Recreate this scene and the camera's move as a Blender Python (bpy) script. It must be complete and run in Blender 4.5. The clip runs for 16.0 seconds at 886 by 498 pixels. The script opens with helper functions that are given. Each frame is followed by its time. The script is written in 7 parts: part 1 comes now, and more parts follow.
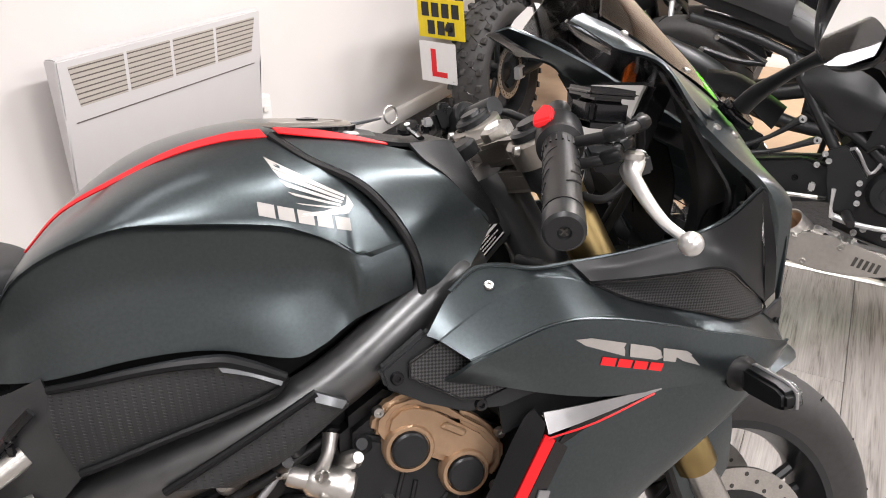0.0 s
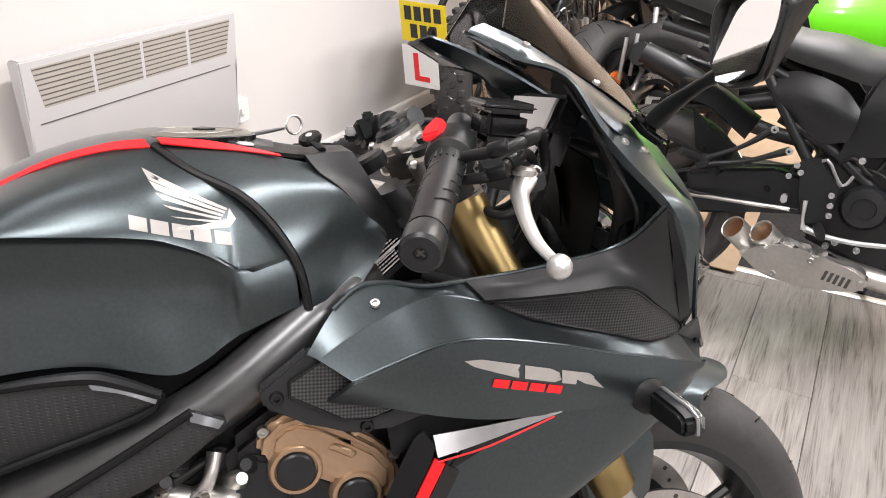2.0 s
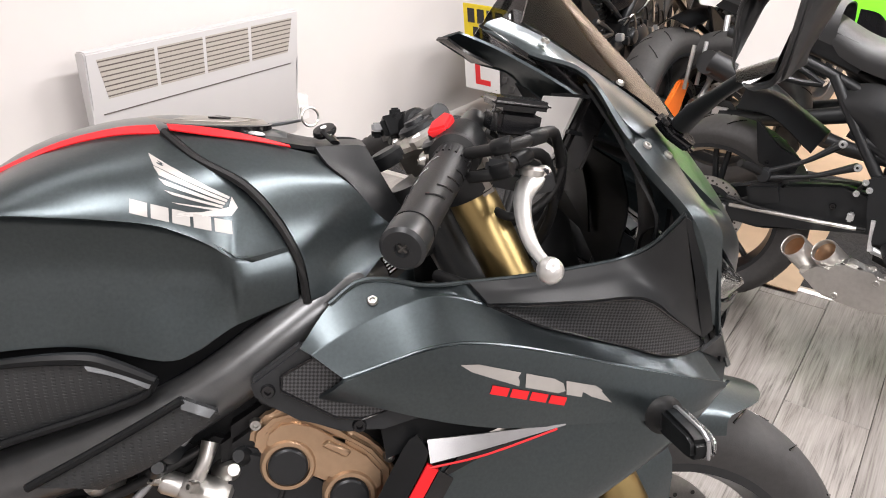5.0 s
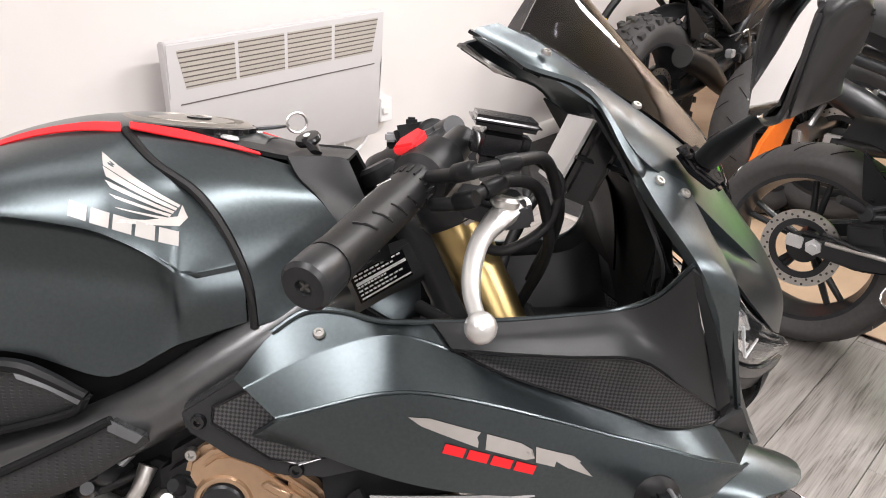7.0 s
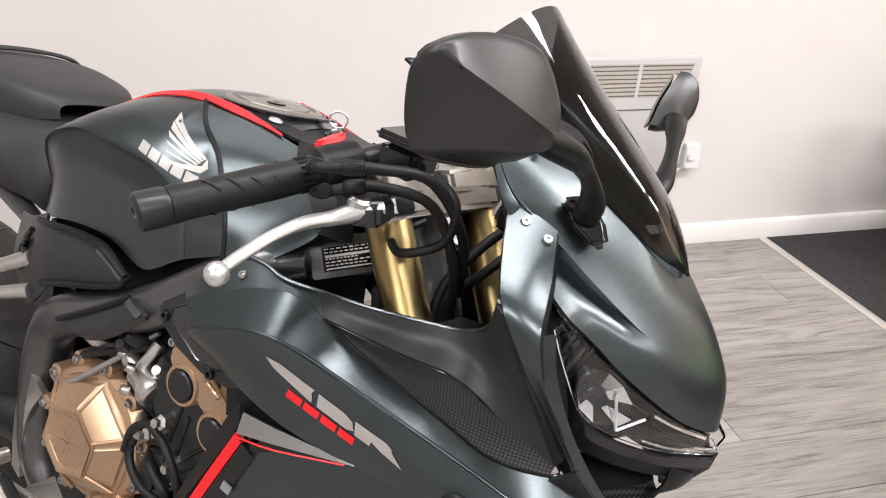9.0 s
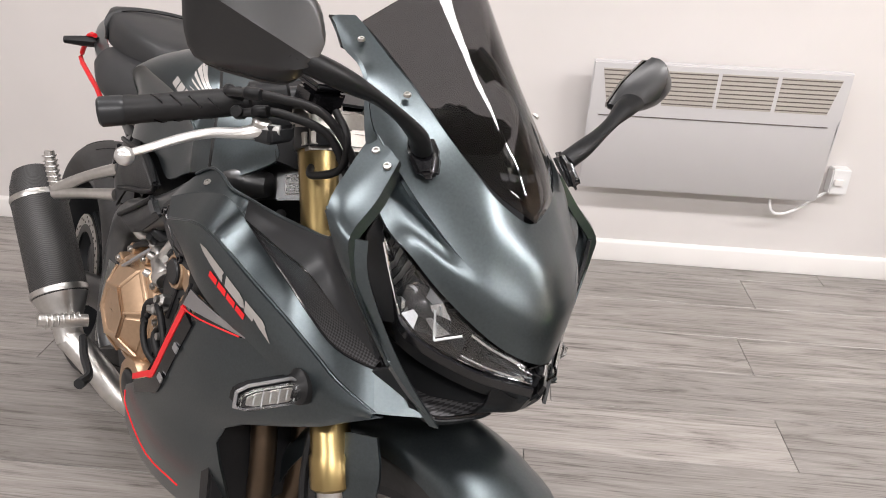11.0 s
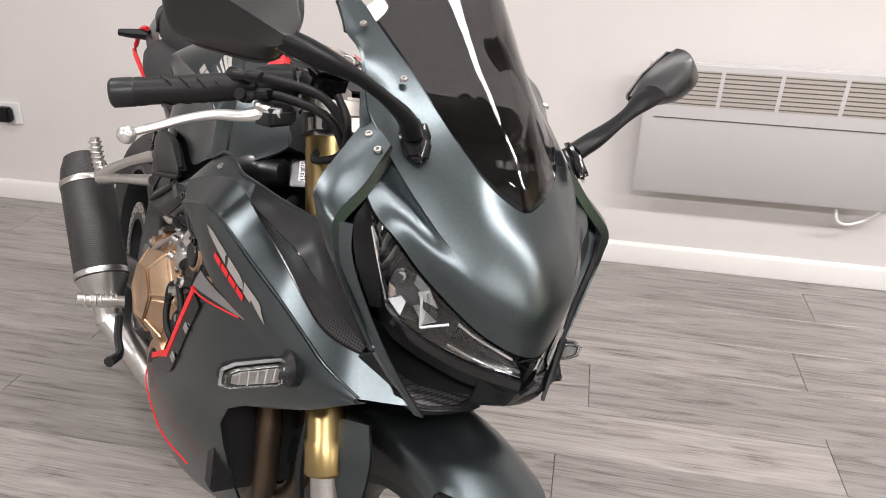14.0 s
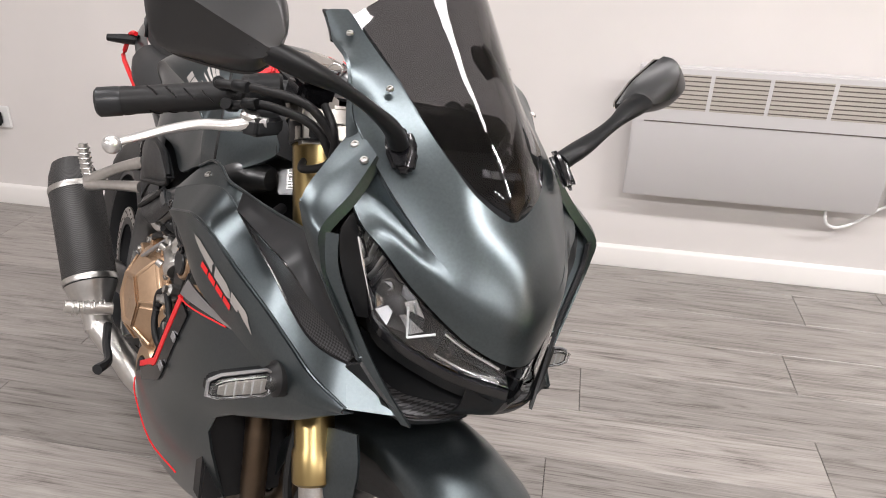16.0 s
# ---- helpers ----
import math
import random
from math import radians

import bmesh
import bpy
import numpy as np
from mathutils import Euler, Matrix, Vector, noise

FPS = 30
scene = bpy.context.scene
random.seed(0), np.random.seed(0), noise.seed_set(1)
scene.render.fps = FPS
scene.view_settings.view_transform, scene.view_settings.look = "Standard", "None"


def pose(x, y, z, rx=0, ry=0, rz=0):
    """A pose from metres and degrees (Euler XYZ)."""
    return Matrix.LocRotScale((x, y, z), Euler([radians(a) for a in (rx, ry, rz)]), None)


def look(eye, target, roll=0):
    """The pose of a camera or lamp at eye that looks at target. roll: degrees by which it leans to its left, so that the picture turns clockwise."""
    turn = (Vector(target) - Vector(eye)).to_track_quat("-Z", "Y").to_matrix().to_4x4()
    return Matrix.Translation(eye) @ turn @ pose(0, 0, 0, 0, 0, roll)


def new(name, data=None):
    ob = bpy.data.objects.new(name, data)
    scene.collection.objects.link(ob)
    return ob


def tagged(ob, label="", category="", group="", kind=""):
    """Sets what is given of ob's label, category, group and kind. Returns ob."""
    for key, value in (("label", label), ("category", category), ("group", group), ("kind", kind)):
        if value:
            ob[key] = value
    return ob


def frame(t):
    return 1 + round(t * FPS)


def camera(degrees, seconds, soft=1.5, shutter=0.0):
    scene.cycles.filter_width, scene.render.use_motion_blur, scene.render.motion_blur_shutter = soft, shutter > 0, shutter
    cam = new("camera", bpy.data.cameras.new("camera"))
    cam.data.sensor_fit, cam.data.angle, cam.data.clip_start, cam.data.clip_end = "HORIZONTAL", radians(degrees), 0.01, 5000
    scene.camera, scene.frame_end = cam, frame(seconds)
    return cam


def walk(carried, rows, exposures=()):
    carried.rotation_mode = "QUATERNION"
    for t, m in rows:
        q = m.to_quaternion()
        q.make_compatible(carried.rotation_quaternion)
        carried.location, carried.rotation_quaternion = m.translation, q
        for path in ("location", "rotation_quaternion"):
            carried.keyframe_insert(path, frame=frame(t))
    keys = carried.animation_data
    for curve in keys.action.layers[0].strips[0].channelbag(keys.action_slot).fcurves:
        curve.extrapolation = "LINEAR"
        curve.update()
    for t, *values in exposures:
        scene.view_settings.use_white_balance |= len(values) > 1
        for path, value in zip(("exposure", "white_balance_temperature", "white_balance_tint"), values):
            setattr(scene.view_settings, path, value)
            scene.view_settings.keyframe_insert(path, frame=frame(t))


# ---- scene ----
cam = camera(60.3, 16.0, soft=1.0)
PATH = [
    (0, (-0.267, -0.162, 1.253), (1.29, 0.662, 0.307), 0.2),
    (0.5, (-0.283, -0.17, 1.253), (1.278, 0.647, 0.306), 0.3),
    (1, (-0.271, -0.188, 1.248), (1.291, 0.627, 0.302), 0.4),
    (1.5, (-0.219, -0.224, 1.256), (1.341, 0.597, 0.312), 0.5),
    (2, (-0.187, -0.252, 1.255), (1.363, 0.592, 0.314), 0.7),
    (2.5, (-0.174, -0.265, 1.25), (1.357, 0.618, 0.313), 0.8),
    (3, (-0.17, -0.274, 1.241), (1.338, 0.649, 0.307), 0.8),
    (3.5, (-0.164, -0.283, 1.24), (1.326, 0.671, 0.308), 0.7),
    (4, (-0.152, -0.287, 1.244), (1.324, 0.69, 0.313), 0.7),
    (6.5, (-0.083, -0.319, 1.226), (1.303, 0.785, 0.299), 1.1),
    (7, (0.009, -0.336, 1.223), (1.301, 0.879, 0.299), 1.4),
    (7.5, (0.124, -0.381, 1.227), (1.246, 1.002, 0.316), 1.7),
    (8, (0.208, -0.443, 1.22), (1.113, 1.099, 0.324), 2.1),
    (8.5, (0.245, -0.555, 1.235), (0.916, 1.11, 0.352), 2.3),
    (9, (0.358, -0.64, 1.251), (0.791, 1.104, 0.374), 2.1),
    (9.5, (0.484, -0.703, 1.249), (0.729, 1.083, 0.382), 2.0),
    (9.7, (0.52, -0.731, 1.249), (0.7, 1.062, 0.381), 2.1),
    (11.8, (0.77, -0.832, 1.222), (0.525, 0.953, 0.355), 2.0),
    (12, (0.774, -0.824, 1.216), (0.509, 0.959, 0.351), 1.9),
    (12.5, (0.779, -0.811, 1.21), (0.482, 0.968, 0.346), 1.8),
    (13, (0.778, -0.811, 1.214), (0.463, 0.964, 0.348), 1.7),
    (13.5, (0.79, -0.808, 1.218), (0.467, 0.966, 0.354), 1.7),
    (14, (0.801, -0.809, 1.219), (0.476, 0.965, 0.356), 1.6),
    (14.5, (0.798, -0.811, 1.221), (0.475, 0.963, 0.358), 1.6),
    (15, (0.788, -0.809, 1.224), (0.468, 0.967, 0.362), 1.6),
    (15.5, (0.791, -0.812, 1.23), (0.476, 0.967, 0.371), 1.6),
    (16, (0.807, -0.804, 1.228), (0.499, 0.975, 0.367), 1.7),
]
walk(cam, [(t, look(eye, target, roll)) for t, eye, target, roll in PATH], [(0.0, 0.02), (7.0, 0.05), (9.5, -0.12), (12.0, -0.22), (16.0, -0.22)])

# ---- world and lights ----
world = bpy.data.worlds.new("world")
scene.world = world
world.use_nodes = True
world.node_tree.nodes["Background"].inputs[0].default_value = (0.9, 0.93, 1.0, 1)
world.node_tree.nodes["Background"].inputs[1].default_value = 0.03

# the third lamp is an added source that puts a highlight on the fairing ridge
LAMPS = [(-0.7, 0.02, 29), (1.05, -0.02, 26), (0.2, 1.08, 5), (2.55, -0.1, 58), (4.1, -0.1, 56), (-1.1, -1.95, 58), (1.1, -1.95, 58), (3.3, -1.95, 46)]
CEILING = 2.6
for lx, ly, watts in LAMPS:
    lamp = bpy.data.lights.new("ceiling_lamp", "AREA")
    lamp.shape, lamp.size, lamp.size_y = "RECTANGLE", 1.2, 0.16
    lamp.energy, lamp.color = watts, (1.0, 0.955, 0.955)
    new("ceiling_lamp", lamp).matrix_world = look((lx, ly, CEILING - 0.075), (lx, ly, 0))


# ---- materials ----
def mat(name, col, rough=0.5, metal=0.0, var=0.12, scale=40.0, bump=0.0, bump_scale=300.0, rough_var=0.1, coat=0.0, spec=0.5):
    """A procedural surface: colour that varies at two scales, uneven gloss, fine relief."""
    m = bpy.data.materials.new(name)
    m.use_nodes = True
    nt = m.node_tree
    b = nt.nodes["Principled BSDF"]
    tc = nt.nodes.new("ShaderNodeTexCoord")
    n1 = nt.nodes.new("ShaderNodeTexNoise")
    n1.inputs["Scale"].default_value, n1.inputs["Detail"].default_value = scale, 6
    n2 = nt.nodes.new("ShaderNodeTexNoise")
    n2.inputs["Scale"].default_value, n2.inputs["Detail"].default_value = scale / 9, 3
    nt.links.new(tc.outputs["Object"], n1.inputs["Vector"])
    nt.links.new(tc.outputs["Object"], n2.inputs["Vector"])
    mx = nt.nodes.new("ShaderNodeMath")
    mx.operation = "ADD"
    nt.links.new(n1.outputs["Fac"], mx.inputs[0])
    nt.links.new(n2.outputs["Fac"], mx.inputs[1])
    ramp = nt.nodes.new("ShaderNodeMapRange")
    ramp.inputs[1].default_value, ramp.inputs[2].default_value = 0.6, 1.4
    ramp.inputs[3].default_value, ramp.inputs[4].default_value = 1 - var, 1 + var
    nt.links.new(mx.outputs[0], ramp.inputs[0])
    mul = nt.nodes.new("ShaderNodeVectorMath")
    mul.operation = "SCALE"
    mul.inputs[0].default_value = col
    nt.links.new(ramp.outputs[0], mul.inputs["Scale"])
    nt.links.new(mul.outputs[0], b.inputs["Base Color"])
    rr = nt.nodes.new("ShaderNodeMapRange")
    rr.inputs[1].default_value, rr.inputs[2].default_value = 0.3, 0.7
    rr.inputs[3].default_value, rr.inputs[4].default_value = max(0.02, rough - rough_var * rough), min(1, rough + rough_var * rough)
    nt.links.new(n2.outputs["Fac"], rr.inputs[0])
    nt.links.new(rr.outputs[0], b.inputs["Roughness"])
    b.inputs["Metallic"].default_value = metal
    b.inputs["Coat Weight"].default_value = coat
    b.inputs["Specular IOR Level"].default_value = spec
    if bump:
        n3 = nt.nodes.new("ShaderNodeTexNoise")
        n3.inputs["Scale"].default_value, n3.inputs["Detail"].default_value = bump_scale, 4
        nt.links.new(tc.outputs["Object"], n3.inputs["Vector"])
        bp = nt.nodes.new("ShaderNodeBump")
        bp.inputs["Strength"].default_value, bp.inputs["Distance"].default_value = bump, 0.001
        nt.links.new(n3.outputs["Fac"], bp.inputs["Height"])
        nt.links.new(bp.outputs[0], b.inputs["Normal"])
    return m


def relief(m, kind, scale, strength, turn=(0, 0, 0), dist=0.002, shade=0.0):
    """Regular relief on a material: 'weave' (carbon), 'dimple' (grip texture), 'slot'."""
    nt = m.node_tree
    b = nt.nodes["Principled BSDF"]
    tc = nt.nodes.new("ShaderNodeTexCoord")
    mp = nt.nodes.new("ShaderNodeMapping")
    mp.inputs["Rotation"].default_value = [radians(a) for a in turn]
    nt.links.new(tc.outputs["Object"], mp.inputs["Vector"])
    if kind == "weave":
        t = nt.nodes.new("ShaderNodeTexChecker")
        t.inputs["Scale"].default_value = scale
        mp.inputs["Scale"].default_value = (1, 0, 1) if turn[1] else (1, 1, 1)
        t.inputs["Color1"].default_value, t.inputs["Color2"].default_value = (1, 1, 1, 1), (0, 0, 0, 1)
        out = t.outputs["Fac"]
    elif kind == "twill":
        t = nt.nodes.new("ShaderNodeTexWave")
        t.wave_type, t.bands_direction = "BANDS", "X" if turn[2] else "DIAGONAL"
        t.inputs["Scale"].default_value, t.inputs["Distortion"].default_value = scale / 6.28, 0.6
        t.inputs["Detail"].default_value, t.inputs["Detail Scale"].default_value = 1.0, 3.0
        out = t.outputs["Fac"]
    else:
        t = nt.nodes.new("ShaderNodeTexVoronoi")
        t.voronoi_dimensions = "2D"
        t.inputs["Scale"].default_value, t.inputs["Randomness"].default_value = scale, 0.0
        out = t.outputs["Distance"]
        if kind == "dash":
            mp.inputs["Scale"].default_value = (0.42, 1, 1)
            st = nt.nodes.new("ShaderNodeMapRange")
            st.inputs[1].default_value, st.inputs[2].default_value = 0.16, 0.26
            nt.links.new(out, st.inputs[0])
            out = st.outputs[0]
    nt.links.new(mp.outputs[0], t.inputs["Vector"])
    bp = nt.nodes.new("ShaderNodeBump")
    bp.inputs["Strength"].default_value, bp.inputs["Distance"].default_value = strength, dist
    nt.links.new(out, bp.inputs["Height"])
    nt.links.new(bp.outputs[0], b.inputs["Normal"])
    if kind in ("twill", "weave"):
        wv = nt.nodes.new("ShaderNodeMapRange")
        wv.inputs[3].default_value, wv.inputs[4].default_value = 0.45, 1.7
        nt.links.new(out, wv.inputs[0])
        sc_ = nt.nodes.new("ShaderNodeVectorMath")
        sc_.operation = "SCALE"
        nt.links.new(b.inputs["Base Color"].links[0].from_socket, sc_.inputs[0])
        nt.links.new(wv.outputs[0], sc_.inputs["Scale"])
        nt.links.new(sc_.outputs[0], b.inputs["Base Color"])
    if shade:
        rg = nt.nodes.new("ShaderNodeMapRange")
        rg.inputs[3].default_value, rg.inputs[4].default_value = 0.30, 0.30 + shade
        nt.links.new(out, rg.inputs[0])
        nt.links.new(rg.outputs[0], b.inputs["Roughness"])
    return m


PAINT = mat("matt_gunmetal_paint", (0.076, 0.093, 0.100), 0.30, 0.90, 0.16, 2600, 0.05, 2400, 0.02, coat=0.30)
PAINT.node_tree.nodes["Principled BSDF"].inputs["Coat Roughness"].default_value = 0.30
HEELM = mat("satin_heel_cover", (0.050, 0.051, 0.053), 0.38, 0.5, 0.10, 400, 0.04, 1200)
# fairing paint made near black, for faces that turn away from the light
BROWM = mat("shade_dark_fairing_paint", (0.021, 0.022, 0.0235), 0.40, 0.15, 0.10, 500, 0.04, 1500, spec=0.35)
PLASTIC = mat("black_plastic", (0.0080, 0.0086, 0.0094), 0.40, 0, 0.15, 200, 0.10, 1500, spec=0.22)
GLOSS = mat("gloss_black", (0.007, 0.007, 0.008), 0.16, 0, 0.1, 60, 0, 0, 0.2)
SATIN = mat("satin_black_metal", (0.020, 0.0215, 0.0235), 0.36, 0.3, 0.12, 150, 0.05, 900)
FRAMEP = mat("satin_frame_paint", (0.125, 0.128, 0.131), 0.33, 0.8, 0.08, 700, 0.03, 1500)
RUBBER = mat("rubber", (0.010, 0.010, 0.0105), 0.48, 0, 0.2, 120, 0.15, 700, spec=0.32)
TYRE = mat("tyre_rubber", (0.040, 0.039, 0.039), 0.66, 0, 0.25, 90, 0.2, 500)
RED = mat("red_stripe", (0.75, 0.012, 0.018), 0.38, 0, 0.05, 80)
SILVER = mat("silver_decal", (0.50, 0.48, 0.46), 0.36, 0.55, 0.06, 120)
BRIGHT = mat("brushed_silver", (0.62, 0.63, 0.64), 0.38, 0.7, 0.07, 300, 0.04, 900)
ALU = mat("cast_aluminium", (0.58, 0.57, 0.55), 0.33, 0.95, 0.12, 90, 0.12, 500)
LEVER = mat("polished_lever", (0.72, 0.72, 0.71), 0.33, 0.85, 0.06, 90, 0.05, 600)
STEEL = mat("bolt_steel", (0.55, 0.54, 0.52), 0.33, 1.0, 0.15, 300)
TITAN = mat("titanium_clamp", (0.36, 0.34, 0.31), 0.38, 0.9, 0.1, 200, 0.05, 900)
GOLD = mat("gold_anodised_fork", (0.34, 0.255, 0.115), 0.32, 1.0, 0.06, 60, 0.02, 900)
BRONZE = mat("bronze_cover_paint", (0.50, 0.345, 0.225), 0.36, 0.75, 0.10, 120, 0.06, 900)
ENGINE = mat("black_engine_paint", (0.014, 0.014, 0.015), 0.5, 0.2, 0.2, 80, 0.25, 350)
CARBON = relief(mat("carbon_pattern", (0.042, 0.042, 0.044), 0.32, 0.4, 0.1, 200), "weave", 400, 0.30, (0, 38, 0), 0.0005, 0.20)
GRIPTEX = relief(mat("dimpled_plastic", (0.020, 0.0213, 0.0225), 0.46, 0, 0.1, 200), "dash", 300, 0.55, (90, 0, 0), 0.0015)
CANWEAVE = relief(mat("carbon_silencer", (0.050, 0.050, 0.050), 0.22, 0.5, 0.1, 200), "twill", 900, 0.4, (0, 0, 20), 0.001, 0.30)
SEATM = mat("seat_vinyl", (0.023, 0.024, 0.0255), 0.55, 0, 0.12, 60, 0.35, 420)
MIRROR = mat("mirror_glass", (0.86, 0.87, 0.88), 0.02, 1.0, 0.0, 10, 0, 0, 0)
WHITEP = mat("white_heater_enamel", (0.63, 0.62, 0.63), 0.42, 0, 0.02, 12, 0.03, 250)
DARKSLOT = mat("slot_dark", (0.05, 0.047, 0.043), 0.8)
GREYSCREEN = mat("display_film", (0.42, 0.41, 0.40), 0.35, 0, 0.05, 30)
WALLM = mat("white_wall_paint", (0.72, 0.692, 0.678), 0.75, 0, 0.03, 5, 0.10, 160)
BACKW = mat("pale_shop_wall", (0.48, 0.47, 0.465), 0.75, 0, 0.05, 5, 0.1, 160)
SKIRT = mat("white_gloss_skirting", (0.82, 0.80, 0.78), 0.38, 0, 0.03, 8, 0.03, 90)
CEILM = mat("ceiling_paint", (0.60, 0.59, 0.58), 0.85, 0, 0.03, 6)
CARPETM = mat("charcoal_carpet", (0.050, 0.049, 0.050), 0.95, 0, 0.7, 700, 1.0, 900, 0.02)
CARPETM.node_tree.nodes["Bump"].inputs["Distance"].default_value = 0.006
TRIMM = mat("aluminium_threshold", (0.72, 0.70, 0.66), 0.35, 0.7, 0.06, 60)
YELLOW = mat("yellow_plate", (0.80, 0.62, 0.01), 0.35, 0, 0.04, 40)
WHITEPL = mat("white_plastic", (0.80, 0.80, 0.80), 0.4, 0, 0.03, 40)
GREEN = mat("lime_green_paint", (0.16, 0.72, 0.02), 0.22, 0, 0.05, 40, coat=0.5)
ORANGE = mat("orange_paint", (0.75, 0.16, 0.02), 0.3, 0, 0.06, 40)
GREYP = mat("silver_grey_paint", (0.32, 0.32, 0.33), 0.35, 0.5, 0.08, 300)
CARD = mat("tan_board", (0.46, 0.33, 0.22), 0.5, 0, 0.12, 12, 0.1, 200)
WHITETXT = mat("white_print", (0.78, 0.78, 0.77), 0.5, 0, 0.03, 60)
CHROME = mat("chrome_reflector", (0.88, 0.89, 0.90), 0.06, 1.0, 0.02, 40, 0, 0, 0.1)
# lightened black plastic: the lamp's reflection on worn bevels is in the colour
GLINTP = mat("glint_grey_plastic", (0.130, 0.136, 0.142), 0.36, 0.8, 0.08, 500, 0.03, 1200)
BEIGE = mat("beige_wall_paint", (0.62, 0.50, 0.39), 0.7, 0, 0.06, 6, 0.08, 160)
# dark colour standing in for the shade between louvres and under the fold
HSHADE = mat("grille_shadow", (0.13, 0.11, 0.10), 0.7)
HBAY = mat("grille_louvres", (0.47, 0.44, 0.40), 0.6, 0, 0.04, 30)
SPEARM = mat("silver_metallic_trim", (0.36, 0.36, 0.37), 0.33, 0.95, 0.05, 600)
SHELLM = mat("satin_mirror_shell", (0.016, 0.0165, 0.0175), 0.34, 0, 0.1, 200, 0.03, 900, 0.05)
BADGEM = mat("dull_silver_badge", (0.40, 0.385, 0.37), 0.42, 0.45, 0.06, 120)
SCREENB = mat("faint_grey_badge", (0.16, 0.16, 0.16), 0.4, 0.3, 0.05, 120)
PIPEM = mat("heat_tinted_steel", (0.11, 0.078, 0.052), 0.40, 0.85, 0.2, 40)
COPPER = mat("copper_horn", (0.55, 0.22, 0.10), 0.35, 0.9, 0.1, 90)


def glass(name, col, rough, ior=1.45, trans=1.0):
    m = bpy.data.materials.new(name)
    m.use_nodes = True
    b = m.node_tree.nodes["Principled BSDF"]
    b.inputs["Base Color"].default_value = (*col, 1)
    b.inputs["Roughness"].default_value, b.inputs["IOR"].default_value = rough, ior
    b.inputs["Transmission Weight"].default_value = trans
    return m


SMOKE = glass("smoked_screen", (0.13, 0.13, 0.135), 0.02)
CLEAR = glass("clear_lens", (0.93, 0.95, 0.96), 0.02)


def wood():
    """Grey limed oak laminate: long grain, knots, a tone of its own for every plank."""
    m = bpy.data.materials.new("grey_oak_laminate")
    m.use_nodes = True
    nt = m.node_tree
    b = nt.nodes["Principled BSDF"]
    tc = nt.nodes.new("ShaderNodeTexCoord")
    oi = nt.nodes.new("ShaderNodeObjectInfo")
    comb = nt.nodes.new("ShaderNodeCombineXYZ")
    k = nt.nodes.new("ShaderNodeMath")
    k.operation = "MULTIPLY"
    k.inputs[1].default_value = 37.0
    nt.links.new(oi.outputs["Random"], k.inputs[0])
    nt.links.new(k.outputs[0], comb.inputs[2])
    nt.links.new(k.outputs[0], comb.inputs[0])
    add = nt.nodes.new("ShaderNodeVectorMath")
    nt.links.new(tc.outputs["Object"], add.inputs[0])
    nt.links.new(comb.outputs[0], add.inputs[1])
    mp = nt.nodes.new("ShaderNodeMapping")
    mp.inputs["Scale"].default_value = (1.5, 13, 1)
    nt.links.new(add.outputs[0], mp.inputs[0])
    n1 = nt.nodes.new("ShaderNodeTexNoise")
    n1.inputs["Scale"].default_value, n1.inputs["Detail"].default_value = 1.3, 9
    n1.inputs["Distortion"].default_value = 2.2
    n1.inputs["Roughness"].default_value = 0.62
    nt.links.new(mp.outputs[0], n1.inputs["Vector"])
    mp2 = nt.nodes.new("ShaderNodeMapping")
    mp2.inputs["Scale"].default_value = (5, 190, 1)
    nt.links.new(add.outputs[0], mp2.inputs[0])
    n2 = nt.nodes.new("ShaderNodeTexNoise")
    n2.inputs["Scale"].default_value, n2.inputs["Detail"].default_value = 1.5, 6
    nt.links.new(mp2.outputs[0], n2.inputs["Vector"])
    cr = nt.nodes.new("ShaderNodeValToRGB")
    e = cr.color_ramp.elements
    e[0].position, e[0].color = 0.30, (0.100, 0.089, 0.079, 1)
    e[1].position, e[1].color = 0.72, (0.40, 0.376, 0.354, 1)
    mid = cr.color_ramp.elements.new(0.48)
    mid.color = (0.285, 0.264, 0.246, 1)
    mixf = nt.nodes.new("ShaderNodeMath")
    mixf.operation = "MULTIPLY_ADD"
    mixf.inputs[1].default_value = 0.54
    nt.links.new(n2.outputs["Fac"], mixf.inputs[0])
    sub = nt.nodes.new("ShaderNodeMath")
    sub.operation = "MULTIPLY_ADD"
    sub.inputs[1].default_value, sub.inputs[2].default_value = 0.82, -0.165
    nt.links.new(n1.outputs["Fac"], sub.inputs[0])
    nt.links.new(sub.outputs[0], mixf.inputs[2])
    nt.links.new(mixf.outputs[0], cr.inputs[0])
    tone = nt.nodes.new("ShaderNodeMapRange")
    tone.inputs[3].default_value, tone.inputs[4].default_value = 0.80, 1.12
    nt.links.new(oi.outputs["Random"], tone.inputs[0])
    mul = nt.nodes.new("ShaderNodeVectorMath")
    mul.operation = "SCALE"
    nt.links.new(cr.outputs[0], mul.inputs[0])
    nt.links.new(tone.outputs[0], mul.inputs["Scale"])
    nt.links.new(mul.outputs[0], b.inputs["Base Color"])
    rr = nt.nodes.new("ShaderNodeMapRange")
    rr.inputs[3].default_value, rr.inputs[4].default_value = 0.36, 0.24
    nt.links.new(n1.outputs["Fac"], rr.inputs[0])
    nt.links.new(rr.outputs[0], b.inputs["Roughness"])
    bp = nt.nodes.new("ShaderNodeBump")
    bp.inputs["Strength"].default_value, bp.inputs["Distance"].default_value = 0.25, 0.0008
    nt.links.new(mixf.outputs[0], bp.inputs["Height"])
    nt.links.new(bp.outputs[0], b.inputs["Normal"])
    return m


WOOD = wood()


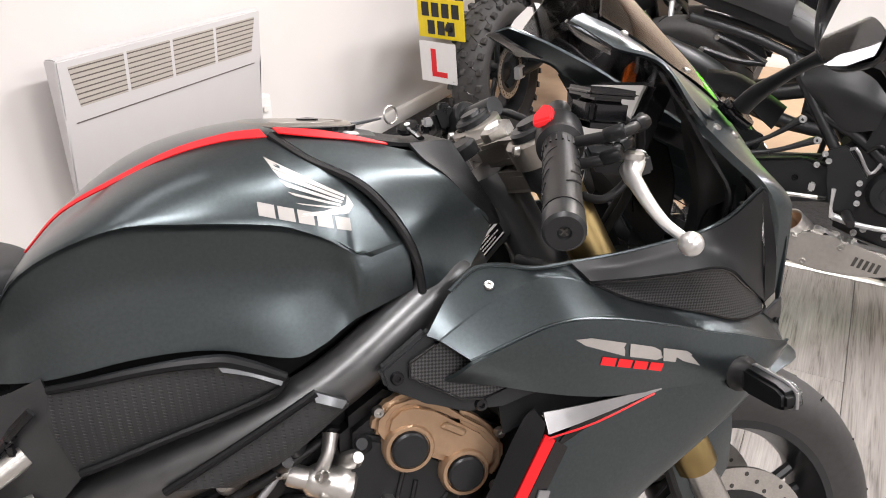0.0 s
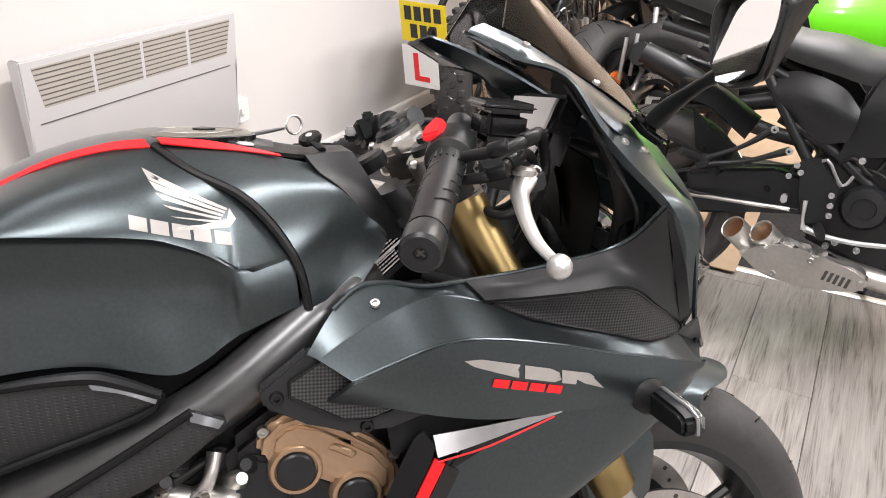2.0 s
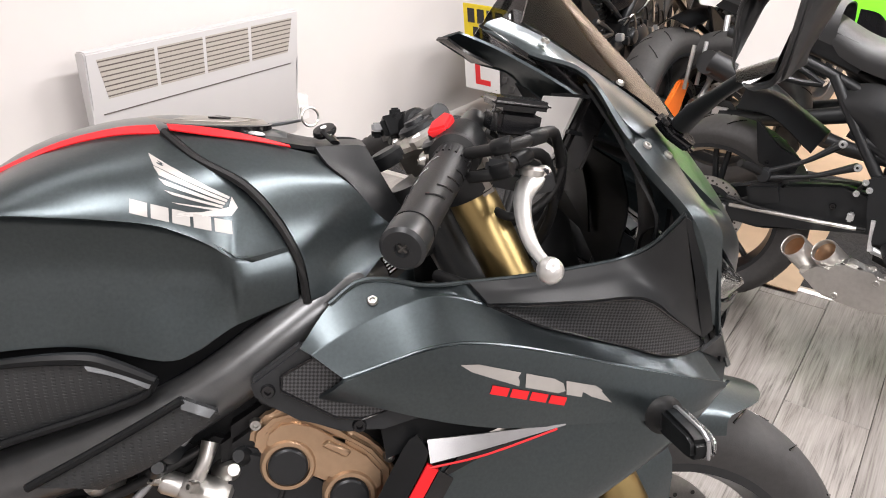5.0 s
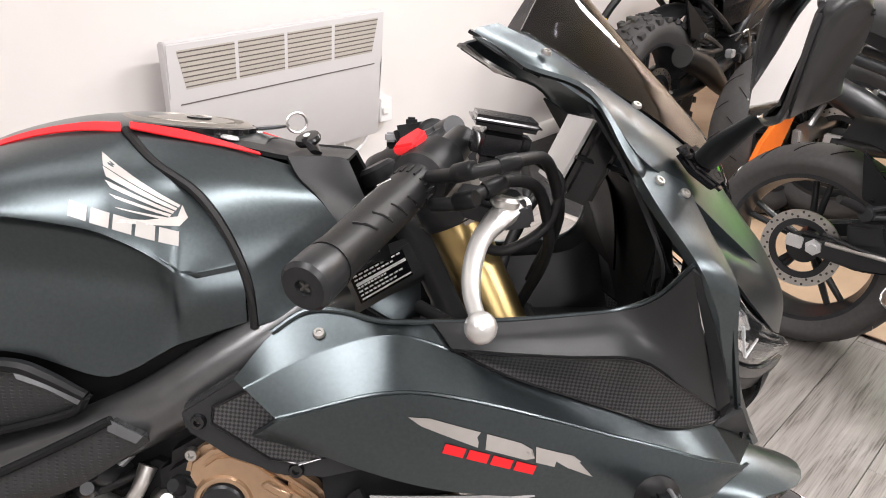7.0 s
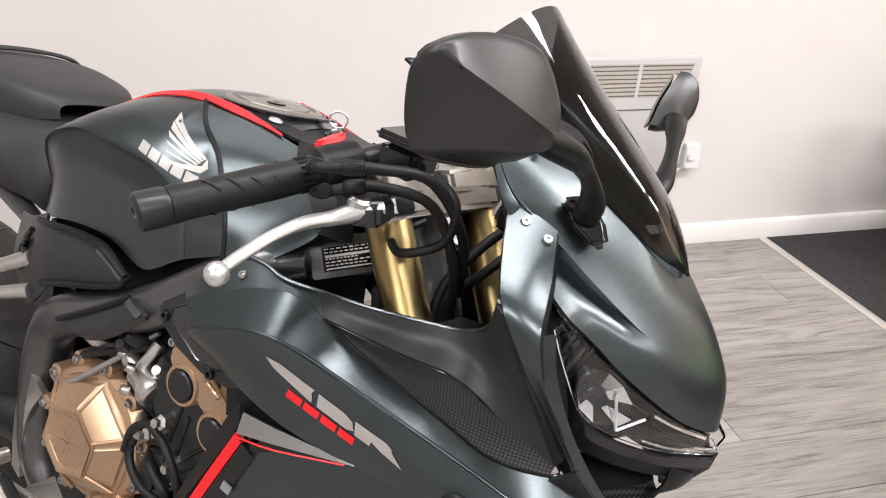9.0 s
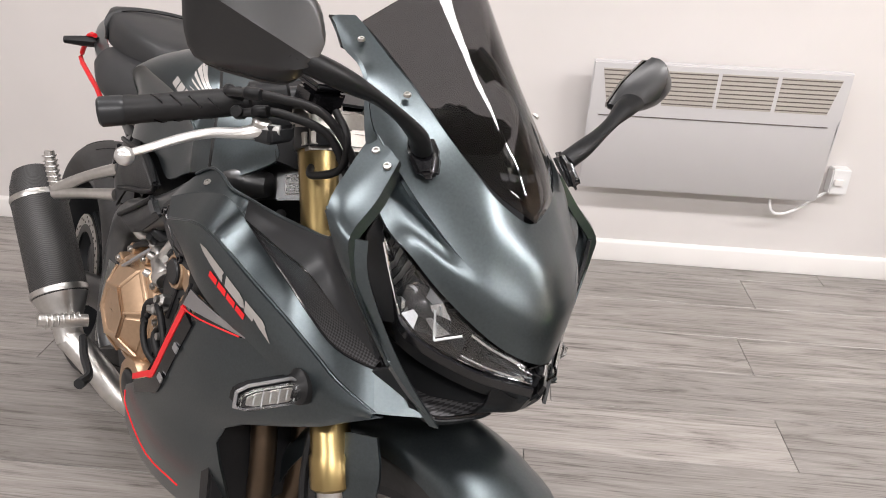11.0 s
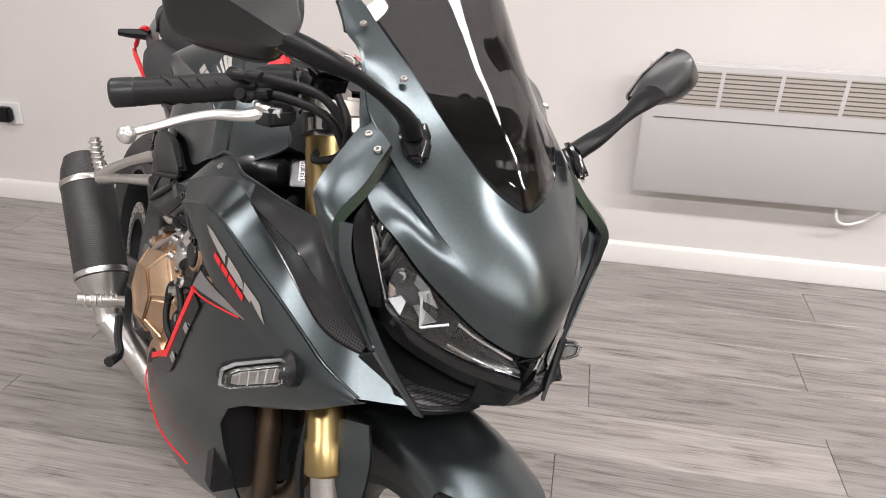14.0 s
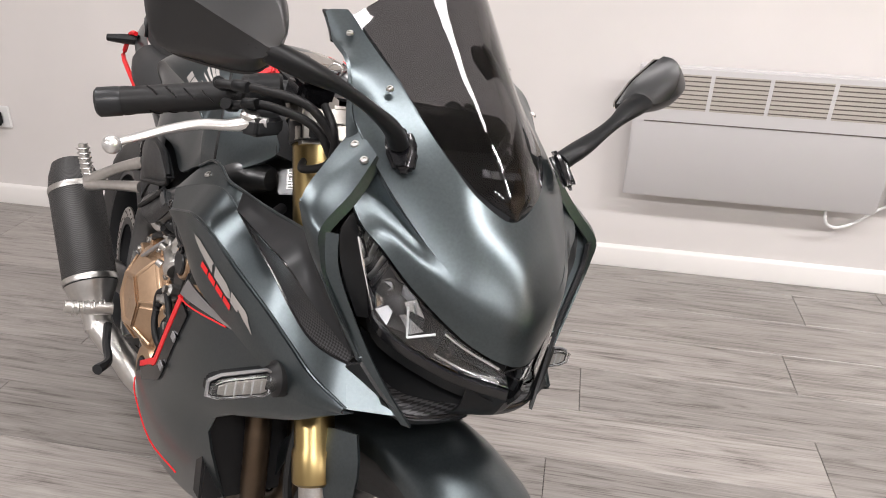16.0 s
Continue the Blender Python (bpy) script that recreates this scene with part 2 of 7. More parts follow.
# ---- mesh helpers ----
def finish(name, bm, material, parent=None, label="", angle=38):
    bmesh.ops.recalc_face_normals(bm, faces=bm.faces[:])
    me = bpy.data.meshes.new(name)
    bm.to_mesh(me)
    bm.free()
    me.shade_smooth()
    me.set_sharp_from_angle(angle=radians(angle))
    me.materials.append(material)
    ob = new(name, me)
    if parent is not None:
        ob.parent = parent
    if label:
        ob["label"] = label
    return ob


def part(name, bm, material, parent, label="", angle=38):
    return finish(name, bm, material, parent, label, angle)


def spline(pts, n):
    """Points on a smooth line through pts, n to a span."""
    P = [Vector(p) for p in pts]
    if n <= 1 or len(P) < 2:
        return P
    P = [2 * P[0] - P[1], *P, 2 * P[-1] - P[-2]]
    out = []
    for a, b, c, d in zip(P, P[1:], P[2:], P[3:]):
        for i in range(n):
            t = i / n
            out.append(0.5 * (2 * b + (c - a) * t + (2 * a - 5 * b + 4 * c - d) * t * t + (3 * b - a - 3 * c + d) * t ** 3))
    return out + [P[-2]]


def thicken(bm, t):
    """Give a skin thickness: an inner copy and a closed edge."""
    bm.normal_update()
    rim = [e for e in bm.edges if e.is_boundary]
    old = bm.faces[:]
    inner = {v: bm.verts.new(v.co - v.normal * t) for v in bm.verts[:]}
    for fc in old:
        bm.faces.new([inner[v] for v in reversed(fc.verts)])
    for e in rim:
        a, b = e.verts
        bm.faces.new((a, b, inner[b], inner[a]))


def sheet(rows, nu=5, nv=4, thick=0.004, bend=True, lead=0, trail=0):
    """A panel: a smooth skin over rows of points, with thickness. bend=False keeps the rows as creases.
    lead, trail: so many first or last rows only shape the skin and carry none of it."""
    R = [spline(r, nu) for r in rows]
    cols = [spline([r[i] for r in R], nv if bend else 1) for i in range(len(R[0]))]
    cols = [c[lead * nv:len(c) - trail * nv] for c in cols]
    bm = bmesh.new()
    V = [[bm.verts.new(p) for p in c] for c in cols]
    for a, b in zip(V, V[1:]):
        for i in range(len(a) - 1):
            q = [a[i], b[i], b[i + 1], a[i + 1]]
            if (q[0].co - q[1].co).length < 1e-6:
                q = [q[0], q[2], q[3]]
            elif (q[2].co - q[3].co).length < 1e-6:
                q = q[:3]
            bm.faces.new(q)
    bmesh.ops.remove_doubles(bm, verts=bm.verts[:], dist=1e-5)
    bmesh.ops.recalc_face_normals(bm, faces=bm.faces[:])
    if thick:
        thicken(bm, thick)
    return bm


def tube(pts, r, seg=10, n=5, flat=1.0):
    """A round bar along a smooth line; r is one radius or one for each point."""
    P = spline(pts, n)
    rs = [r] * len(pts) if isinstance(r, (int, float)) else list(r)
    R = [v.x for v in spline([(a, 0, 0) for a in rs], n)]
    bm = bmesh.new()
    rings = []
    up = Vector((0.13, 0.21, 0.97))
    for i, p in enumerate(P):
        d = (P[min(i + 1, len(P) - 1)] - P[max(i - 1, 0)]).normalized()
        s = d.cross(up).normalized()
        u = s.cross(d)
        rings.append([bm.verts.new(p + (s * math.cos(a) + u * math.sin(a) * flat) * max(R[i], 1e-4)) for a in (2 * math.pi * k / seg for k in range(seg))])
    for a, b in zip(rings, rings[1:]):
        for k in range(seg):
            bm.faces.new((a[k], a[(k + 1) % seg], b[(k + 1) % seg], b[k]))
    bm.faces.new(rings[0][::-1])
    bm.faces.new(rings[-1])
    return bm


def lathe(profile, base, axis, seg=32, cap=True):
    """A turned body: (radius, height) pairs along an axis."""
    d = Vector(axis).normalized()
    s = d.orthogonal().normalized()
    u = d.cross(s)
    B = Vector(base)
    bm = bmesh.new()
    rings = []
    for r, h in profile:
        if r < 1e-5:
            rings.append([bm.verts.new(B + d * h)])
        else:
            rings.append([bm.verts.new(B + d * h + (s * math.cos(a) + u * math.sin(a)) * r) for a in (2 * math.pi * k / seg for k in range(seg))])
    for a, b in zip(rings, rings[1:]):
        for k in range(seg):
            q = [a[k % len(a)], a[(k + 1) % len(a)], b[(k + 1) % len(b)], b[k % len(b)]]
            q = list(dict.fromkeys(q))
            if len(q) > 2:
                bm.faces.new(q)
    for ring, back in ((rings[0], True), (rings[-1], False)):
        if cap and len(ring) > 2:
            bm.faces.new(ring[::-1] if back else ring)
    return bm


def slab(outline, way, bevel=0.0, seg=2):
    """A plate: an outline of points pushed along way, with rounded edges."""
    bm = bmesh.new()
    w = Vector(way)
    a = [bm.verts.new(p) for p in outline]
    b = [bm.verts.new(Vector(p) + w) for p in outline]
    bm.faces.new(a)
    bm.faces.new(b[::-1])
    for i in range(len(a)):
        j = (i + 1) % len(a)
        bm.faces.new((a[i], b[i], b[j], a[j]))
    if bevel:
        bmesh.ops.bevel(bm, geom=bm.edges[:], offset=bevel, segments=seg, affect="EDGES", clamp_overlap=True)
    return bm


def block(a, b, bevel=0.0, seg=2):
    (x0, y0, z0), (x1, y1, z1) = a, b
    return slab([(x0, y0, z0), (x1, y0, z0), (x1, y1, z0), (x0, y1, z0)], (0, 0, z1 - z0), bevel, seg)


def flat_y(xz, y, depth, bevel=0.0, seg=2):
    """A plate with an outline in x and z, at y, as thick as depth."""
    return slab([(x, y, z) for x, z in xz], (0, depth, 0), bevel, seg)


def arc(cx, cz, r, a0, a1, n=12):
    return [(cx + r * math.cos(radians(a0 + (a1 - a0) * i / n)), cz + r * math.sin(radians(a0 + (a1 - a0) * i / n))) for i in range(n + 1)]


def flip(rows):
    return [[(x, -y, z) for x, y, z in r] for r in rows]


def empty(name, m=None):
    ob = new(name)
    ob.empty_display_size = 0.1
    if m is not None:
        ob.matrix_world = m
    return ob


def bolt(parent, at, way, r=0.006, name="bolt", material=None, head=0.004):
    """A button-head screw with a socket."""
    bm = lathe([(r, 0), (r, head * 0.4), (r * 0.8, head), (r * 0.45, head), (r * 0.38, head * 0.4), (0, head * 0.4)], at, way, 14)
    return part(name, bm, material or STEEL, parent)


# ---- room ----
WALL_Y = 1.758
X0, X1, Y0 = -3.2, 4.9, -3.4
FLOOR = finish("floor", block((X0, Y0, -0.12), (X1, WALL_Y + 0.15, -0.012)), DARKSLOT)
tagged(FLOOR, "grey wood laminate floor of a motorcycle showroom", "floor", kind="structure")
w = finish("wall_north", block((X0 - 0.15, WALL_Y, -0.12), (X1 + 0.15, WALL_Y + 0.15, CEILING)), WALLM)
tagged(w, "plain white painted wall behind the motorcycles", "wall", kind="structure")
w = finish("wall_south", block((X0 - 0.15, Y0 - 0.15, -0.12), (X1 + 0.15, Y0, CEILING)), BACKW)
tagged(w, "plain grey painted wall behind the camera", "wall", kind="structure")
w = finish("wall_west", block((X0 - 0.15, Y0, -0.12), (X0, WALL_Y, CEILING)), WALLM)
tagged(w, "plain white painted end wall", "wall", kind="structure")
w = finish("wall_east", block((X1, Y0, -0.12), (X1 + 0.15, WALL_Y, CEILING)), BEIGE)
tagged(w, "plain beige painted far end wall", "wall", kind="structure")
w = finish("ceiling", block((X0 - 0.15, Y0 - 0.15, CEILING), (X1 + 0.15, WALL_Y + 0.15, CEILING + 0.1)), CEILM)
tagged(w, "plain white showroom ceiling", "ceiling", kind="structure")
sk = [(0, 0), (-0.016, 0), (-0.016, 0.068), (-0.010, 0.077), (0, 0.081)]
w = finish("baseboard", slab([(X0, WALL_Y - 0.001 + y, z) for y, z in sk], (X1 - X0, 0, 0)), SKIRT)
tagged(w, "white painted skirting board along the wall", "skirting", kind="structure")
w = finish("carpet", block((2.268, Y0, -0.012), (X1, WALL_Y - 0.018, 0.004), 0.001), CARPETM)
tagged(w, "charcoal speckled carpet beside the laminate floor", "carpet", kind="structure")
w = finish("floor_east", block((3.35, Y0, -0.010), (X1, WALL_Y - 0.018, 0.006), 0.001), CARD)
tagged(w, "tan boarded floor at the far end", "floor", kind="structure")
w = finish("baseboard_east", slab([(X1 + y + 0.001, Y0, z) for y, z in sk], (0, WALL_Y - 0.018 - Y0, 0)), SKIRT)
tagged(w, "white painted skirting board on the end wall", "skirting", kind="structure")
w = finish("trim", slab([(2.238, Y0, -0.01), (2.238, Y0, 0.002), (2.245, Y0, 0.006), (2.266, Y0, 0.006), (2.272, Y0, 0.003), (2.272, Y0, -0.01)], (0, WALL_Y - 0.018 - Y0, 0)), TRIMM)
tagged(w, "pale metal threshold strip between laminate and carpet", "threshold", kind="structure")
for lx, ly, watts in LAMPS:
    fix = empty("ceiling_light", pose(lx, ly, CEILING))
    tagged(fix, "unseen white LED strip light on the ceiling", "ceiling light", "ceiling lights")
    part("housing", block((-0.62, -0.10, -0.07), (0.62, 0.10, -0.002), 0.01), WHITEPL, fix)


def heater():
    """Panel convector heater: folded steel case, sloped grille with four bays of louvres, crease, feet."""
    h = empty("convector_heater", pose(0.984, 0, 0))
    tagged(h, "white wall-mounted convector heater with louvred grille", "heater", )
    W, F, B = 0.795, 1.626, 1.690
    # side profile (y, z): back, top, upper front edge, front of grille, crease, lower front, underside
    prof = [(B, 0.315), (B, 0.742), (F + 0.017, 0.752), (F - 0.002, 0.748), (F + 0.010, 0.600), (F + 0.017, 0.575), (F + 0.041, 0.316), (F + 0.052, 0.304)]
    part("case", slab([(0.012 if y == B else 0, y, z) for y, z in prof], (W, 0, 0), 0.004), WHITEP, h)

    def front(x, z, out):
        return (x, F + 0.010 - 0.012 * (z - 0.600) / 0.148 - out, z)
    cuts = [(0.032, 0.215), (0.227, 0.388), (0.400, 0.570), (0.583, 0.766)]
    for n, (a, b) in enumerate(cuts):
        la, lb = (a + 0.022 if n == 0 else a), (b - 0.022 if n == 3 else b)
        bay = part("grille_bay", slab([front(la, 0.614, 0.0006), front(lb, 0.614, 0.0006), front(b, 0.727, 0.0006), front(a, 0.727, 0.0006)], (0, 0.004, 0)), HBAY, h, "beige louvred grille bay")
        for i in range(8):
            z = 0.6195 + i * 0.0142
            f_ = (z - 0.614) / 0.113
            xa, xb = la + (a - la) * f_, lb + (b - lb) * f_
            # flat dark strip: shade of the gap between two louvres, not an opening
            part("slot", slab([front(xa, z, 0.0012), front(xb, z, 0.0012), front(xb, z + 0.0036, 0.0012), front(xa, z + 0.0036, 0.0012)], (0, 0.003, 0)), HSHADE, bay)
    # thin dark strip that paints the shade along the fold
    part("crease", slab([(0.035, F + 0.0150, 0.5700), (0.035, F + 0.0140, 0.5728), (0.035, F + 0.0200, 0.5728), (0.035, F + 0.0200, 0.5700)], (W - 0.070, 0, 0)), HSHADE, h)
    for x in (0.12, 0.55):
        part("bracket", block((x, B - 0.004, 0.37), (x + 0.05, WALL_Y - 0.001, 0.68), 0.003), WHITEP, h)
    return h


heater()
box_ = empty("wall_socket", pose(1.832, 1.742, 0.368))
tagged(box_, "white fused switch box on the wall beside the heater", "socket")
part("box", block((0, -0.030, -0.046), (0.060, 0.016, 0.044), 0.004), WHITEPL, box_)
part("rocker", block((0.008, -0.039, -0.012), (0.036, -0.033, 0.012), 0.002), SKIRT, box_)
cable = finish("heater_cable", tube([(1.64, 1.70, 0.310), (1.645, 1.69, 0.268), (1.665, 1.695, 0.248), (1.70, 1.705, 0.245), (1.745, 1.715, 0.262), (1.80, 1.73, 0.30), (1.845, 1.735, 0.326)], 0.0050, 8), WHITEPL)
tagged(cable, "white power cable looping under the heater", "cable")
ws = empty("plug_socket", pose(-1.44, WALL_Y, 0.365))
tagged(ws, "white wall socket with a black plug in it", "socket")
part("plate", block((-0.075, -0.012, -0.043), (0.075, 0, 0.043), 0.003), WHITEPL, ws)
part("plug", block((-0.005, -0.05, -0.03), (0.05, -0.012, 0.028), 0.008), PLASTIC, ws)


# ---- the sports motorcycle ----
# its own axes: x ahead, y to its left, z up from the floor; it leans on its side stand
BIKE_POSE = pose(0.5377, -0.1749, 0.0044, -15.18, -0.86, -45.02)
bike = empty("sports_motorcycle", BIKE_POSE)
tagged(bike, "matt dark grey sports motorcycle with red stripes on its stand", "motorcycle")


def decal(name, on, outline, material, parent, label="", lift=0.0009, way=(0, 1, 0), cuts=3, start=-0.5):
    """A thin film with an outline in x and z, laid on the right-hand skin of a part."""
    me = on.data
    me.calc_loop_triangles()
    V = np.array([v.co[:] for v in me.vertices])
    T = np.array([t.vertices[:] for t in me.loop_triangles])
    A, E1, E2 = V[T[:, 0]], V[T[:, 1]] - V[T[:, 0]], V[T[:, 2]] - V[T[:, 0]]
    d = np.array(Vector(way).normalized())
    H = np.cross(d, E2)
    det = np.einsum("ij,ij->i", E1, H)
    ok = abs(det) > 1e-12
    inv = np.where(ok, 1 / np.where(ok, det, 1), 0)
    bm = bmesh.new()
    bm.faces.new([bm.verts.new((x, 0, z)) for x, z in outline])
    bmesh.ops.triangulate(bm, faces=bm.faces[:])
    bmesh.ops.subdivide_edges(bm, edges=bm.edges[:], cuts=cuts, use_grid_fill=True)
    last = -0.2
    for v in bm.verts:
        o = np.array((v.co.x, start, v.co.z))
        S = o - A
        u = np.einsum("ij,ij->i", S, H) * inv
        Q = np.cross(S, E1)
        w_ = (Q @ d) * inv
        t = np.einsum("ij,ij->i", Q, E2) * inv
        hit = ok & (u >= -1e-6) & (w_ >= -1e-6) & (u + w_ <= 1 + 1e-6) & (t > 0)
        if hit.any():
            last = start + t[hit].min()
        v.co.y = last - lift
    return part(name, bm, material, parent, label)


def fuel_tank():
    # stations along the bike: x, top, then (y, z) of stripe line, shoulder, crease, knee hollow, lower edge
    st = [
        (-0.800, 0.880, (-0.050, 0.872), (-0.090, 0.866), (-0.118, 0.858), (-0.115, 0.832), (-0.125, 0.808)),
        (-0.750, 0.938, (-0.072, 0.928), (-0.118, 0.926), (-0.148, 0.918), (-0.133, 0.865), (-0.138, 0.812)),
        (-0.670, 0.994, (-0.085, 0.980), (-0.136, 0.966), (-0.161, 0.950), (-0.140, 0.885), (-0.146, 0.822)),
        (-0.600, 1.016, (-0.086, 1.003), (-0.138, 0.980), (-0.166, 0.948), (-0.139, 0.885), (-0.147, 0.818)),
        (-0.530, 1.022, (-0.084, 1.008), (-0.138, 0.974), (-0.163, 0.937), (-0.139, 0.872), (-0.157, 0.800)),
        (-0.500, 1.018, (-0.082, 1.005), (-0.135, 0.969), (-0.161, 0.926), (-0.140, 0.870), (-0.157, 0.806)),
        (-0.478, 1.0155, (-0.0805, 1.002), (-0.132, 0.965), (-0.159, 0.914), (-0.143, 0.868), (-0.155, 0.818)),
        (-0.462, 1.013, (-0.079, 0.999), (-0.129, 0.961), (-0.156, 0.902), (-0.151, 0.866), (-0.152, 0.826)),
        (-0.448, 1.009, (-0.0774, 0.995), (-0.125, 0.957), (-0.152, 0.894), (-0.1575, 0.864), (-0.152, 0.831)),
        (-0.400, 0.996, (-0.072, 0.980), (-0.112, 0.945), (-0.140, 0.900), (-0.149, 0.872), (-0.148, 0.846)),
    ]
    rows = []
    for k in range(2, 7):
        rows.append([(s[0], s[k][0], s[k][1]) for s in st])
        if k == 4:
            for f_, g_ in ((0.22, 0.10), (0.55, 0.30)):
                rows.append([(s[0], s[4][0] + (s[5][0] - s[4][0]) * f_, s[4][1] + (s[5][1] - s[4][1]) * g_) for s in st])
    rows = [[(s[0], 0, s[1]) for s in st], [(s[0], s[2][0] * 0.55, s[1] * 0.72 + s[2][1] * 0.28) for s in st]] + rows
    full = [[(x, -y, z) for x, y, z in r] for r in rows[:0:-1]] + rows
    tank = part("fuel_tank", sheet(full, 5, 4, 0.003), PAINT, bike, "matt dark grey metallic fuel tank", 50)
    for sg in (-1, 1):
        def lift(x, y, z, k=0.0035):
            return (x, sg * (-y + k * 0.4), z + k)
        up = [(-0.765, -0.058, 0.918), (-0.72, -0.077, 0.958), (-0.666, -0.083, 0.983), (-0.611, -0.082, 1.0035), (-0.560, -0.077, 1.013), (-0.525, -0.072, 1.0135)]
        lo = [(-0.765, -0.060, 0.916), (-0.72, -0.082, 0.954), (-0.666, -0.091, 0.977), (-0.611, -0.094, 0.996), (-0.560, -0.092, 1.0035), (-0.516, -0.091, 1.002)]
        lo = [tuple(Vector(a) * 0.34 + Vector(b) * 0.66) for a, b in zip(up, lo)]
        st1 = sheet([[lift(*p, 0.0022) for p in up], [lift(*p, 0.0022) for p in lo]], 6, 2, 0.0015, False)
        part("pinstripe", st1, RED, tank, "red pinstripe decal")
    # wing badge: plain feathers over a plain strip of five blocks
    for i in range(5):
        f0 = i / 4
        lx, lz = -0.527 + 0.022 * f0, 0.992 - 0.043 * f0
        rx, rz = -0.455 - 0.008 * f0, 0.9475 - 0.0095 * f0
        o = [(lx, lz), (rx, rz), (rx - 0.0012, rz - 0.0018), (lx + 0.006, lz - 0.0105 + 0.002 * i)]
        decal("wing_badge", tank, o, SILVER, tank, "silver wing-shaped decal")
    decal("wing_badge", tank, [(-0.4535, 0.9475), (-0.4485, 0.937), (-0.455, 0.9305), (-0.502, 0.9365), (-0.4985, 0.9395), (-0.463, 0.9355), (-0.4565, 0.9385)], SILVER, tank)
    for i in range(5):
        u0, u1 = i / 5 + 0.012, (i + 1) / 5 - 0.02
        o = [(-0.541 + 0.088 * u, (0.9560 - 0.0305 * u) - 0.0120 * v) for u, v in ((u0, 0), (u1, 0), (u1, 1), (u0, 1))]
        decal("badge_block", tank, o, BADGEM, tank, "pale block of a maker's badge")
    # cap
    cap = part("filler_cap", lathe([(0.064, 0), (0.064, 0.006), (0.060, 0.009), (0.055, 0.009), (0.054, 0.006), (0.046, 0.006), (0.045, 0.009), (0.030, 0.010), (0, 0.010)], (-0.485, 0, 1.007), (0.10, 0, 1), 40), TITAN, bike, "round brushed metal filler cap")
    part("keyhole_cover", lathe([(0.012, 0), (0.012, 0.003), (0.004, 0.004), (0, 0.002)], (-0.470, -0.012, 1.0145), (0.10, 0, 1), 20), GLOSS, cap)
    part("cap_ring", lathe([(0.069, -0.004), (0.069, 0.004), (0.0655, 0.005), (0.0655, -0.004), (0.069, -0.004)], (-0.485, 0, 1.008), (0.10, 0, 1), 40, False), GLOSS, cap)
    return tank


def tank_shrouds():
    seam = [(-0.512, -0.086, 1.012), (-0.480, -0.113, 0.986), (-0.437, -0.132, 0.960), (-0.409, -0.146, 0.925), (-0.392, -0.154, 0.885), (-0.388, -0.156, 0.846)]
    mid = [(-0.450, -0.078, 1.000), (-0.430, -0.103, 0.978), (-0.398, -0.118, 0.955), (-0.372, -0.130, 0.920), (-0.358, -0.138, 0.885), (-0.362, -0.150, 0.850)]
    front = [(-0.360, -0.070, 0.972), (-0.357, -0.086, 0.962), (-0.338, -0.098, 0.945), (-0.318, -0.104, 0.918), (-0.300, -0.107, 0.892), (-0.338, -0.142, 0.855)]
    inner = [(-0.512, -0.074, 1.019), (-0.440, -0.064, 1.004), (-0.362, -0.058, 0.978)]
    for sg in (1, -1):
        R = [seam, mid, front]
        R = R if sg == 1 else flip(R)
        sh = part("tank_shroud", sheet(R, 5, 5, 0.005), PAINT, bike, "dark grey painted shroud ahead of the tank", 50)
        r2 = [[(-0.512, -0.084, 1.0165), (-0.470, -0.078, 1.0095), (-0.430, -0.076, 0.9985), (-0.398, -0.075, 0.988)],
              [(-0.508, -0.094, 1.0115), (-0.468, -0.088, 1.0025), (-0.430, -0.081, 0.9945), (-0.396, -0.077, 0.986)]]
        part("pinstripe", sheet(r2 if sg == 1 else flip(r2), 6, 2, 0.0015, False), RED, sh, "red pinstripe decal")
        s = [(x - 0.004, y * 0.985, z - 0.003) for x, y, z in seam]
        part("seam_seal", tube(s if sg == 1 else flip([s])[0], 0.0045, 8, 6), RUBBER, sh, "black rubber seam")
        r3 = [[(-0.372, -0.074, 0.984), (-0.330, -0.058, 0.982), (-0.318, -0.05, 0.978)], [(-0.360, -0.088, 0.966), (-0.330, -0.075, 0.958), (-0.300, -0.065, 0.940)],
              [(-0.338, -0.099, 0.945), (-0.305, -0.085, 0.922), (-0.282, -0.070, 0.905)], [(-0.300, -0.108, 0.892), (-0.285, -0.090, 0.888), (-0.276, -0.075, 0.884)]]
        part("inner_trim", sheet(r3 if sg == 1 else flip(r3), 4, 4, 0.004), PLASTIC, bike, "black plastic trim by the steering head")
    top = [[(-0.470, y, 1.012 - 0.10 * abs(y)) for y in (-0.074, -0.037, 0, 0.037, 0.074)], [(-0.42, y, 1.000 - 0.08 * abs(y)) for y in (-0.072, -0.036, 0, 0.036, 0.072)],
           [(-0.370, y, 0.987 - 0.06 * abs(y)) for y in (-0.066, -0.033, 0, 0.033, 0.066)], [(-0.318, y, 0.979) for y in (-0.05, -0.025, 0, 0.025, 0.05)]]
    tp = part("tank_top_cover", sheet(top, 4, 4, 0.004), PLASTIC, bike, "black plastic cover ahead of the filler cap")
    for sg in (-1, 1):
        bolt(tp, (-0.430, sg * 0.054, 0.9985), (0.2, 0, 1), 0.009, "screw", BRIGHT, 0.003)


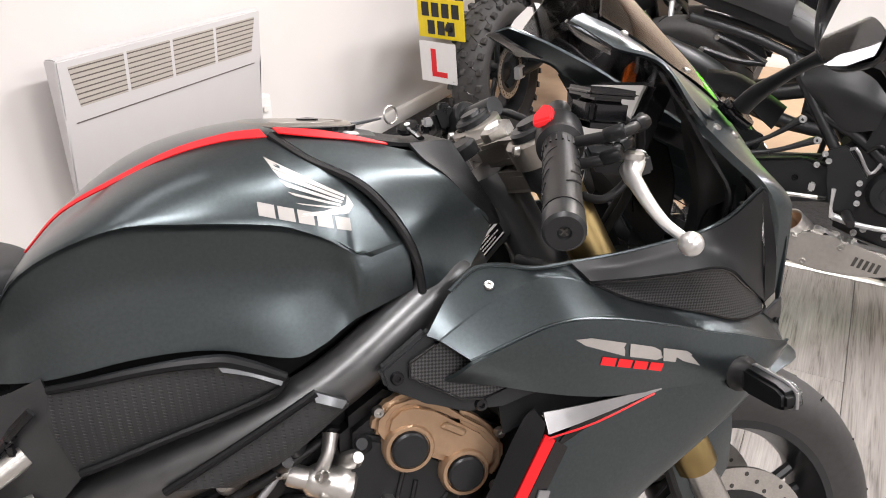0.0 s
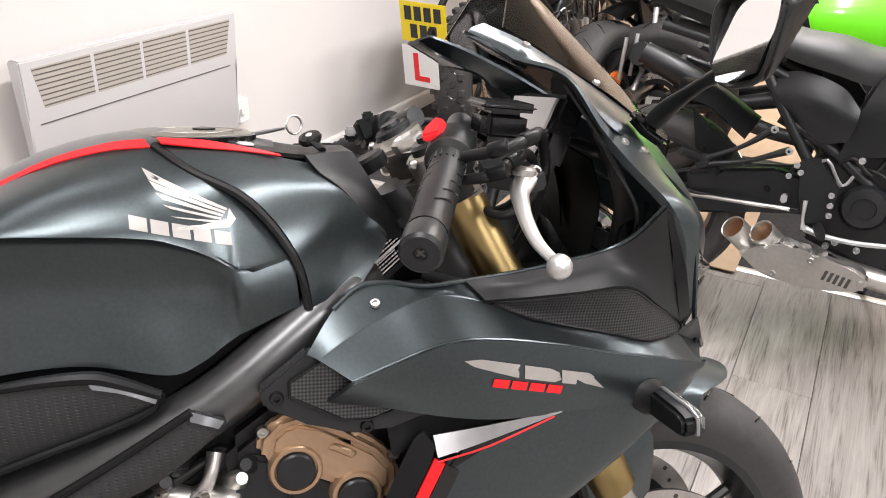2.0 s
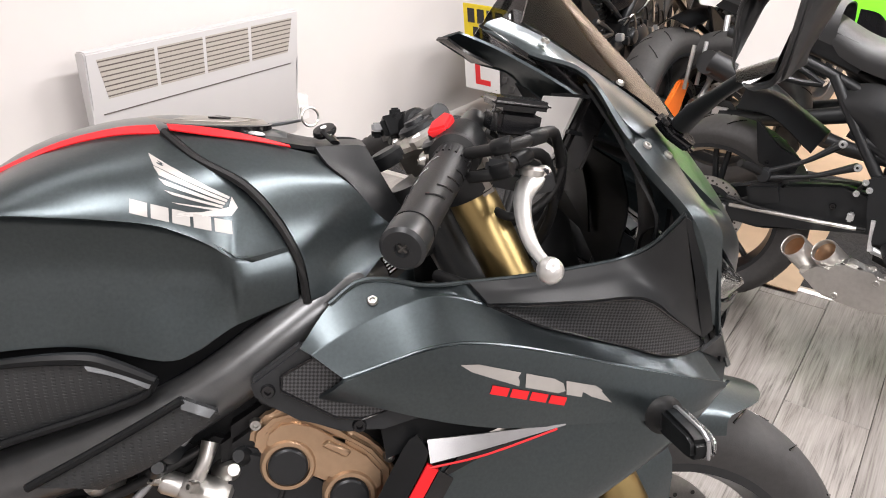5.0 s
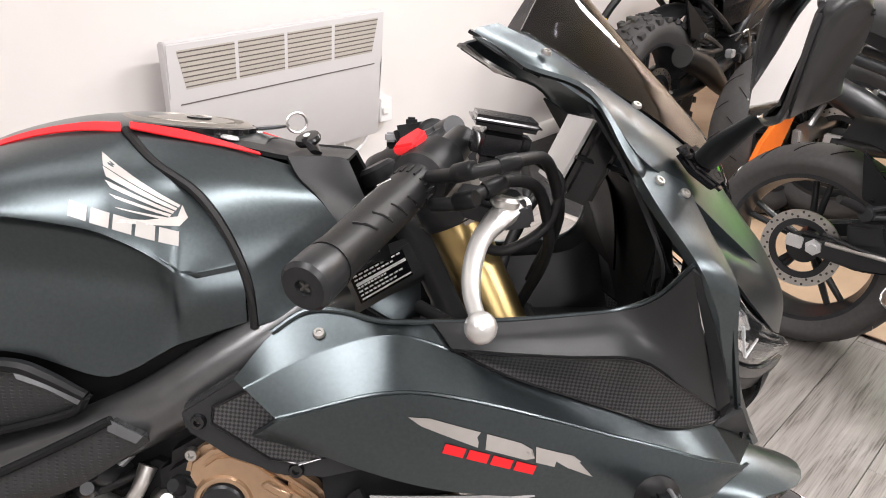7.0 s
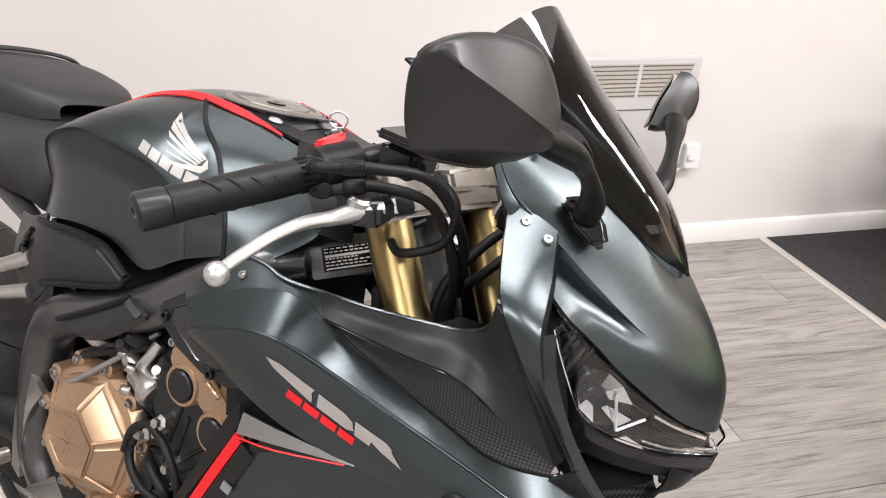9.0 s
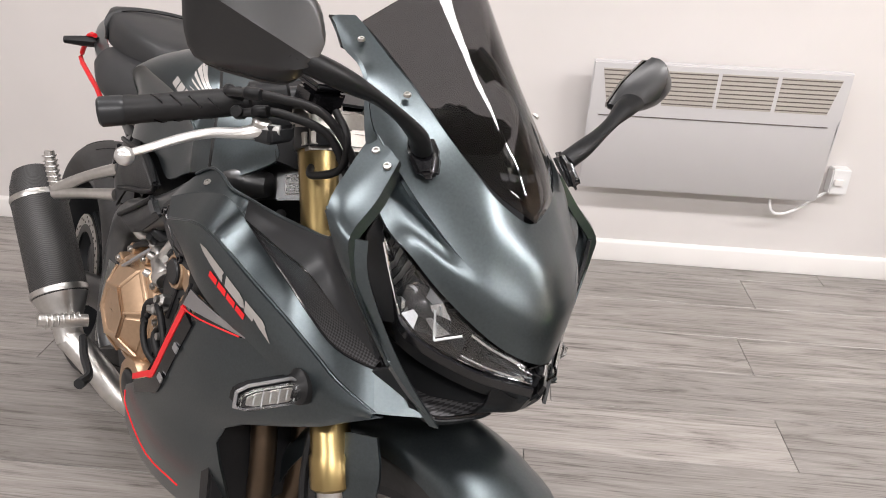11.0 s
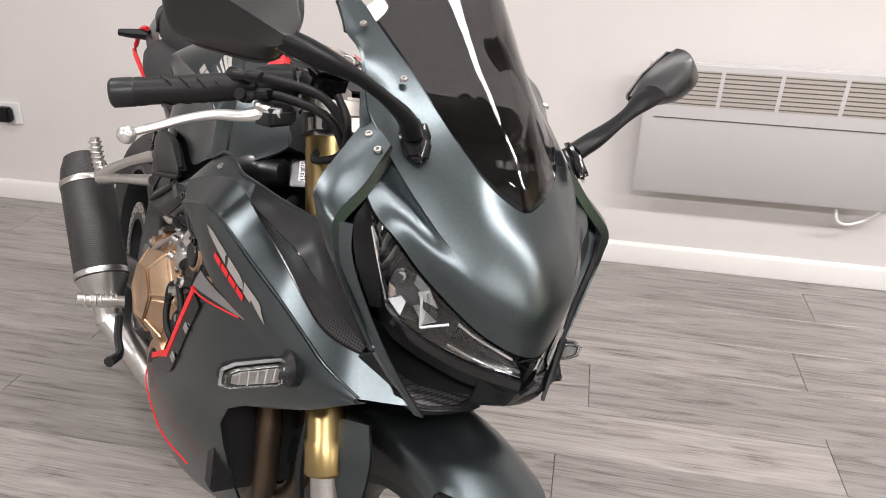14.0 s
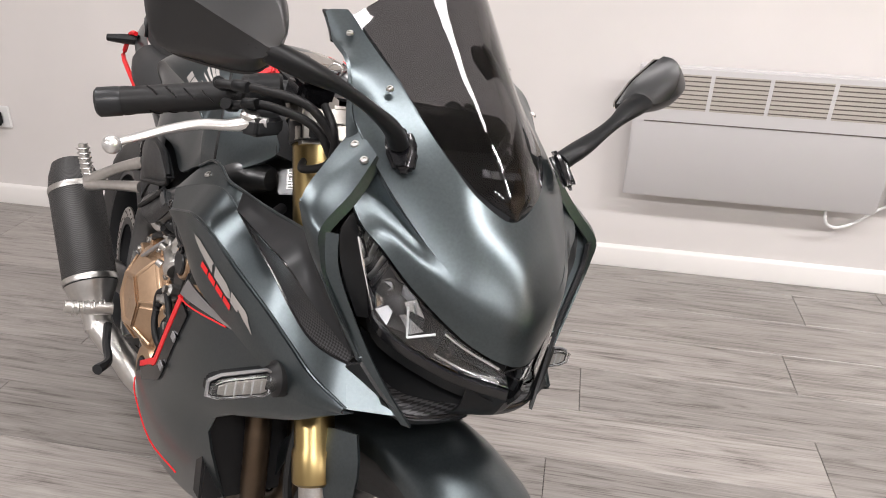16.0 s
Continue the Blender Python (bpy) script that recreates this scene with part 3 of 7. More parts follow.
def seat_and_tail():
    # rider's seat
    st = [(-0.772, 0.026, 0.893, 0.880), (-0.793, 0.056, 0.906, 0.868), (-0.834, 0.112, 0.914, 0.796), (-0.89, 0.135, 0.917, 0.800), (-0.97, 0.155, 0.922, 0.812), (-1.04, 0.158, 0.928, 0.825), (-1.10, 0.150, 0.935, 0.85)]
    rows = []
    for f, g in ((-0.90, 0.0), (-1.06, 0.30), (-1.04, 0.62), (-0.80, 0.93), (0, 1.0), (0.80, 0.93), (1.04, 0.62), (1.06, 0.30), (0.90, 0.0)):
        rows.append([(x, f * w, lo + (hi - lo) * g) for x, w, hi, lo in st])
    part("rider_seat", sheet(rows, 5, 3, 0.004), SEATM, bike, "black vinyl rider's seat", 55)
    st = [(-0.925, 0.060, 0.945, 0.922), (-0.945, 0.088, 0.964, 0.918), (-1.02, 0.118, 0.982, 0.920), (-1.13, 0.124, 0.997, 0.928), (-1.27, 0.098, 1.002, 0.938), (-1.36, 0.06, 0.994, 0.948)]
    rows = []
    for f, g in ((-1, 0.0), (-1.03, 0.6), (-0.85, 0.98), (0, 1.06), (0.85, 0.98), (1.03, 0.6), (1, 0.0)):
        rows.append([(x, f * w, lo + (hi - lo) * g) for x, w, hi, lo in st])
    ps = part("pillion_seat", sheet(rows, 5, 3, 0.004), SEATM, bike, "black vinyl pillion seat", 55)
    part("seat_strap", tube([(-1.16, -0.124, 0.935), (-1.162, -0.123, 0.97), (-1.165, -0.10, 1.002), (-1.165, 0, 1.012), (-1.165, 0.10, 1.002), (-1.162, 0.123, 0.97), (-1.16, 0.124, 0.935)], 0.011, 8, 5, 0.35), SEATM, ps)
    for sg in (1, -1):
        r = [[(-0.98, -0.135, 0.80), (-1.08, -0.138, 0.845), (-1.20, -0.125, 0.885), (-1.34, -0.085, 0.93), (-1.42, -0.045, 0.955)],
             [(-1.00, -0.150, 0.85), (-1.08, -0.150, 0.885), (-1.20, -0.140, 0.915), (-1.34, -0.098, 0.95), (-1.42, -0.05, 0.965)],
             [(-1.03, -0.128, 0.905), (-1.10, -0.128, 0.915), (-1.20, -0.116, 0.937), (-1.34, -0.075, 0.97), (-1.42, -0.035, 0.975)]]
        tl = part("tail_panel", sheet(r if sg == 1 else flip(r), 4, 3, 0.004), PAINT, bike, "dark painted tail panel with red edge")
        s = [(-1.02, -0.152, 0.808), (-1.10, -0.150, 0.835), (-1.235, -0.152, 0.868), (-1.262, -0.148, 0.885), (-1.225, -0.146, 0.93), (-1.19, -0.142, 0.935)]
        part("tail_stripe", tube(s if sg == 1 else flip([s])[0], 0.0055, 6, 2), RED, tl, "red edge stripe")
    part("tail_hook", tube([(-1.21, -0.13, 0.92), (-1.23, -0.16, 0.915), (-1.25, -0.19, 0.91)], [0.012, 0.011, 0.008], 8), PLASTIC, bike)
    part("tail_light", sheet([[(-1.40, -0.05, 0.93), (-1.43, 0, 0.925), (-1.40, 0.05, 0.93)], [(-1.42, -0.045, 0.962), (-1.45, 0, 0.958), (-1.42, 0.045, 0.962)]], 4, 2, 0.006), RED, bike)


def frame_and_covers():
    for sg in (1, -1):
        p = [(-0.318, -0.100, 0.852), (-0.340, -0.114, 0.848), (-0.36, -0.125, 0.842), (-0.42, -0.140, 0.806), (-0.50, -0.146, 0.757), (-0.60, -0.140, 0.714), (-0.70, -0.125, 0.680), (-0.76, -0.118, 0.640), (-0.785, -0.118, 0.56), (-0.78, -0.12, 0.45), (-0.75, -0.12, 0.40)]
        rr = [0.017, 0.024, 0.0275, 0.028, 0.029, 0.030, 0.032, 0.036, 0.040, 0.038, 0.030]
        part("frame_spar", tube(p if sg == 1 else flip([p])[0], rr, 16, 6), FRAMEP, bike, "satin dark metallic frame spar", 60)
        # dimpled side cover below the tank, and the shield on the spar
        r = [[(-0.748, -0.150, 0.806), (-0.69, -0.156, 0.812), (-0.64, -0.159, 0.812), (-0.595, -0.161, 0.810), (-0.535, -0.166, 0.785)],
             [(-0.752, -0.158, 0.775), (-0.70, -0.160, 0.772), (-0.65, -0.161, 0.775), (-0.60, -0.162, 0.782), (-0.540, -0.167, 0.779)],
             [(-0.738, -0.150, 0.722), (-0.70, -0.151, 0.733), (-0.65, -0.153, 0.744), (-0.60, -0.156, 0.756), (-0.548, -0.163, 0.772)]]
        part("side_cover", sheet(r if sg == 1 else flip(r), 4, 3, 0.006), GRIPTEX, bike, "black dimpled plastic side cover")
        lip = [(-0.748, -0.153, 0.808), (-0.66, -0.161, 0.815), (-0.600, -0.164, 0.813), (-0.572, -0.166, 0.804), (-0.537, -0.169, 0.786)]
        part("cover_lip", tube(lip if sg == 1 else flip([lip])[0], [0.004, 0.005, 0.0065, 0.0065, 0.005], 8, 5), PLASTIC, bike)
        # pale bevel that paints the lamp's reflection on the worn black tip
        tip = [[(-0.600, -0.166, 0.812), (-0.572, -0.168, 0.803), (-0.538, -0.171, 0.787)], [(-0.594, -0.170, 0.803), (-0.568, -0.172, 0.794), (-0.543, -0.173, 0.780)]]
        part("cover_tip", sheet(tip if sg == 1 else flip(tip), 4, 2, 0.003, False), GLINTP, bike, "worn bevel at the cover's tip, coloured light for its lamp reflection")
        lip = [(-0.735, -0.153, 0.722), (-0.65, -0.157, 0.743), (-0.60, -0.160, 0.755), (-0.550, -0.166, 0.771), (-0.537, -0.169, 0.786)]
        part("cover_lip", tube(lip if sg == 1 else flip([lip])[0], 0.0042, 8, 5), PLASTIC, bike)
        # same painted reflection on the tip of the spar shield
        tip = [[(-0.514, -0.182, 0.771), (-0.498, -0.185, 0.764), (-0.484, -0.186, 0.757)], [(-0.514, -0.186, 0.762), (-0.502, -0.188, 0.757), (-0.490, -0.188, 0.751)]]
        part("shield_tip", sheet(tip if sg == 1 else flip(tip), 4, 2, 0.003, False), GLINTP, bike)
        lip = [(-0.663, -0.170, 0.695), (-0.60, -0.175, 0.725), (-0.55, -0.179, 0.750), (-0.512, -0.182, 0.770)]
        part("shield_lip", tube(lip if sg == 1 else flip([lip])[0], 0.0042, 8, 5), PLASTIC, bike)
        r = [[(-0.663, -0.168, 0.694), (-0.60, -0.172, 0.723), (-0.55, -0.176, 0.748), (-0.512, -0.179, 0.769)], [(-0.62, -0.176, 0.692), (-0.58, -0.179, 0.707), (-0.54, -0.182, 0.728), (-0.485, -0.183, 0.756)],
             [(-0.60, -0.170, 0.684), (-0.56, -0.174, 0.699), (-0.53, -0.177, 0.716), (-0.482, -0.178, 0.748)]]
        part("spar_shield", sheet(r if sg == 1 else flip(r), 4, 3, 0.007), GRIPTEX, bike, "black dimpled plastic shield on the frame")
        r = [[(-0.755, -0.138, 0.815), (-0.80, -0.142, 0.80), (-0.86, -0.140, 0.792)], [(-0.742, -0.152, 0.760), (-0.80, -0.156, 0.735), (-0.87, -0.150, 0.72)], [(-0.735, -0.142, 0.715), (-0.78, -0.148, 0.675), (-0.84, -0.14, 0.66)]]
        part("heel_cover", sheet(r if sg == 1 else flip(r), 3, 3, 0.005), HEELM, bike, "satin grey cover with slots below the seat")
        for k in range(2):
            s = [(-0.765 - 0.02 * k, -0.1555, 0.79 - 0.02 * k), (-0.790 - 0.02 * k, -0.157, 0.765 - 0.02 * k), (-0.785 - 0.02 * k, -0.157, 0.74 - 0.02 * k)]
            part("slot", tube(s if sg == 1 else flip([s])[0], 0.005, 6, 4), GLOSS, bike)
        # intake cover with carbon insert
        o = [(-0.4506, 0.782), (-0.400, 0.814), (-0.340, 0.772), (-0.285, 0.736), (-0.285, 0.729), (-0.330, 0.723), (-0.368, 0.723), (-0.410, 0.742), (-0.4465, 0.763)]

        def yc(z, k=0.0):
            return sg * (-0.196 + 0.10 * (z - 0.725) - k)
        ic = part("intake_cover", slab([(x, yc(z), z) for x, z in o], (0, sg * 0.016, 0), 0.004), SATIN, bike, "black plastic intake cover with carbon-pattern insert")
        rim_ = [(-0.421, 0.7864), (-0.388, 0.8020), (-0.350, 0.772), (-0.317, 0.7445), (-0.351, 0.7370), (-0.375, 0.7412), (-0.4225, 0.7725)]
        ci = part("carbon_insert", slab([(x, yc(z, 0.001), z) for x, z in rim_], (0, -sg * 0.003, 0), 0.001), CARBON, ic, "carbon-pattern insert")
        part("insert_edge", tube([(x, yc(z, 0.0035), z) for x, z in rim_ + rim_[:1]], 0.0018, 6, 1), GLOSS, ci)
        bolt(ic, (-0.4345, sg * -0.190, 0.7725), (0, -sg, 0.1), 0.0070, "screw", GLOSS, 0.006)
        bolt(ic, (-0.3535, sg * -0.194, 0.7295), (0, -sg, 0.1), 0.0070, "screw", GLOSS, 0.006)
    part("airbox", block((-0.80, -0.118, 0.62), (-0.36, 0.118, 0.875), 0.03), PLASTIC, bike, "black airbox under the tank")
    for sg in (1, -1):
        r = [[(-0.425, -0.128, 0.836), (-0.335, -0.082, 0.878), (-0.250, -0.008, 0.898)], [(-0.412, -0.138, 0.815), (-0.325, -0.088, 0.856), (-0.246, -0.012, 0.874)], [(-0.400, -0.130, 0.792), (-0.318, -0.082, 0.832), (-0.243, -0.010, 0.848)]]
        part("spar_head", sheet(r if sg == 1 else flip(r), 4, 3, 0.006), FRAMEP, bike, "satin metallic frame casting at the steering head", 60)
    # steering head cast and black label plate
    part("steering_head", lathe([(0.034, 0), (0.036, 0.02), (0.030, 0.04), (0.030, 0.11), (0.036, 0.13), (0.034, 0.15)], (-0.195, 0, 0.80), (-0.43, 0, 0.90), 24), FRAMEP, bike)
    TLc, TRc, BLc = Vector((-0.317, -0.078, 0.868)), Vector((-0.268, -0.030, 0.885)), Vector((-0.306, -0.080, 0.842))
    nrm = (TRc - TLc).cross(BLc - TLc).normalized()
    nrm = nrm if nrm.y < 0 else -nrm
    part("label_plate", slab([TLc + (TLc - TRc) * 0.2 + (TLc - BLc) * 0.15, TRc + (TRc - TLc) * 0.25 + (TLc - BLc) * 0.15, TRc + (TRc - TLc) * 0.25 + (BLc - TLc) * 1.25, BLc + (TLc - TRc) * 0.2 + (BLc - TLc) * 0.25], -nrm * 0.008, 0.002), FRAMEP, bike)
    lab = part("type_label", slab([TLc, TRc, TRc + BLc - TLc, BLc], nrm * 0.0008), GLOSS, bike, "black sticker with rows of white small print")
    for i in range(7):
        b = (0.92, 0.75, 0.98, 0.55, 0.85, 0.70, 0.95)[i]
        v = 0.04 + i * 0.137
        hgt = 0.11 if i == 2 else 0.06
        n_ = 1 if i in (2, 6) else 9
        for k in range(n_):
            u0, u1 = 0.04 + b * k / n_, 0.04 + b * (k + (1 if n_ == 1 else 0.72)) / n_
            q = [TLc + (TRc - TLc) * min(u, 0.98) + (BLc - TLc) * w_ + nrm * 0.0009 for u, w_ in ((u0, v), (u1, v), (u1, v + hgt), (u0, v + hgt))]
            part("print_bar", slab(q, nrm * 0.0003), WHITETXT, lab)


# fairing lines on the right side (mirrored for the left)
EDGE = [(-0.402, -0.196, 0.812), (-0.372, -0.182, 0.846), (-0.345, -0.175, 0.862), (-0.315, -0.174, 0.862), (-0.280, -0.175, 0.853), (-0.238, -0.170, 0.851), (-0.180, -0.162, 0.849), (-0.118, -0.158, 0.852), (-0.075, -0.158, 0.857), (-0.046, -0.172, 0.874), (-0.028, -0.200, 0.907)]
RIDGE = [(-0.392, -0.205, 0.808), (-0.36, -0.198, 0.823), (-0.325, -0.191, 0.836), (-0.295, -0.187, 0.843), (-0.262, -0.186, 0.845), (-0.222, -0.180, 0.830), (-0.175, -0.169, 0.802), (-0.125, -0.165, 0.7825), (-0.075, -0.164, 0.765), (-0.025, -0.156, 0.7455), (0.024, -0.137, 0.742)]
CREASE = [(-0.365, -0.216, 0.786), (-0.345, -0.216, 0.791), (-0.315, -0.216, 0.799), (-0.285, -0.2165, 0.806), (-0.250, -0.2145, 0.8065), (-0.205, -0.2085, 0.7965), (-0.150, -0.1995, 0.7785), (-0.090, -0.1835, 0.7545), (-0.034, -0.1745, 0.7355), (0.006, -0.166, 0.720), (0.049, -0.144, 0.702)]
RIM = [(-0.003, -0.140, 0.938), (0.002, -0.170, 0.912), (0.010, -0.190, 0.888), (0.014, -0.188, 0.862), (0.020, -0.178, 0.835), (0.031, -0.158, 0.797), (0.048, -0.136, 0.758), (0.066, -0.115, 0.726), (0.084, -0.093, 0.697)]


def side_fairing(sg):
    f = (lambda r: r) if sg == 1 else flip
    body = part("side_fairing", sheet(f([CREASE, RIDGE]), 5, 1, 0.004, False), PAINT, bike, "matt dark grey side fairing panel with a bright ridge", 60)
    # rounded folds along the two edges of the facet
    part("fold", tube(f([[tuple(Vector(p) + Vector((0, 0.0012, -0.0002))) for p in CREASE]])[0], 0.0020, 8, 5), PAINT, body)
    part("fold", tube(f([[tuple(Vector(p) + Vector((0, 0.0016, -0.0012))) for p in RIDGE[:7]]])[0], 0.0022, 8, 5), PAINT, body)
    # rear triangle above the ridge: flat black wing by the frame
    part("fairing_wing", sheet(f([RIDGE[:6], EDGE[:6]]), 5, 3, 0.004, False), PAINT, body)
    # hollow scoop between ridge and opening edge
    BROW = [(-0.222, -0.181, 0.831), (-0.175, -0.179, 0.8255), (-0.120, -0.181, 0.823), (-0.064, -0.183, 0.821), (-0.020, -0.162, 0.790), (0.027, -0.133, 0.755)]
    mid = [tuple(Vector(a) * 0.45 + Vector(b) * 0.55 + Vector((0, 0.003, -0.002)) * (0 if k == 0 else 1)) for k, (a, b) in enumerate(zip(BROW, EDGE[5:]))]
    # brow takes the darkened paint: its shade is in the colour
    part("scoop", sheet(f([BROW, mid, EDGE[5:]]), 5, 4, 0.004), BROWM, body, "fairing brow above the carbon insert, coloured dark for shade", 60)
    fr = [(0.027, -0.133, 0.755), (0.002, -0.168, 0.830), (-0.028, -0.200, 0.907)]
    ri = [(0.036, -0.140, 0.768), (0.010, -0.177, 0.832), (-0.022, -0.201, 0.903)]
    part("scoop_front", sheet(f([fr, ri]), 5, 3, 0.004, False), BROWM, body, "", 60)
    # strip running to the chin
    low_edge, high_edge = [CREASE[10], (0.066, -0.117, 0.7035), (0.0840, -0.0900, 0.7060)], [RIDGE[10], (0.054, -0.112, 0.724), (0.0842, -0.0896, 0.7065)]
    part("chin_strip", sheet(f([low_edge, high_edge]), 5, 3, 0.004, False), PAINT if sg == 1 else PLASTIC, body)
    part("chin_strip", sheet(f([high_edge, [(0.048, -0.136, 0.758), (0.066, -0.115, 0.730), (0.0844, -0.0892, 0.7070)]]), 4, 2, 0.004, False), BROWM if sg == 1 else PLASTIC, body)
    # carbon insert
    C = [[tuple(Vector(p) + Vector((0, 0.0005, -0.0005))) for p in BROW], [tuple(Vector(p) + Vector((0, -0.0005, 0.0015))) for p in RIDGE[5:]]]
    cm = [tuple(Vector(a) * 0.5 + Vector(b) * 0.5 + Vector((0, 0.004, -0.002)) * (min(k, 1) if k < 5 else 0)) for k, (a, b) in enumerate(zip(*C))]
    ins = part("carbon_insert", sheet(f([C[0], cm, C[1]]), 5, 3, 0.003), CARBON, body, "carbon-pattern insert in the fairing scoop", 40)
    rim = C[0] + C[1][::-1]
    part("insert_edge", tube(f([rim])[0], 0.0017, 6, 4), GLOSS, ins)
    # opening lip
    lip = [tuple(Vector(p) + Vector((0, -0.001, 0.002))) for p in EDGE[1:]]
    part("opening_lip", tube(f([lip])[0], 0.0024, 8, 5), PAINT, body)
    # lower side panel with the flat marks
    low = [(-0.388, -0.196, 0.765), (-0.340, -0.200, 0.752), (-0.300, -0.204, 0.738), (-0.262, -0.206, 0.726), (-0.225, -0.204, 0.716), (-0.185, -0.198, 0.708), (-0.140, -0.191, 0.702), (-0.090, -0.185, 0.695), (-0.035, -0.177, 0.688), (0.010, -0.166, 0.688), (0.047, -0.143, 0.699)]
    bend = [tuple((Vector(a) + Vector(b)) / 2 + Vector((0, -0.0025, 0))) for a, b in zip(CREASE, low)]
    sp = part("lower_side_panel", sheet(f([CREASE, bend, low]), 5, 4, 0.004), PAINT, bike, "dark grey panel with silver and red type marks")
    # belly panel down to the sump
    b0 = [(-0.278, -0.207, 0.682), (-0.225, -0.203, 0.690), (-0.150, -0.192, 0.700), (-0.090, -0.185, 0.695), (-0.030, -0.177, 0.688), (0.012, -0.166, 0.688), (0.047, -0.143, 0.699)]
    b1 = [(-0.330, -0.206, 0.600), (-0.270, -0.204, 0.605), (-0.215, -0.199, 0.607), (-0.160, -0.190, 0.612), (-0.100, -0.181, 0.622), (-0.030, -0.168, 0.645), (0.041, -0.144, 0.690)]
    b2 = [(-0.385, -0.202, 0.520), (-0.345, -0.202, 0.516), (-0.300, -0.198, 0.520), (-0.255, -0.190, 0.528), (-0.222, -0.184, 0.540), (-0.200, -0.180, 0.548), (-0.190, -0.178, 0.555)]
    b3 = [(-0.480, -0.196, 0.470), (-0.430, -0.197, 0.455), (-0.370, -0.193, 0.440), (-0.310, -0.183, 0.440), (-0.260, -0.172, 0.446), (-0.225, -0.164, 0.452), (-0.205, -0.158, 0.456)]
    b4 = [(-0.575, -0.150, 0.345), (-0.500, -0.155, 0.330), (-0.420, -0.150, 0.322), (-0.350, -0.140, 0.325), (-0.290, -0.128, 0.335), (-0.250, -0.120, 0.345), (-0.225, -0.112, 0.355)]
    bp = part("belly_panel", sheet(f([b0, b1, b2, b3, b4]), 4, 3, 0.004), PAINT, bike, "matt dark grey lower fairing panel")
    # spear: silver blade, red edge running down
    s1 = [(-0.291, -0.206, 0.711), (-0.240, -0.208, 0.711), (-0.150, -0.1965, 0.705)]
    s2 = [(-0.290, -0.214, 0.690), (-0.240, -0.212, 0.696), (-0.150, -0.1975, 0.7035)]
    part("spear_blade", sheet(f([s1, s2]), 4, 2, 0.004, False), SPEARM, sp, "silver blade trim")
    r1 = [(-0.160, -0.1995, 0.7015), (-0.236, -0.2145, 0.692), (-0.291, -0.2155, 0.6865)]
    part("spear_edge", tube(f([r1])[0], 0.0011, 6, 3), RED, sp)
    q = [(-0.293, -0.213, 0.689), (-0.333, -0.211, 0.620), (-0.366, -0.209, 0.561), (-0.3745, -0.2085, 0.550), (-0.389, -0.208, 0.542), (-0.440, -0.205, 0.511)]
    w = [(-0.283, -0.214, 0.682), (-0.323, -0.212, 0.613), (-0.357, -0.2095, 0.553), (-0.370, -0.209, 0.540), (-0.387, -0.2085, 0.533), (-0.437, -0.2055, 0.503)]
    part("red_edge", sheet(f([q, w]), 3, 2, 0.004, False), RED, bp, "red edge stripe on the lower fairing")
    # flat black trim strip; the shade of the gap is put into its colour
    sh_ = [[(x + 0.001, y + 0.001, z - 0.001) for x, y, z in w], [(-0.268, -0.209, 0.668), (-0.306, -0.2075, 0.602), (-0.339, -0.2065, 0.541), (-0.354, -0.206, 0.523), (-0.378, -0.2055, 0.512), (-0.428, -0.203, 0.484)]]
    part("edge_gap", sheet(f(sh_), 3, 1, 0.003, False), GLOSS, bp, "black trim strip for the shadow gap beside the red stripe")
    for k, (x, z) in enumerate(((-0.303, 0.628), (-0.337, 0.566))):
        part("vent_tab", slab(f([[(x, -0.210, z), (x + 0.012, -0.2095, z - 0.004), (x + 0.008, -0.2095, z - 0.014), (x - 0.004, -0.210, z - 0.010)]])[0], (0, -sg * 0.002, 0)), GREYP, bp)
    q2 = [(-0.478, -0.197, 0.462), (-0.460, -0.199, 0.44), (-0.38, -0.194, 0.405), (-0.30, -0.176, 0.395)]
    part("pinstripe", tube(f([q2])[0], 0.0013, 6, 4), RED, bp)
    # black trim behind the spear, down to the engine
    r = [[(-0.300, -0.203, 0.716), (-0.315, -0.200, 0.700), (-0.362, -0.196, 0.615), (-0.410, -0.192, 0.535)], [(-0.291, -0.210, 0.700), (-0.300, -0.211, 0.680), (-0.345, -0.210, 0.606), (-0.394, -0.206, 0.531)]]
    part("vent_trim", sheet(f(r), 4, 2, 0.004, False), PLASTIC, bp)
    # black sheet painting the shadow under the spear blade
    g = [[(-0.262, -0.2085, 0.690), (-0.215, -0.2055, 0.696), (-0.160, -0.197, 0.7015)], [(-0.285, -0.209, 0.668), (-0.225, -0.2055, 0.690), (-0.160, -0.197, 0.6995)]]
    part("vent_shadow", sheet(f(g), 4, 2, 0.003, False), GLOSS, bp)
    # added black plate that closes the gap and stands in for its shade
    part("spear_backing", slab(f([[(-0.335, -0.190, 0.738), (-0.270, -0.190, 0.730), (-0.200, -0.190, 0.712), (-0.240, -0.190, 0.698), (-0.295, -0.190, 0.700), (-0.330, -0.190, 0.688)]])[0], (0, sg * 0.004, 0)), PLASTIC, sp)
    if sg == 1:
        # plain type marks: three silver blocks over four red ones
        def m(u, v):
            return (-0.240 + 0.127 * u + 0.009 * v, 0.786 - 0.0465 * u - 0.0180 * v)
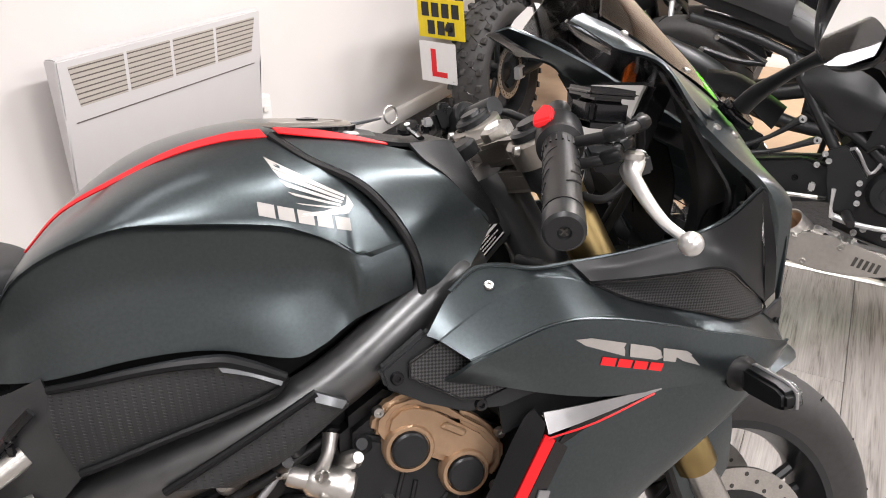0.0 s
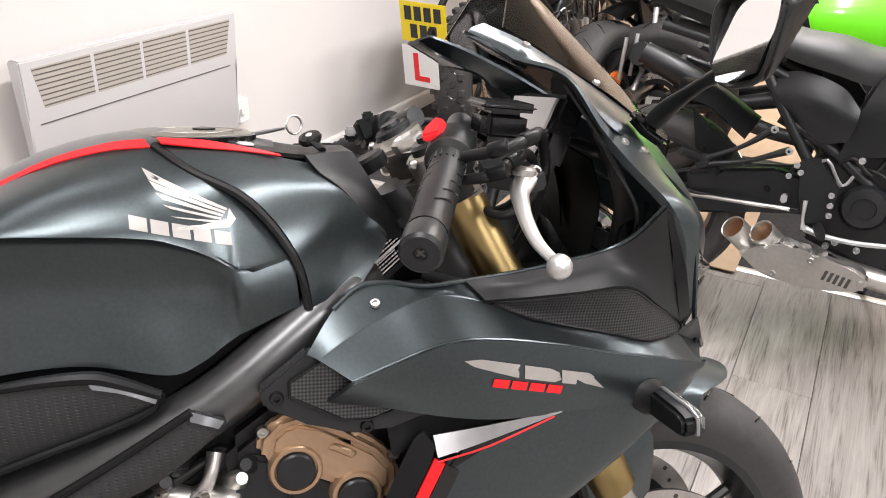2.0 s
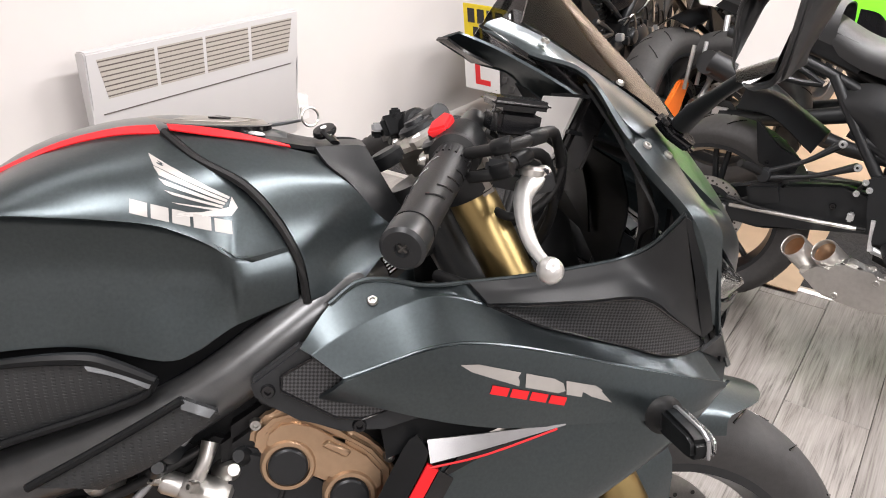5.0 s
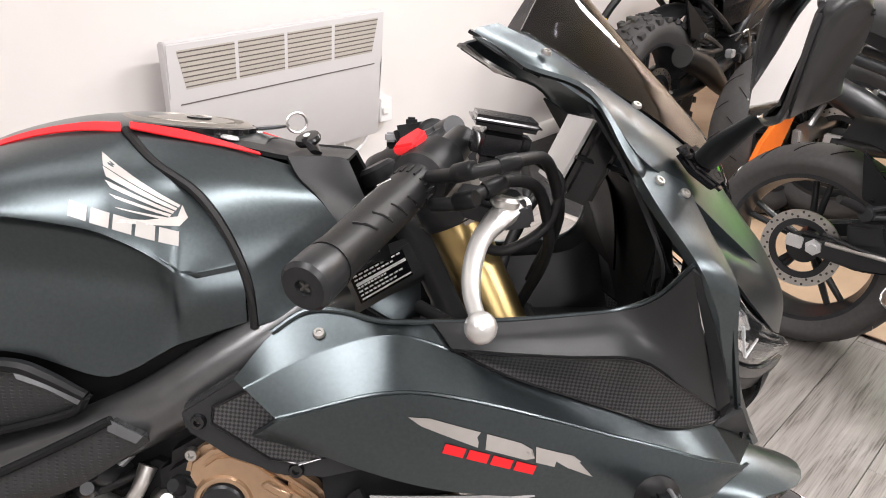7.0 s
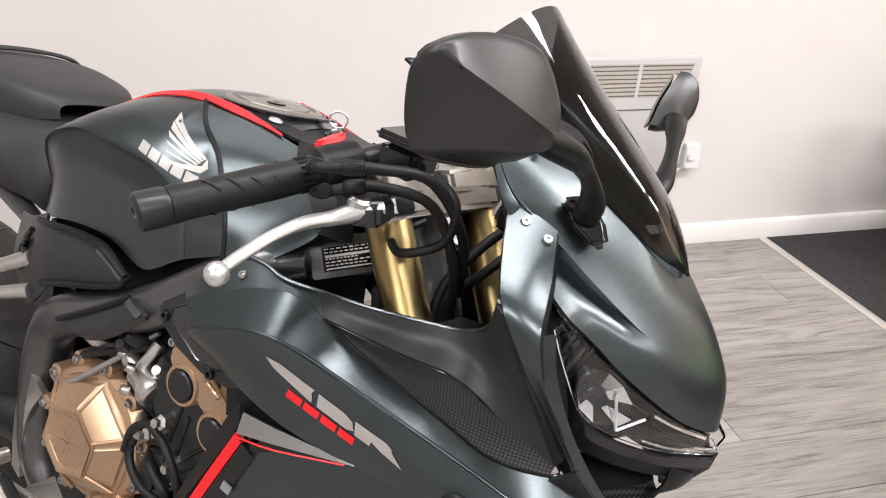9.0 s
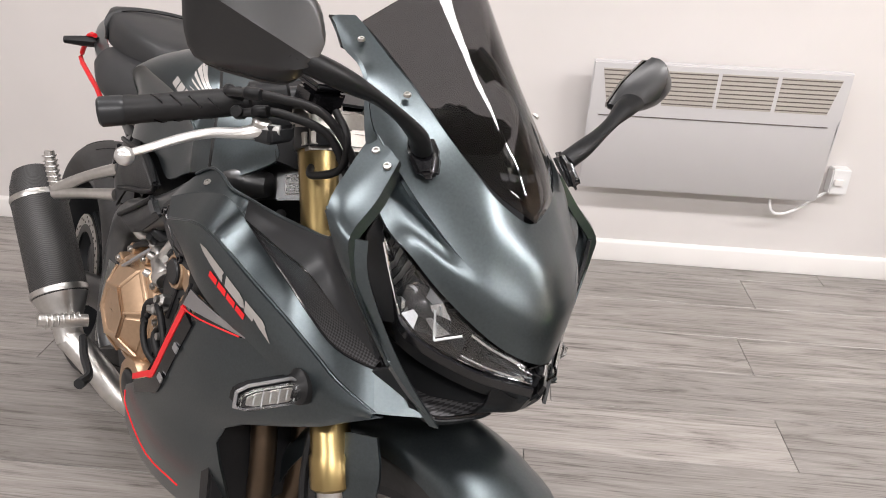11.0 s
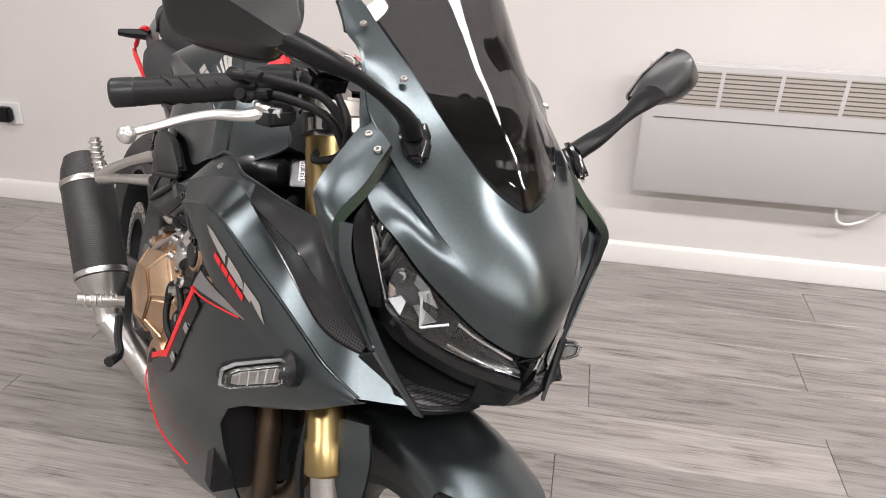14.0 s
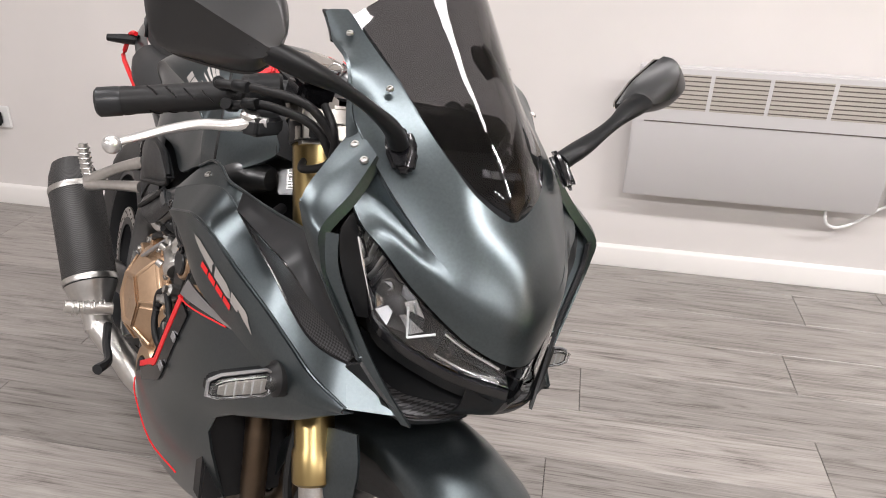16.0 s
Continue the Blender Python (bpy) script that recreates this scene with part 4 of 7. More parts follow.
        for o in ([(-0.16, 0.30), (0.0, 0.0), (0.33, 0.0), (0.28, 0.36), (0.06, 0.36), (0.02, 0.64), (0.27, 0.64), (0.24, 1.0), (-0.10, 0.62)],
                  [(0.37, 0.0), (0.60, 0.0), (0.66, 0.22), (0.60, 0.5), (0.64, 0.75), (0.56, 1.0), (0.29, 1.0)],
                  [(0.70, 0.0), (0.96, 0.0), (1.0, 0.25), (0.92, 0.58), (1.03, 1.05), (0.86, 0.85), (0.80, 0.60), (0.76, 1.0), (0.63, 1.0)]):
            decal("type_mark", sp, [m(u, v) for u, v in o], SILVER, sp, "silver block of a type mark")
        for i in range(4):
            u0, u1 = i / 4 + 0.01, (i + 1) / 4 - 0.025
            o = [(-0.228 + 0.080 * u - 0.003 * v, 0.7630 - 0.0285 * u - 0.0085 * v) for u, v in ((u0, 0), (u1, 0), (u1, 1), (u0, 1))]
            decal("type_mark", sp, o, RED, sp, "red block of a type mark")
    bolt(body, (-0.332, sg * -0.1845, 0.8470), (0, -sg * 0.6, 0.8), 0.0055, "screw", STEEL, 0.003)


def nose():
    R0 = [(-0.180, -0.108, 1.1015), (-0.140, -0.1025, 1.0835), (-0.100, -0.0945, 1.0605), (-0.062, -0.087, 1.0365), (-0.022, -0.080, 1.009), (0.006, -0.072, 0.989), (0.032, -0.059, 0.968), (0.054, -0.040, 0.946), (0.072, 0, 0.927)]
    R1 = [(-0.198, -0.121, 1.097), (-0.150, -0.123, 1.074), (-0.104, -0.121, 1.051), (-0.062, -0.120, 1.017), (-0.018, -0.110, 0.984), (0.018, -0.096, 0.955), (0.052, -0.077, 0.926), (0.083, -0.050, 0.904), (0.106, 0, 0.892)]
    R2 = [(-0.202, -0.126, 1.092), (-0.156, -0.130, 1.067), (-0.103, -0.134, 1.046), (-0.062, -0.139, 0.992), (-0.016, -0.132, 0.958), (0.030, -0.113, 0.919), (0.074, -0.088, 0.883), (0.107, -0.056, 0.858), (0.131, 0, 0.850)]
    RL = [*R2[:3], (-0.062, -0.139, 0.990), (-0.009, -0.119, 0.936), (0.031, -0.104, 0.908), *R2[6:]]
    R3 = [(-0.203, -0.1265, 1.090), (-0.158, -0.132, 1.0635), (-0.103, -0.137, 1.041), (-0.062, -0.146, 0.976), (0.004, -0.156, 0.911), (0.036, -0.130, 0.877), (0.070, -0.100, 0.842), (0.114, -0.050, 0.802), (0.140, 0, 0.788)]
    RM = [tuple(Vector(a) * 0.5 + Vector(b) * 0.5 + Vector((0.004, -0.002, 0.003)) * (0 if k < 5 else 1)) for k, (a, b) in enumerate(zip(RL, R3))]

    def across(rows):
        return [r + [(x, -y, z) for x, y, z in r[-2::-1]] for r in rows]
    cw = part("nose_cowl", sheet(across([R0, R1, R2, RM]), 5, 5, 0.004, trail=1), PAINT, bike, "matt dark grey nose cowl", 50)
    part("lower_cowl", sheet(across([[a if k > 5 else b for k, (a, b) in enumerate(zip(R1, R2))], RL, RM, R3]), 5, 5, 0.004, lead=1), PAINT, cw, "", 50)
    for sg in (1, -1):
        f = (lambda r: r) if sg == 1 else flip
        part("cowl_step", sheet(f([R2[3:7], RL[3:7]]), 5, 2, 0.003, False), PAINT, cw)
        part("ear_tip", sheet(f([[(-0.206, -0.127, 1.095), (-0.190, -0.127, 1.086), (-0.160, -0.133, 1.0645)], [(-0.204, -0.118, 1.096), (-0.185, -0.112, 1.082), (-0.150, -0.112, 1.062)], [(-0.196, -0.100, 1.094), (-0.176, -0.094, 1.078), (-0.140, -0.094, 1.058)]]), 4, 3, 0.003), GLOSS, cw, "black inner edge of the cowl")
        # pillar with two screws between cowl and side fairing
        le = [(-0.066, -0.134, 0.986), (-0.048, -0.170, 0.948), (-0.026, -0.203, 0.910)]
        ri = [(-0.016, -0.131, 0.966), (-0.001, -0.162, 0.926), (0.0105, -0.195, 0.892)]
        le += [(-0.006, -0.198, 0.872), (0.009, -0.179, 0.833), (0.034, -0.142, 0.772)]
        ri += [(0.0155, -0.192, 0.863), (0.0215, -0.1815, 0.835), (0.0475, -0.139, 0.760)]
        mi = [tuple(Vector(a) * 0.5 + Vector(b) * 0.5 + Vector((0.0014, -0.0018, 0.0018)) * (1 if k < 3 else 0.4)) for k, (a, b) in enumerate(zip(le, ri))]
        lo_ = [tuple(Vector(p) + Vector((-0.004, 0.007, -0.005))) for p in le]
        ro = [tuple(Vector(p) + Vector((0.001, 0.009, -0.009))) for p in ri]
        skin = [[tuple(Vector(a) * (1 - k) + Vector(b) * k) for a, b in zip(p, q)] for p, q, k in ((lo_, le, 0), (lo_, le, 0.9), (le, mi, 0.12), (le, mi, 1), (ri, mi, 0.10), (ro, ri, 0.9), (ro, ri, 0))]
        pl = part("fairing_pillar", sheet(f(skin), 4, 2, 0.004), PAINT, bike, "grey fairing pillar with two screws running down beside the headlight", 50)
        for p in ((-0.0428, -0.1433, 0.9688), (-0.0196, -0.1425, 0.9580)):
            bolt(pl, (p[0], sg * p[1], p[2]), (0.40, -sg * 0.58, 0.71), 0.0050, "screw", STEEL, 0.003)
        for p in ((-0.056, -0.1065, 1.031), (-0.140, -0.121, 1.076)):
            bolt(cw, (p[0], sg * p[1], p[2]), (0.3, -sg * 0.5, 0.9), 0.0046, "screw", STEEL, 0.003)
        # rim round the headlight
        q = [(x + 0.008, y * 0.93, z) for x, y, z in RIM[2:]]
        part("headlight_rim", sheet(f([RIM[2:], q]), 5, 2, 0.004, False), PAINT if sg == 1 else PLASTIC, bike)
        # recess behind the rim
        q2 = [(x - 0.012, y * 0.86, z) for x, y, z in RIM[1:]]
        lens_top = [(0.000, -0.142, 0.905), (0.004, -0.140, 0.885), (0.010, -0.138, 0.862), (0.022, -0.130, 0.835), (0.040, -0.112, 0.800), (0.070, -0.090, 0.770), (0.100, -0.066, 0.752), (0.135, -0.030, 0.742)]
        part("headlight_recess", sheet(f([q2[:5], lens_top[:5]]), 4, 2, 0.004, False), PLASTIC, bike)
        # headlight: reflector bowl, inner fins, clear lens
        hl = part("headlight", sheet(f([[(-0.012, -0.128, 0.900), (0.020, -0.090, 0.840), (0.080, -0.040, 0.795), (0.130, -0.010, 0.775)], [(-0.012, -0.118, 0.862), (0.020, -0.080, 0.805), (0.080, -0.036, 0.762), (0.125, -0.010, 0.752)]]), 5, 3, 0.005), SATIN, bike, "slanted clear headlight with chromed reflectors")
        up = [(0.005, -0.150, 0.902), (0.036, -0.127, 0.870), (0.064, -0.100, 0.840), (0.102, -0.064, 0.808), (0.140, -0.020, 0.785)]
        lo = [(0.004, -0.146, 0.886), (0.022, -0.134, 0.838), (0.046, -0.122, 0.800), (0.096, -0.064, 0.772), (0.142, -0.012, 0.766)]
        md = [tuple((Vector(a) + Vector(b)) / 2 + Vector((0.005, -0.004, 0))) for a, b in zip(up, lo)]
        ln = part("lens", sheet(f([up, md, lo]), 5, 4, 0.003), CLEAR, hl, "clear polycarbonate lens")
        ln.visible_shadow = False
        U, D = spline(up, 8), spline(lo, 8)

        def inlens(u, v, d):
            k = min(int(u * 32), 31)
            w_ = u * 32 - k
            p = (U[k] * (1 - w_) + U[k + 1] * w_) * (1 - v) + (D[k] * (1 - w_) + D[k + 1] * w_) * v
            return tuple(p + Vector((-0.62, 0.62, -0.20)) * d)
        # louvred top, faceted main bowl, bright fins, dark inner bowl with a chrome arc
        for k in range(7):
            u0 = 0.02 + 0.040 * k
            bm = slab(f([[inlens(u0, 0.08, 0.006), inlens(u0 + 0.030, 0.08, 0.012), inlens(u0 + 0.034, 0.92, 0.012), inlens(u0 + 0.004, 0.92, 0.006)]])[0], (-0.002, sg * 0.002, 0))
            part("reflector", bm, (GLOSS, STEEL)[k % 2], hl, "chromed reflector facet")
        ctr = (0.47, 0.50)
        ring = [(ctr[0] + 0.16 * math.cos(a), ctr[1] + 0.46 * math.sin(a), 0.006) for a in (2 * math.pi * k / 10 for k in range(10))]
        for k in range(10):
            a, c = ring[k], ring[(k + 1) % 10]
            mid_ = [(ctr[0] + (q[0] - ctr[0]) * 0.40, ctr[1] + (q[1] - ctr[1]) * 0.40, 0.014 + 0.008 * (k % 2)) for q in (c, a)]
            bm = slab(f([[inlens(*a), inlens(*c), inlens(*mid_[0]), inlens(*mid_[1])]])[0], (-0.0015, sg * 0.0015, 0))
            part("reflector", bm, (CHROME, GLOSS, GREYP, CHROME, GLOSS)[k % 5], hl)
        part("projector", lathe([(0.016, 0), (0.018, 0.004), (0.014, 0.010), (0.006, 0.013), (0, 0.013)], f([[inlens(0.47, 0.5, 0.030)]])[0][0], (0.62, -sg * 0.62, 0.2), 20), GLOSS, hl)
        for u0, v0, u1, v1 in ((0.52, 0.30, 0.60, 0.85), (0.60, 0.85, 0.67, 0.35)):
            q0, q1 = inlens(u0, v0, 0.004), inlens(u1, v1, 0.004)
            part("light_fin", tube(f([[q0, q1]])[0], 0.0015, 6, 2), BRIGHT, hl, "bright inner fin")
        part("inner_bowl", sheet(f([[inlens(u, 0.06, 0.008) for u in (0.70, 0.80, 0.90, 0.98)], [inlens(u, 0.5, 0.030) for u in (0.70, 0.80, 0.90, 0.98)], [inlens(u, 0.94, 0.008) for u in (0.70, 0.80, 0.90, 0.98)]]), 4, 4, 0.002), GLOSS, hl, "dark inner bowl")
        for v in (0.16, 0.84):
            part("light_fin", tube(f([[inlens(u, v, 0.006) for u in (0.70, 0.80, 0.90, 0.97)]])[0], 0.0016, 6, 3), CHROME, hl)
        part("side_louvre", sheet(f([[inlens(u, 0.97, 0.001) for u in (0.02, 0.15, 0.30, 0.42)], [inlens(u, 0.97, 0.018) for u in (0.02, 0.15, 0.30, 0.42)]]), 4, 2, 0.002, False), CHROME, hl)
        # chin under the lights
        c0 = [tuple(Vector(p) + Vector((0, 0.004, -0.004))) for p in lo[1:]]
        cx_ = [tuple(Vector(p) + Vector((-0.003, 0.003, -0.011))) for p in c0]
        c1 = [tuple(Vector(p) + Vector((-0.006, 0.005, -0.014))) for p in cx_]
        c1[3] = (0.128, -0.006, 0.738)
        part("lens_sill", sheet(f([c0, cx_]), 4, 2, 0.004, False), GLOSS, bike)
        part("chin_trim", sheet(f([cx_, c1]), 4, 2, 0.004, False), PLASTIC, bike, "black trim under the headlight")
        # deep intake with a carbon-pattern floor and a thin front lip
        d0 = [(-0.010, -0.108, 0.770), (0.016, -0.078, 0.748), (0.050, -0.042, 0.738), (0.086, -0.004, 0.732)]
        c2 = [(0.060, -0.112, 0.722), (0.078, -0.088, 0.705), (0.090, -0.056, 0.705), (0.100, -0.018, 0.712)]
        part("intake_roof", sheet(f([c1, [tuple(Vector(p) + Vector((0, 0, 0.006))) for p in d0]]), 4, 2, 0.003, False), PLASTIC, bike)
        e0 = [tuple(Vector(a) * 0.42 + Vector(b) * 0.58 + Vector((0, 0, -0.003))) for a, b in zip(d0, c2)]
        part("intake_floor", sheet(f([d0, e0]), 4, 2, 0.003, False), PLASTIC, bike)
        dc = part("chin_duct", sheet(f([e0, c2]), 4, 3, 0.004, False), CARBON, bike, "carbon-pattern intake floor below the headlight")
        part("duct_lip", tube(f([c2])[0], 0.0022, 6, 4), GLOSS, dc)
        c3 = [(0.062, -0.106, 0.710), (0.074, -0.085, 0.697), (0.084, -0.055, 0.697), (0.092, -0.02, 0.703)]
        part("chin_floor", sheet(f([c2, c3]), 4, 2, 0.004, False), PLASTIC, bike)
        part("chin_cap", sheet(f([[(0.112, -0.040, 0.752), (0.128, -0.020, 0.744), (0.1335, 0, 0.741)], [(0.108, -0.040, 0.728), (0.118, -0.020, 0.722), (0.122, 0, 0.720)], [(0.094, -0.040, 0.708), (0.102, -0.020, 0.711), (0.105, 0, 0.712)]]), 4, 3, 0.003), PLASTIC, bike, "black cap under the nose")
        # inner black panels
        i0 = [(-0.102, -0.130, 1.034), (-0.066, -0.138, 0.974), (-0.046, -0.150, 0.930), (-0.030, -0.152, 0.890)]
        i1 = [(-0.080, -0.112, 1.018), (-0.046, -0.116, 0.962), (-0.032, -0.116, 0.920), (-0.030, -0.110, 0.870)]
        i2 = [(-0.055, -0.090, 0.985), (-0.030, -0.086, 0.940), (-0.020, -0.080, 0.890), (-0.020, -0.075, 0.835)]
        part("inner_panel", sheet(f([i0, i1, i2]), 4, 3, 0.003), PLASTIC, bike, "matt black inner fairing panel")
        k0 = [(-0.072, -0.136, 0.985), (-0.054, -0.144, 0.945), (-0.040, -0.165, 0.900), (-0.040, -0.150, 0.860)]
        k1 = [(-0.050, -0.090, 0.975), (-0.020, -0.100, 0.925), (-0.014, -0.110, 0.880), (-0.014, -0.120, 0.830)]
        k2 = [(0.000, -0.020, 0.930), (0.010, -0.020, 0.880), (0.000, -0.020, 0.830), (-0.02, -0.020, 0.780)]
        part("inner_panel", sheet(f([k0, k1, k2]), 4, 1, 0.003, False), PLASTIC, bike)
        j0 = [(-0.250, -0.160, 0.838), (-0.150, -0.150, 0.836), (-0.060, -0.148, 0.845), (-0.028, -0.150, 0.880)]
        j1 = [(-0.250, -0.150, 0.78), (-0.150, -0.138, 0.775), (-0.060, -0.130, 0.775), (-0.020, -0.130, 0.80)]
        j2 = [(-0.24, -0.135, 0.70), (-0.15, -0.125, 0.69), (-0.06, -0.11, 0.69), (0.0, -0.10, 0.71)]
        part("inner_panel", sheet(f([j0, j1, j2]), 4, 3, 0.003), PLASTIC, bike)
    # smoked windscreen over the cowl
    L0 = [(-0.160, -0.111, 1.0965), (-0.120, -0.1055, 1.0735), (-0.062, -0.0905, 1.0375), (-0.020, -0.081, 1.0115), (0.022, -0.066, 0.980), (0.056, -0.040, 0.951), (0.078, 0, 0.930)]
    L1 = [(-0.135, -0.068, 1.140), (-0.102, -0.068, 1.107), (-0.0515, -0.064, 1.059), (-0.0092, -0.055, 1.0255), (0.032, -0.042, 0.992), (0.062, -0.025, 0.958), (0.079, 0, 0.931)]
    L2 = [(-0.117, -0.022, 1.168), (-0.087, -0.025, 1.132), (-0.040, -0.026, 1.081), (0.000, -0.023, 1.041), (0.040, -0.018, 0.998), (0.065, -0.010, 0.960), (0.0795, 0, 0.9315)]
    M = flip([L2, L1, L0])
    ws_ = part("windscreen", sheet([L0, L1, L2, *M], 5, 4, 0.003), SMOKE, bike, "smoked transparent windscreen", 60)
    ws_.visible_shadow = False
    for i in range(5):
        y0 = -0.027 + i * 0.0112
        q = [(0.0335 - abs(y) * 0.25, y, z) for y, z in ((y0, 0.9695), (y0 + 0.0092, 0.9695), (y0 + 0.0092, 0.9625), (y0, 0.9625))]
        q = [(x + (0.9695 - z) * 0.80 + 0.0045, y, z + 0.0035) for x, y, z in q]
        part("badge_block", slab(q, (0.0006, 0, 0.0005)), SCREENB, ws_, "faint grey block of a maker's badge")
    # black tongue under the screen and instruments
    part("cockpit_tray", sheet([[(-0.10, -0.075, 0.985), (-0.04, -0.06, 0.965), (0.03, -0.03, 0.925), (0.06, 0, 0.905)], [(-0.10, 0, 0.98), (-0.04, 0, 0.962), (0.03, 0, 0.925), (0.06, 0, 0.905)], [(-0.10, 0.075, 0.985), (-0.04, 0.06, 0.965), (0.03, 0.03, 0.925), (0.06, 0, 0.905)]], 4, 3, 0.004), PLASTIC, bike)
    ds = part("instrument_panel", slab([(-0.115, -0.068, 0.945), (-0.115, 0.068, 0.945), (-0.078, 0.075, 1.022), (-0.078, -0.075, 1.022)], (0.03, 0, -0.012), 0.006), GLOSS, bike, "rectangular black dash with a grey protective film")
    part("screen_film", slab([(-0.1145, -0.060, 0.952), (-0.1145, 0.060, 0.952), (-0.082, 0.066, 1.016), (-0.082, -0.066, 1.016)], (-0.003, 0, 0.0015)), GREYSCREEN, ds, "grey protective film")


def mirror(sg):
    f = (lambda r: r) if sg == 1 else flip
    base = part("mirror", slab(f([[(-0.027, -0.112, 0.990), (-0.007, -0.096, 0.996), (0.013, -0.096, 0.979), (0.025, -0.104, 0.956), (0.013, -0.118, 0.952), (-0.011, -0.120, 0.970)]])[0], (0.004, -sg * 0.014, 0.007), 0.006, 3), GLOSS, bike, "black mirror on a slim arm")
    bolt(base, (0.014, sg * -0.118, 0.969), (0.4, -sg * 0.6, 0.5), 0.0065, "bolt", GLOSS, 0.005)
    bolt(base, (-0.012, sg * -0.121, 0.990), (0.4, -sg * 0.6, 0.5), 0.0065, "bolt", GLOSS, 0.005)
    line = [(0.004, -0.122, 0.985), (0.012, -0.138, 1.000), (0.019, -0.172, 1.018), (0.023, -0.206, 1.032), (0.025, -0.238, 1.041), (0.020, -0.268, 1.049), (0.010, -0.300, 1.056)]
    if sg == -1:
        line = [(-0.004, -0.116, 0.988), (-0.003, -0.138, 1.006), (-0.010, -0.173, 1.028), (-0.018, -0.205, 1.047), (-0.027, -0.236, 1.064), (-0.036, -0.266, 1.076)]
    part("arm", tube(f([line])[0], [0.013, 0.012, 0.0085, 0.0085, 0.0125, 0.014, 0.012][:len(line)], 12, 5, 0.8), PLASTIC, base)
    # shell: front bulge and rim
    rim = [(-0.018, -0.262, 1.045), (-0.016, -0.259, 1.075), (-0.014, -0.270, 1.100), (-0.020, -0.325, 1.108), (-0.030, -0.368, 1.097), (-0.036, -0.372, 1.074), (-0.038, -0.355, 1.037), (-0.028, -0.315, 1.028), (-0.018, -0.280, 1.029)]
    if sg == -1:
        rim = [(-0.028, -0.262, 1.066), (-0.034, -0.278, 1.100), (-0.038, -0.308, 1.138), (-0.040, -0.322, 1.140), (-0.045, -0.362, 1.122), (-0.047, -0.374, 1.108), (-0.045, -0.360, 1.080), (-0.042, -0.340, 1.066), (-0.034, -0.300, 1.058), (-0.030, -0.270, 1.058)]
    if sg == 1:
        # faceted shell: the front folds along a ridge from the outer top to the arm
        fr = [(0.027, -0.280, 1.054), (0.021, -0.272, 1.078), (0.008, -0.288, 1.110), (-0.008, -0.3365, 1.113), (-0.012, -0.381, 1.100), (-0.028, -0.378, 1.079), (-0.032, -0.362, 1.039), (-0.006, -0.330, 1.040), (0.024, -0.298, 1.044)]
        P, Q = Vector((-0.003, -0.372, 1.090)), Vector((0.0275, -0.287, 1.056))
        rg = [P + (Q - P) * k + Vector((0.003, -0.002, 0)) * (k * (1 - k) * 4) for k in (1.0, 0.88, 0.72, 0.40, 0.06, 0.0, 0.12, 0.50, 0.93)]
        back = [tuple(Vector(a) * 0.55 + Vector(b) * 0.45 + (Vector(a) * 0.5 + Vector(b) * 0.5 - Vector((-0.008, -0.322, 1.070))) * 0.06) for a, b in zip(rim, fr)]

        def between(a, b, k):
            return [Vector(p) * (1 - k) + Vector(q) * k for p, q in zip(a, b)]
        rows = [[tuple(p) for p in r] + [tuple(r[0])] for r in (rim, back, between(fr, back, 0.16), between(fr, rg, 0.05), between(fr, rg, 0.17), between(fr, rg, 0.93), rg)]
        part("shell", sheet(f(rows), 4, 1, 0.003, False), SHELLM, base, "", 48)
        cen = Vector((-0.022, -0.315, 1.066))
        gn = BIKE_POSE.to_3x3().transposed() @ Vector((-0.47, 0.86, 0.20)).normalized()
        gl = []
        for p in rim:
            q = cen + (Vector(p) - cen) * 0.93
            gl.append((cen.x - 0.004 - (gn.y * (q.y - cen.y) + gn.z * (q.z - cen.z)) / gn.x, q.y, q.z))
        part("rim", tube(f([rim + rim[:1]])[0], 0.0026, 8, 4), SHELLM, base)
    else:
        rim = [(x + 0.28 * (z - 1.08) - 0.032, y, z) for x, y, z in rim]
        cen = Vector((-0.063, -0.300, 1.088))
        rows = [f([rim + rim[:1]])[0]]
        for k, b in ((0.985, 0.016), (0.80, 0.034), (0.40, 0.048), (0.02, 0.052)):
            rows.append(f([[tuple(cen + (Vector(p) - cen) * k + Vector((b * 0.75, 0, 0))) for p in rim + rim[:1]]])[0])
        part("shell", sheet(rows, 3, 3, 0.003), SHELLM, base, "", 24)
        gl = [tuple(cen + (Vector(p) - cen) * 0.95 + Vector((-0.007, 0, 0))) for p in rim]
    part("glass", slab(f([gl])[0], (0.003, 0, 0)), MIRROR, base, "flat mirror glass")


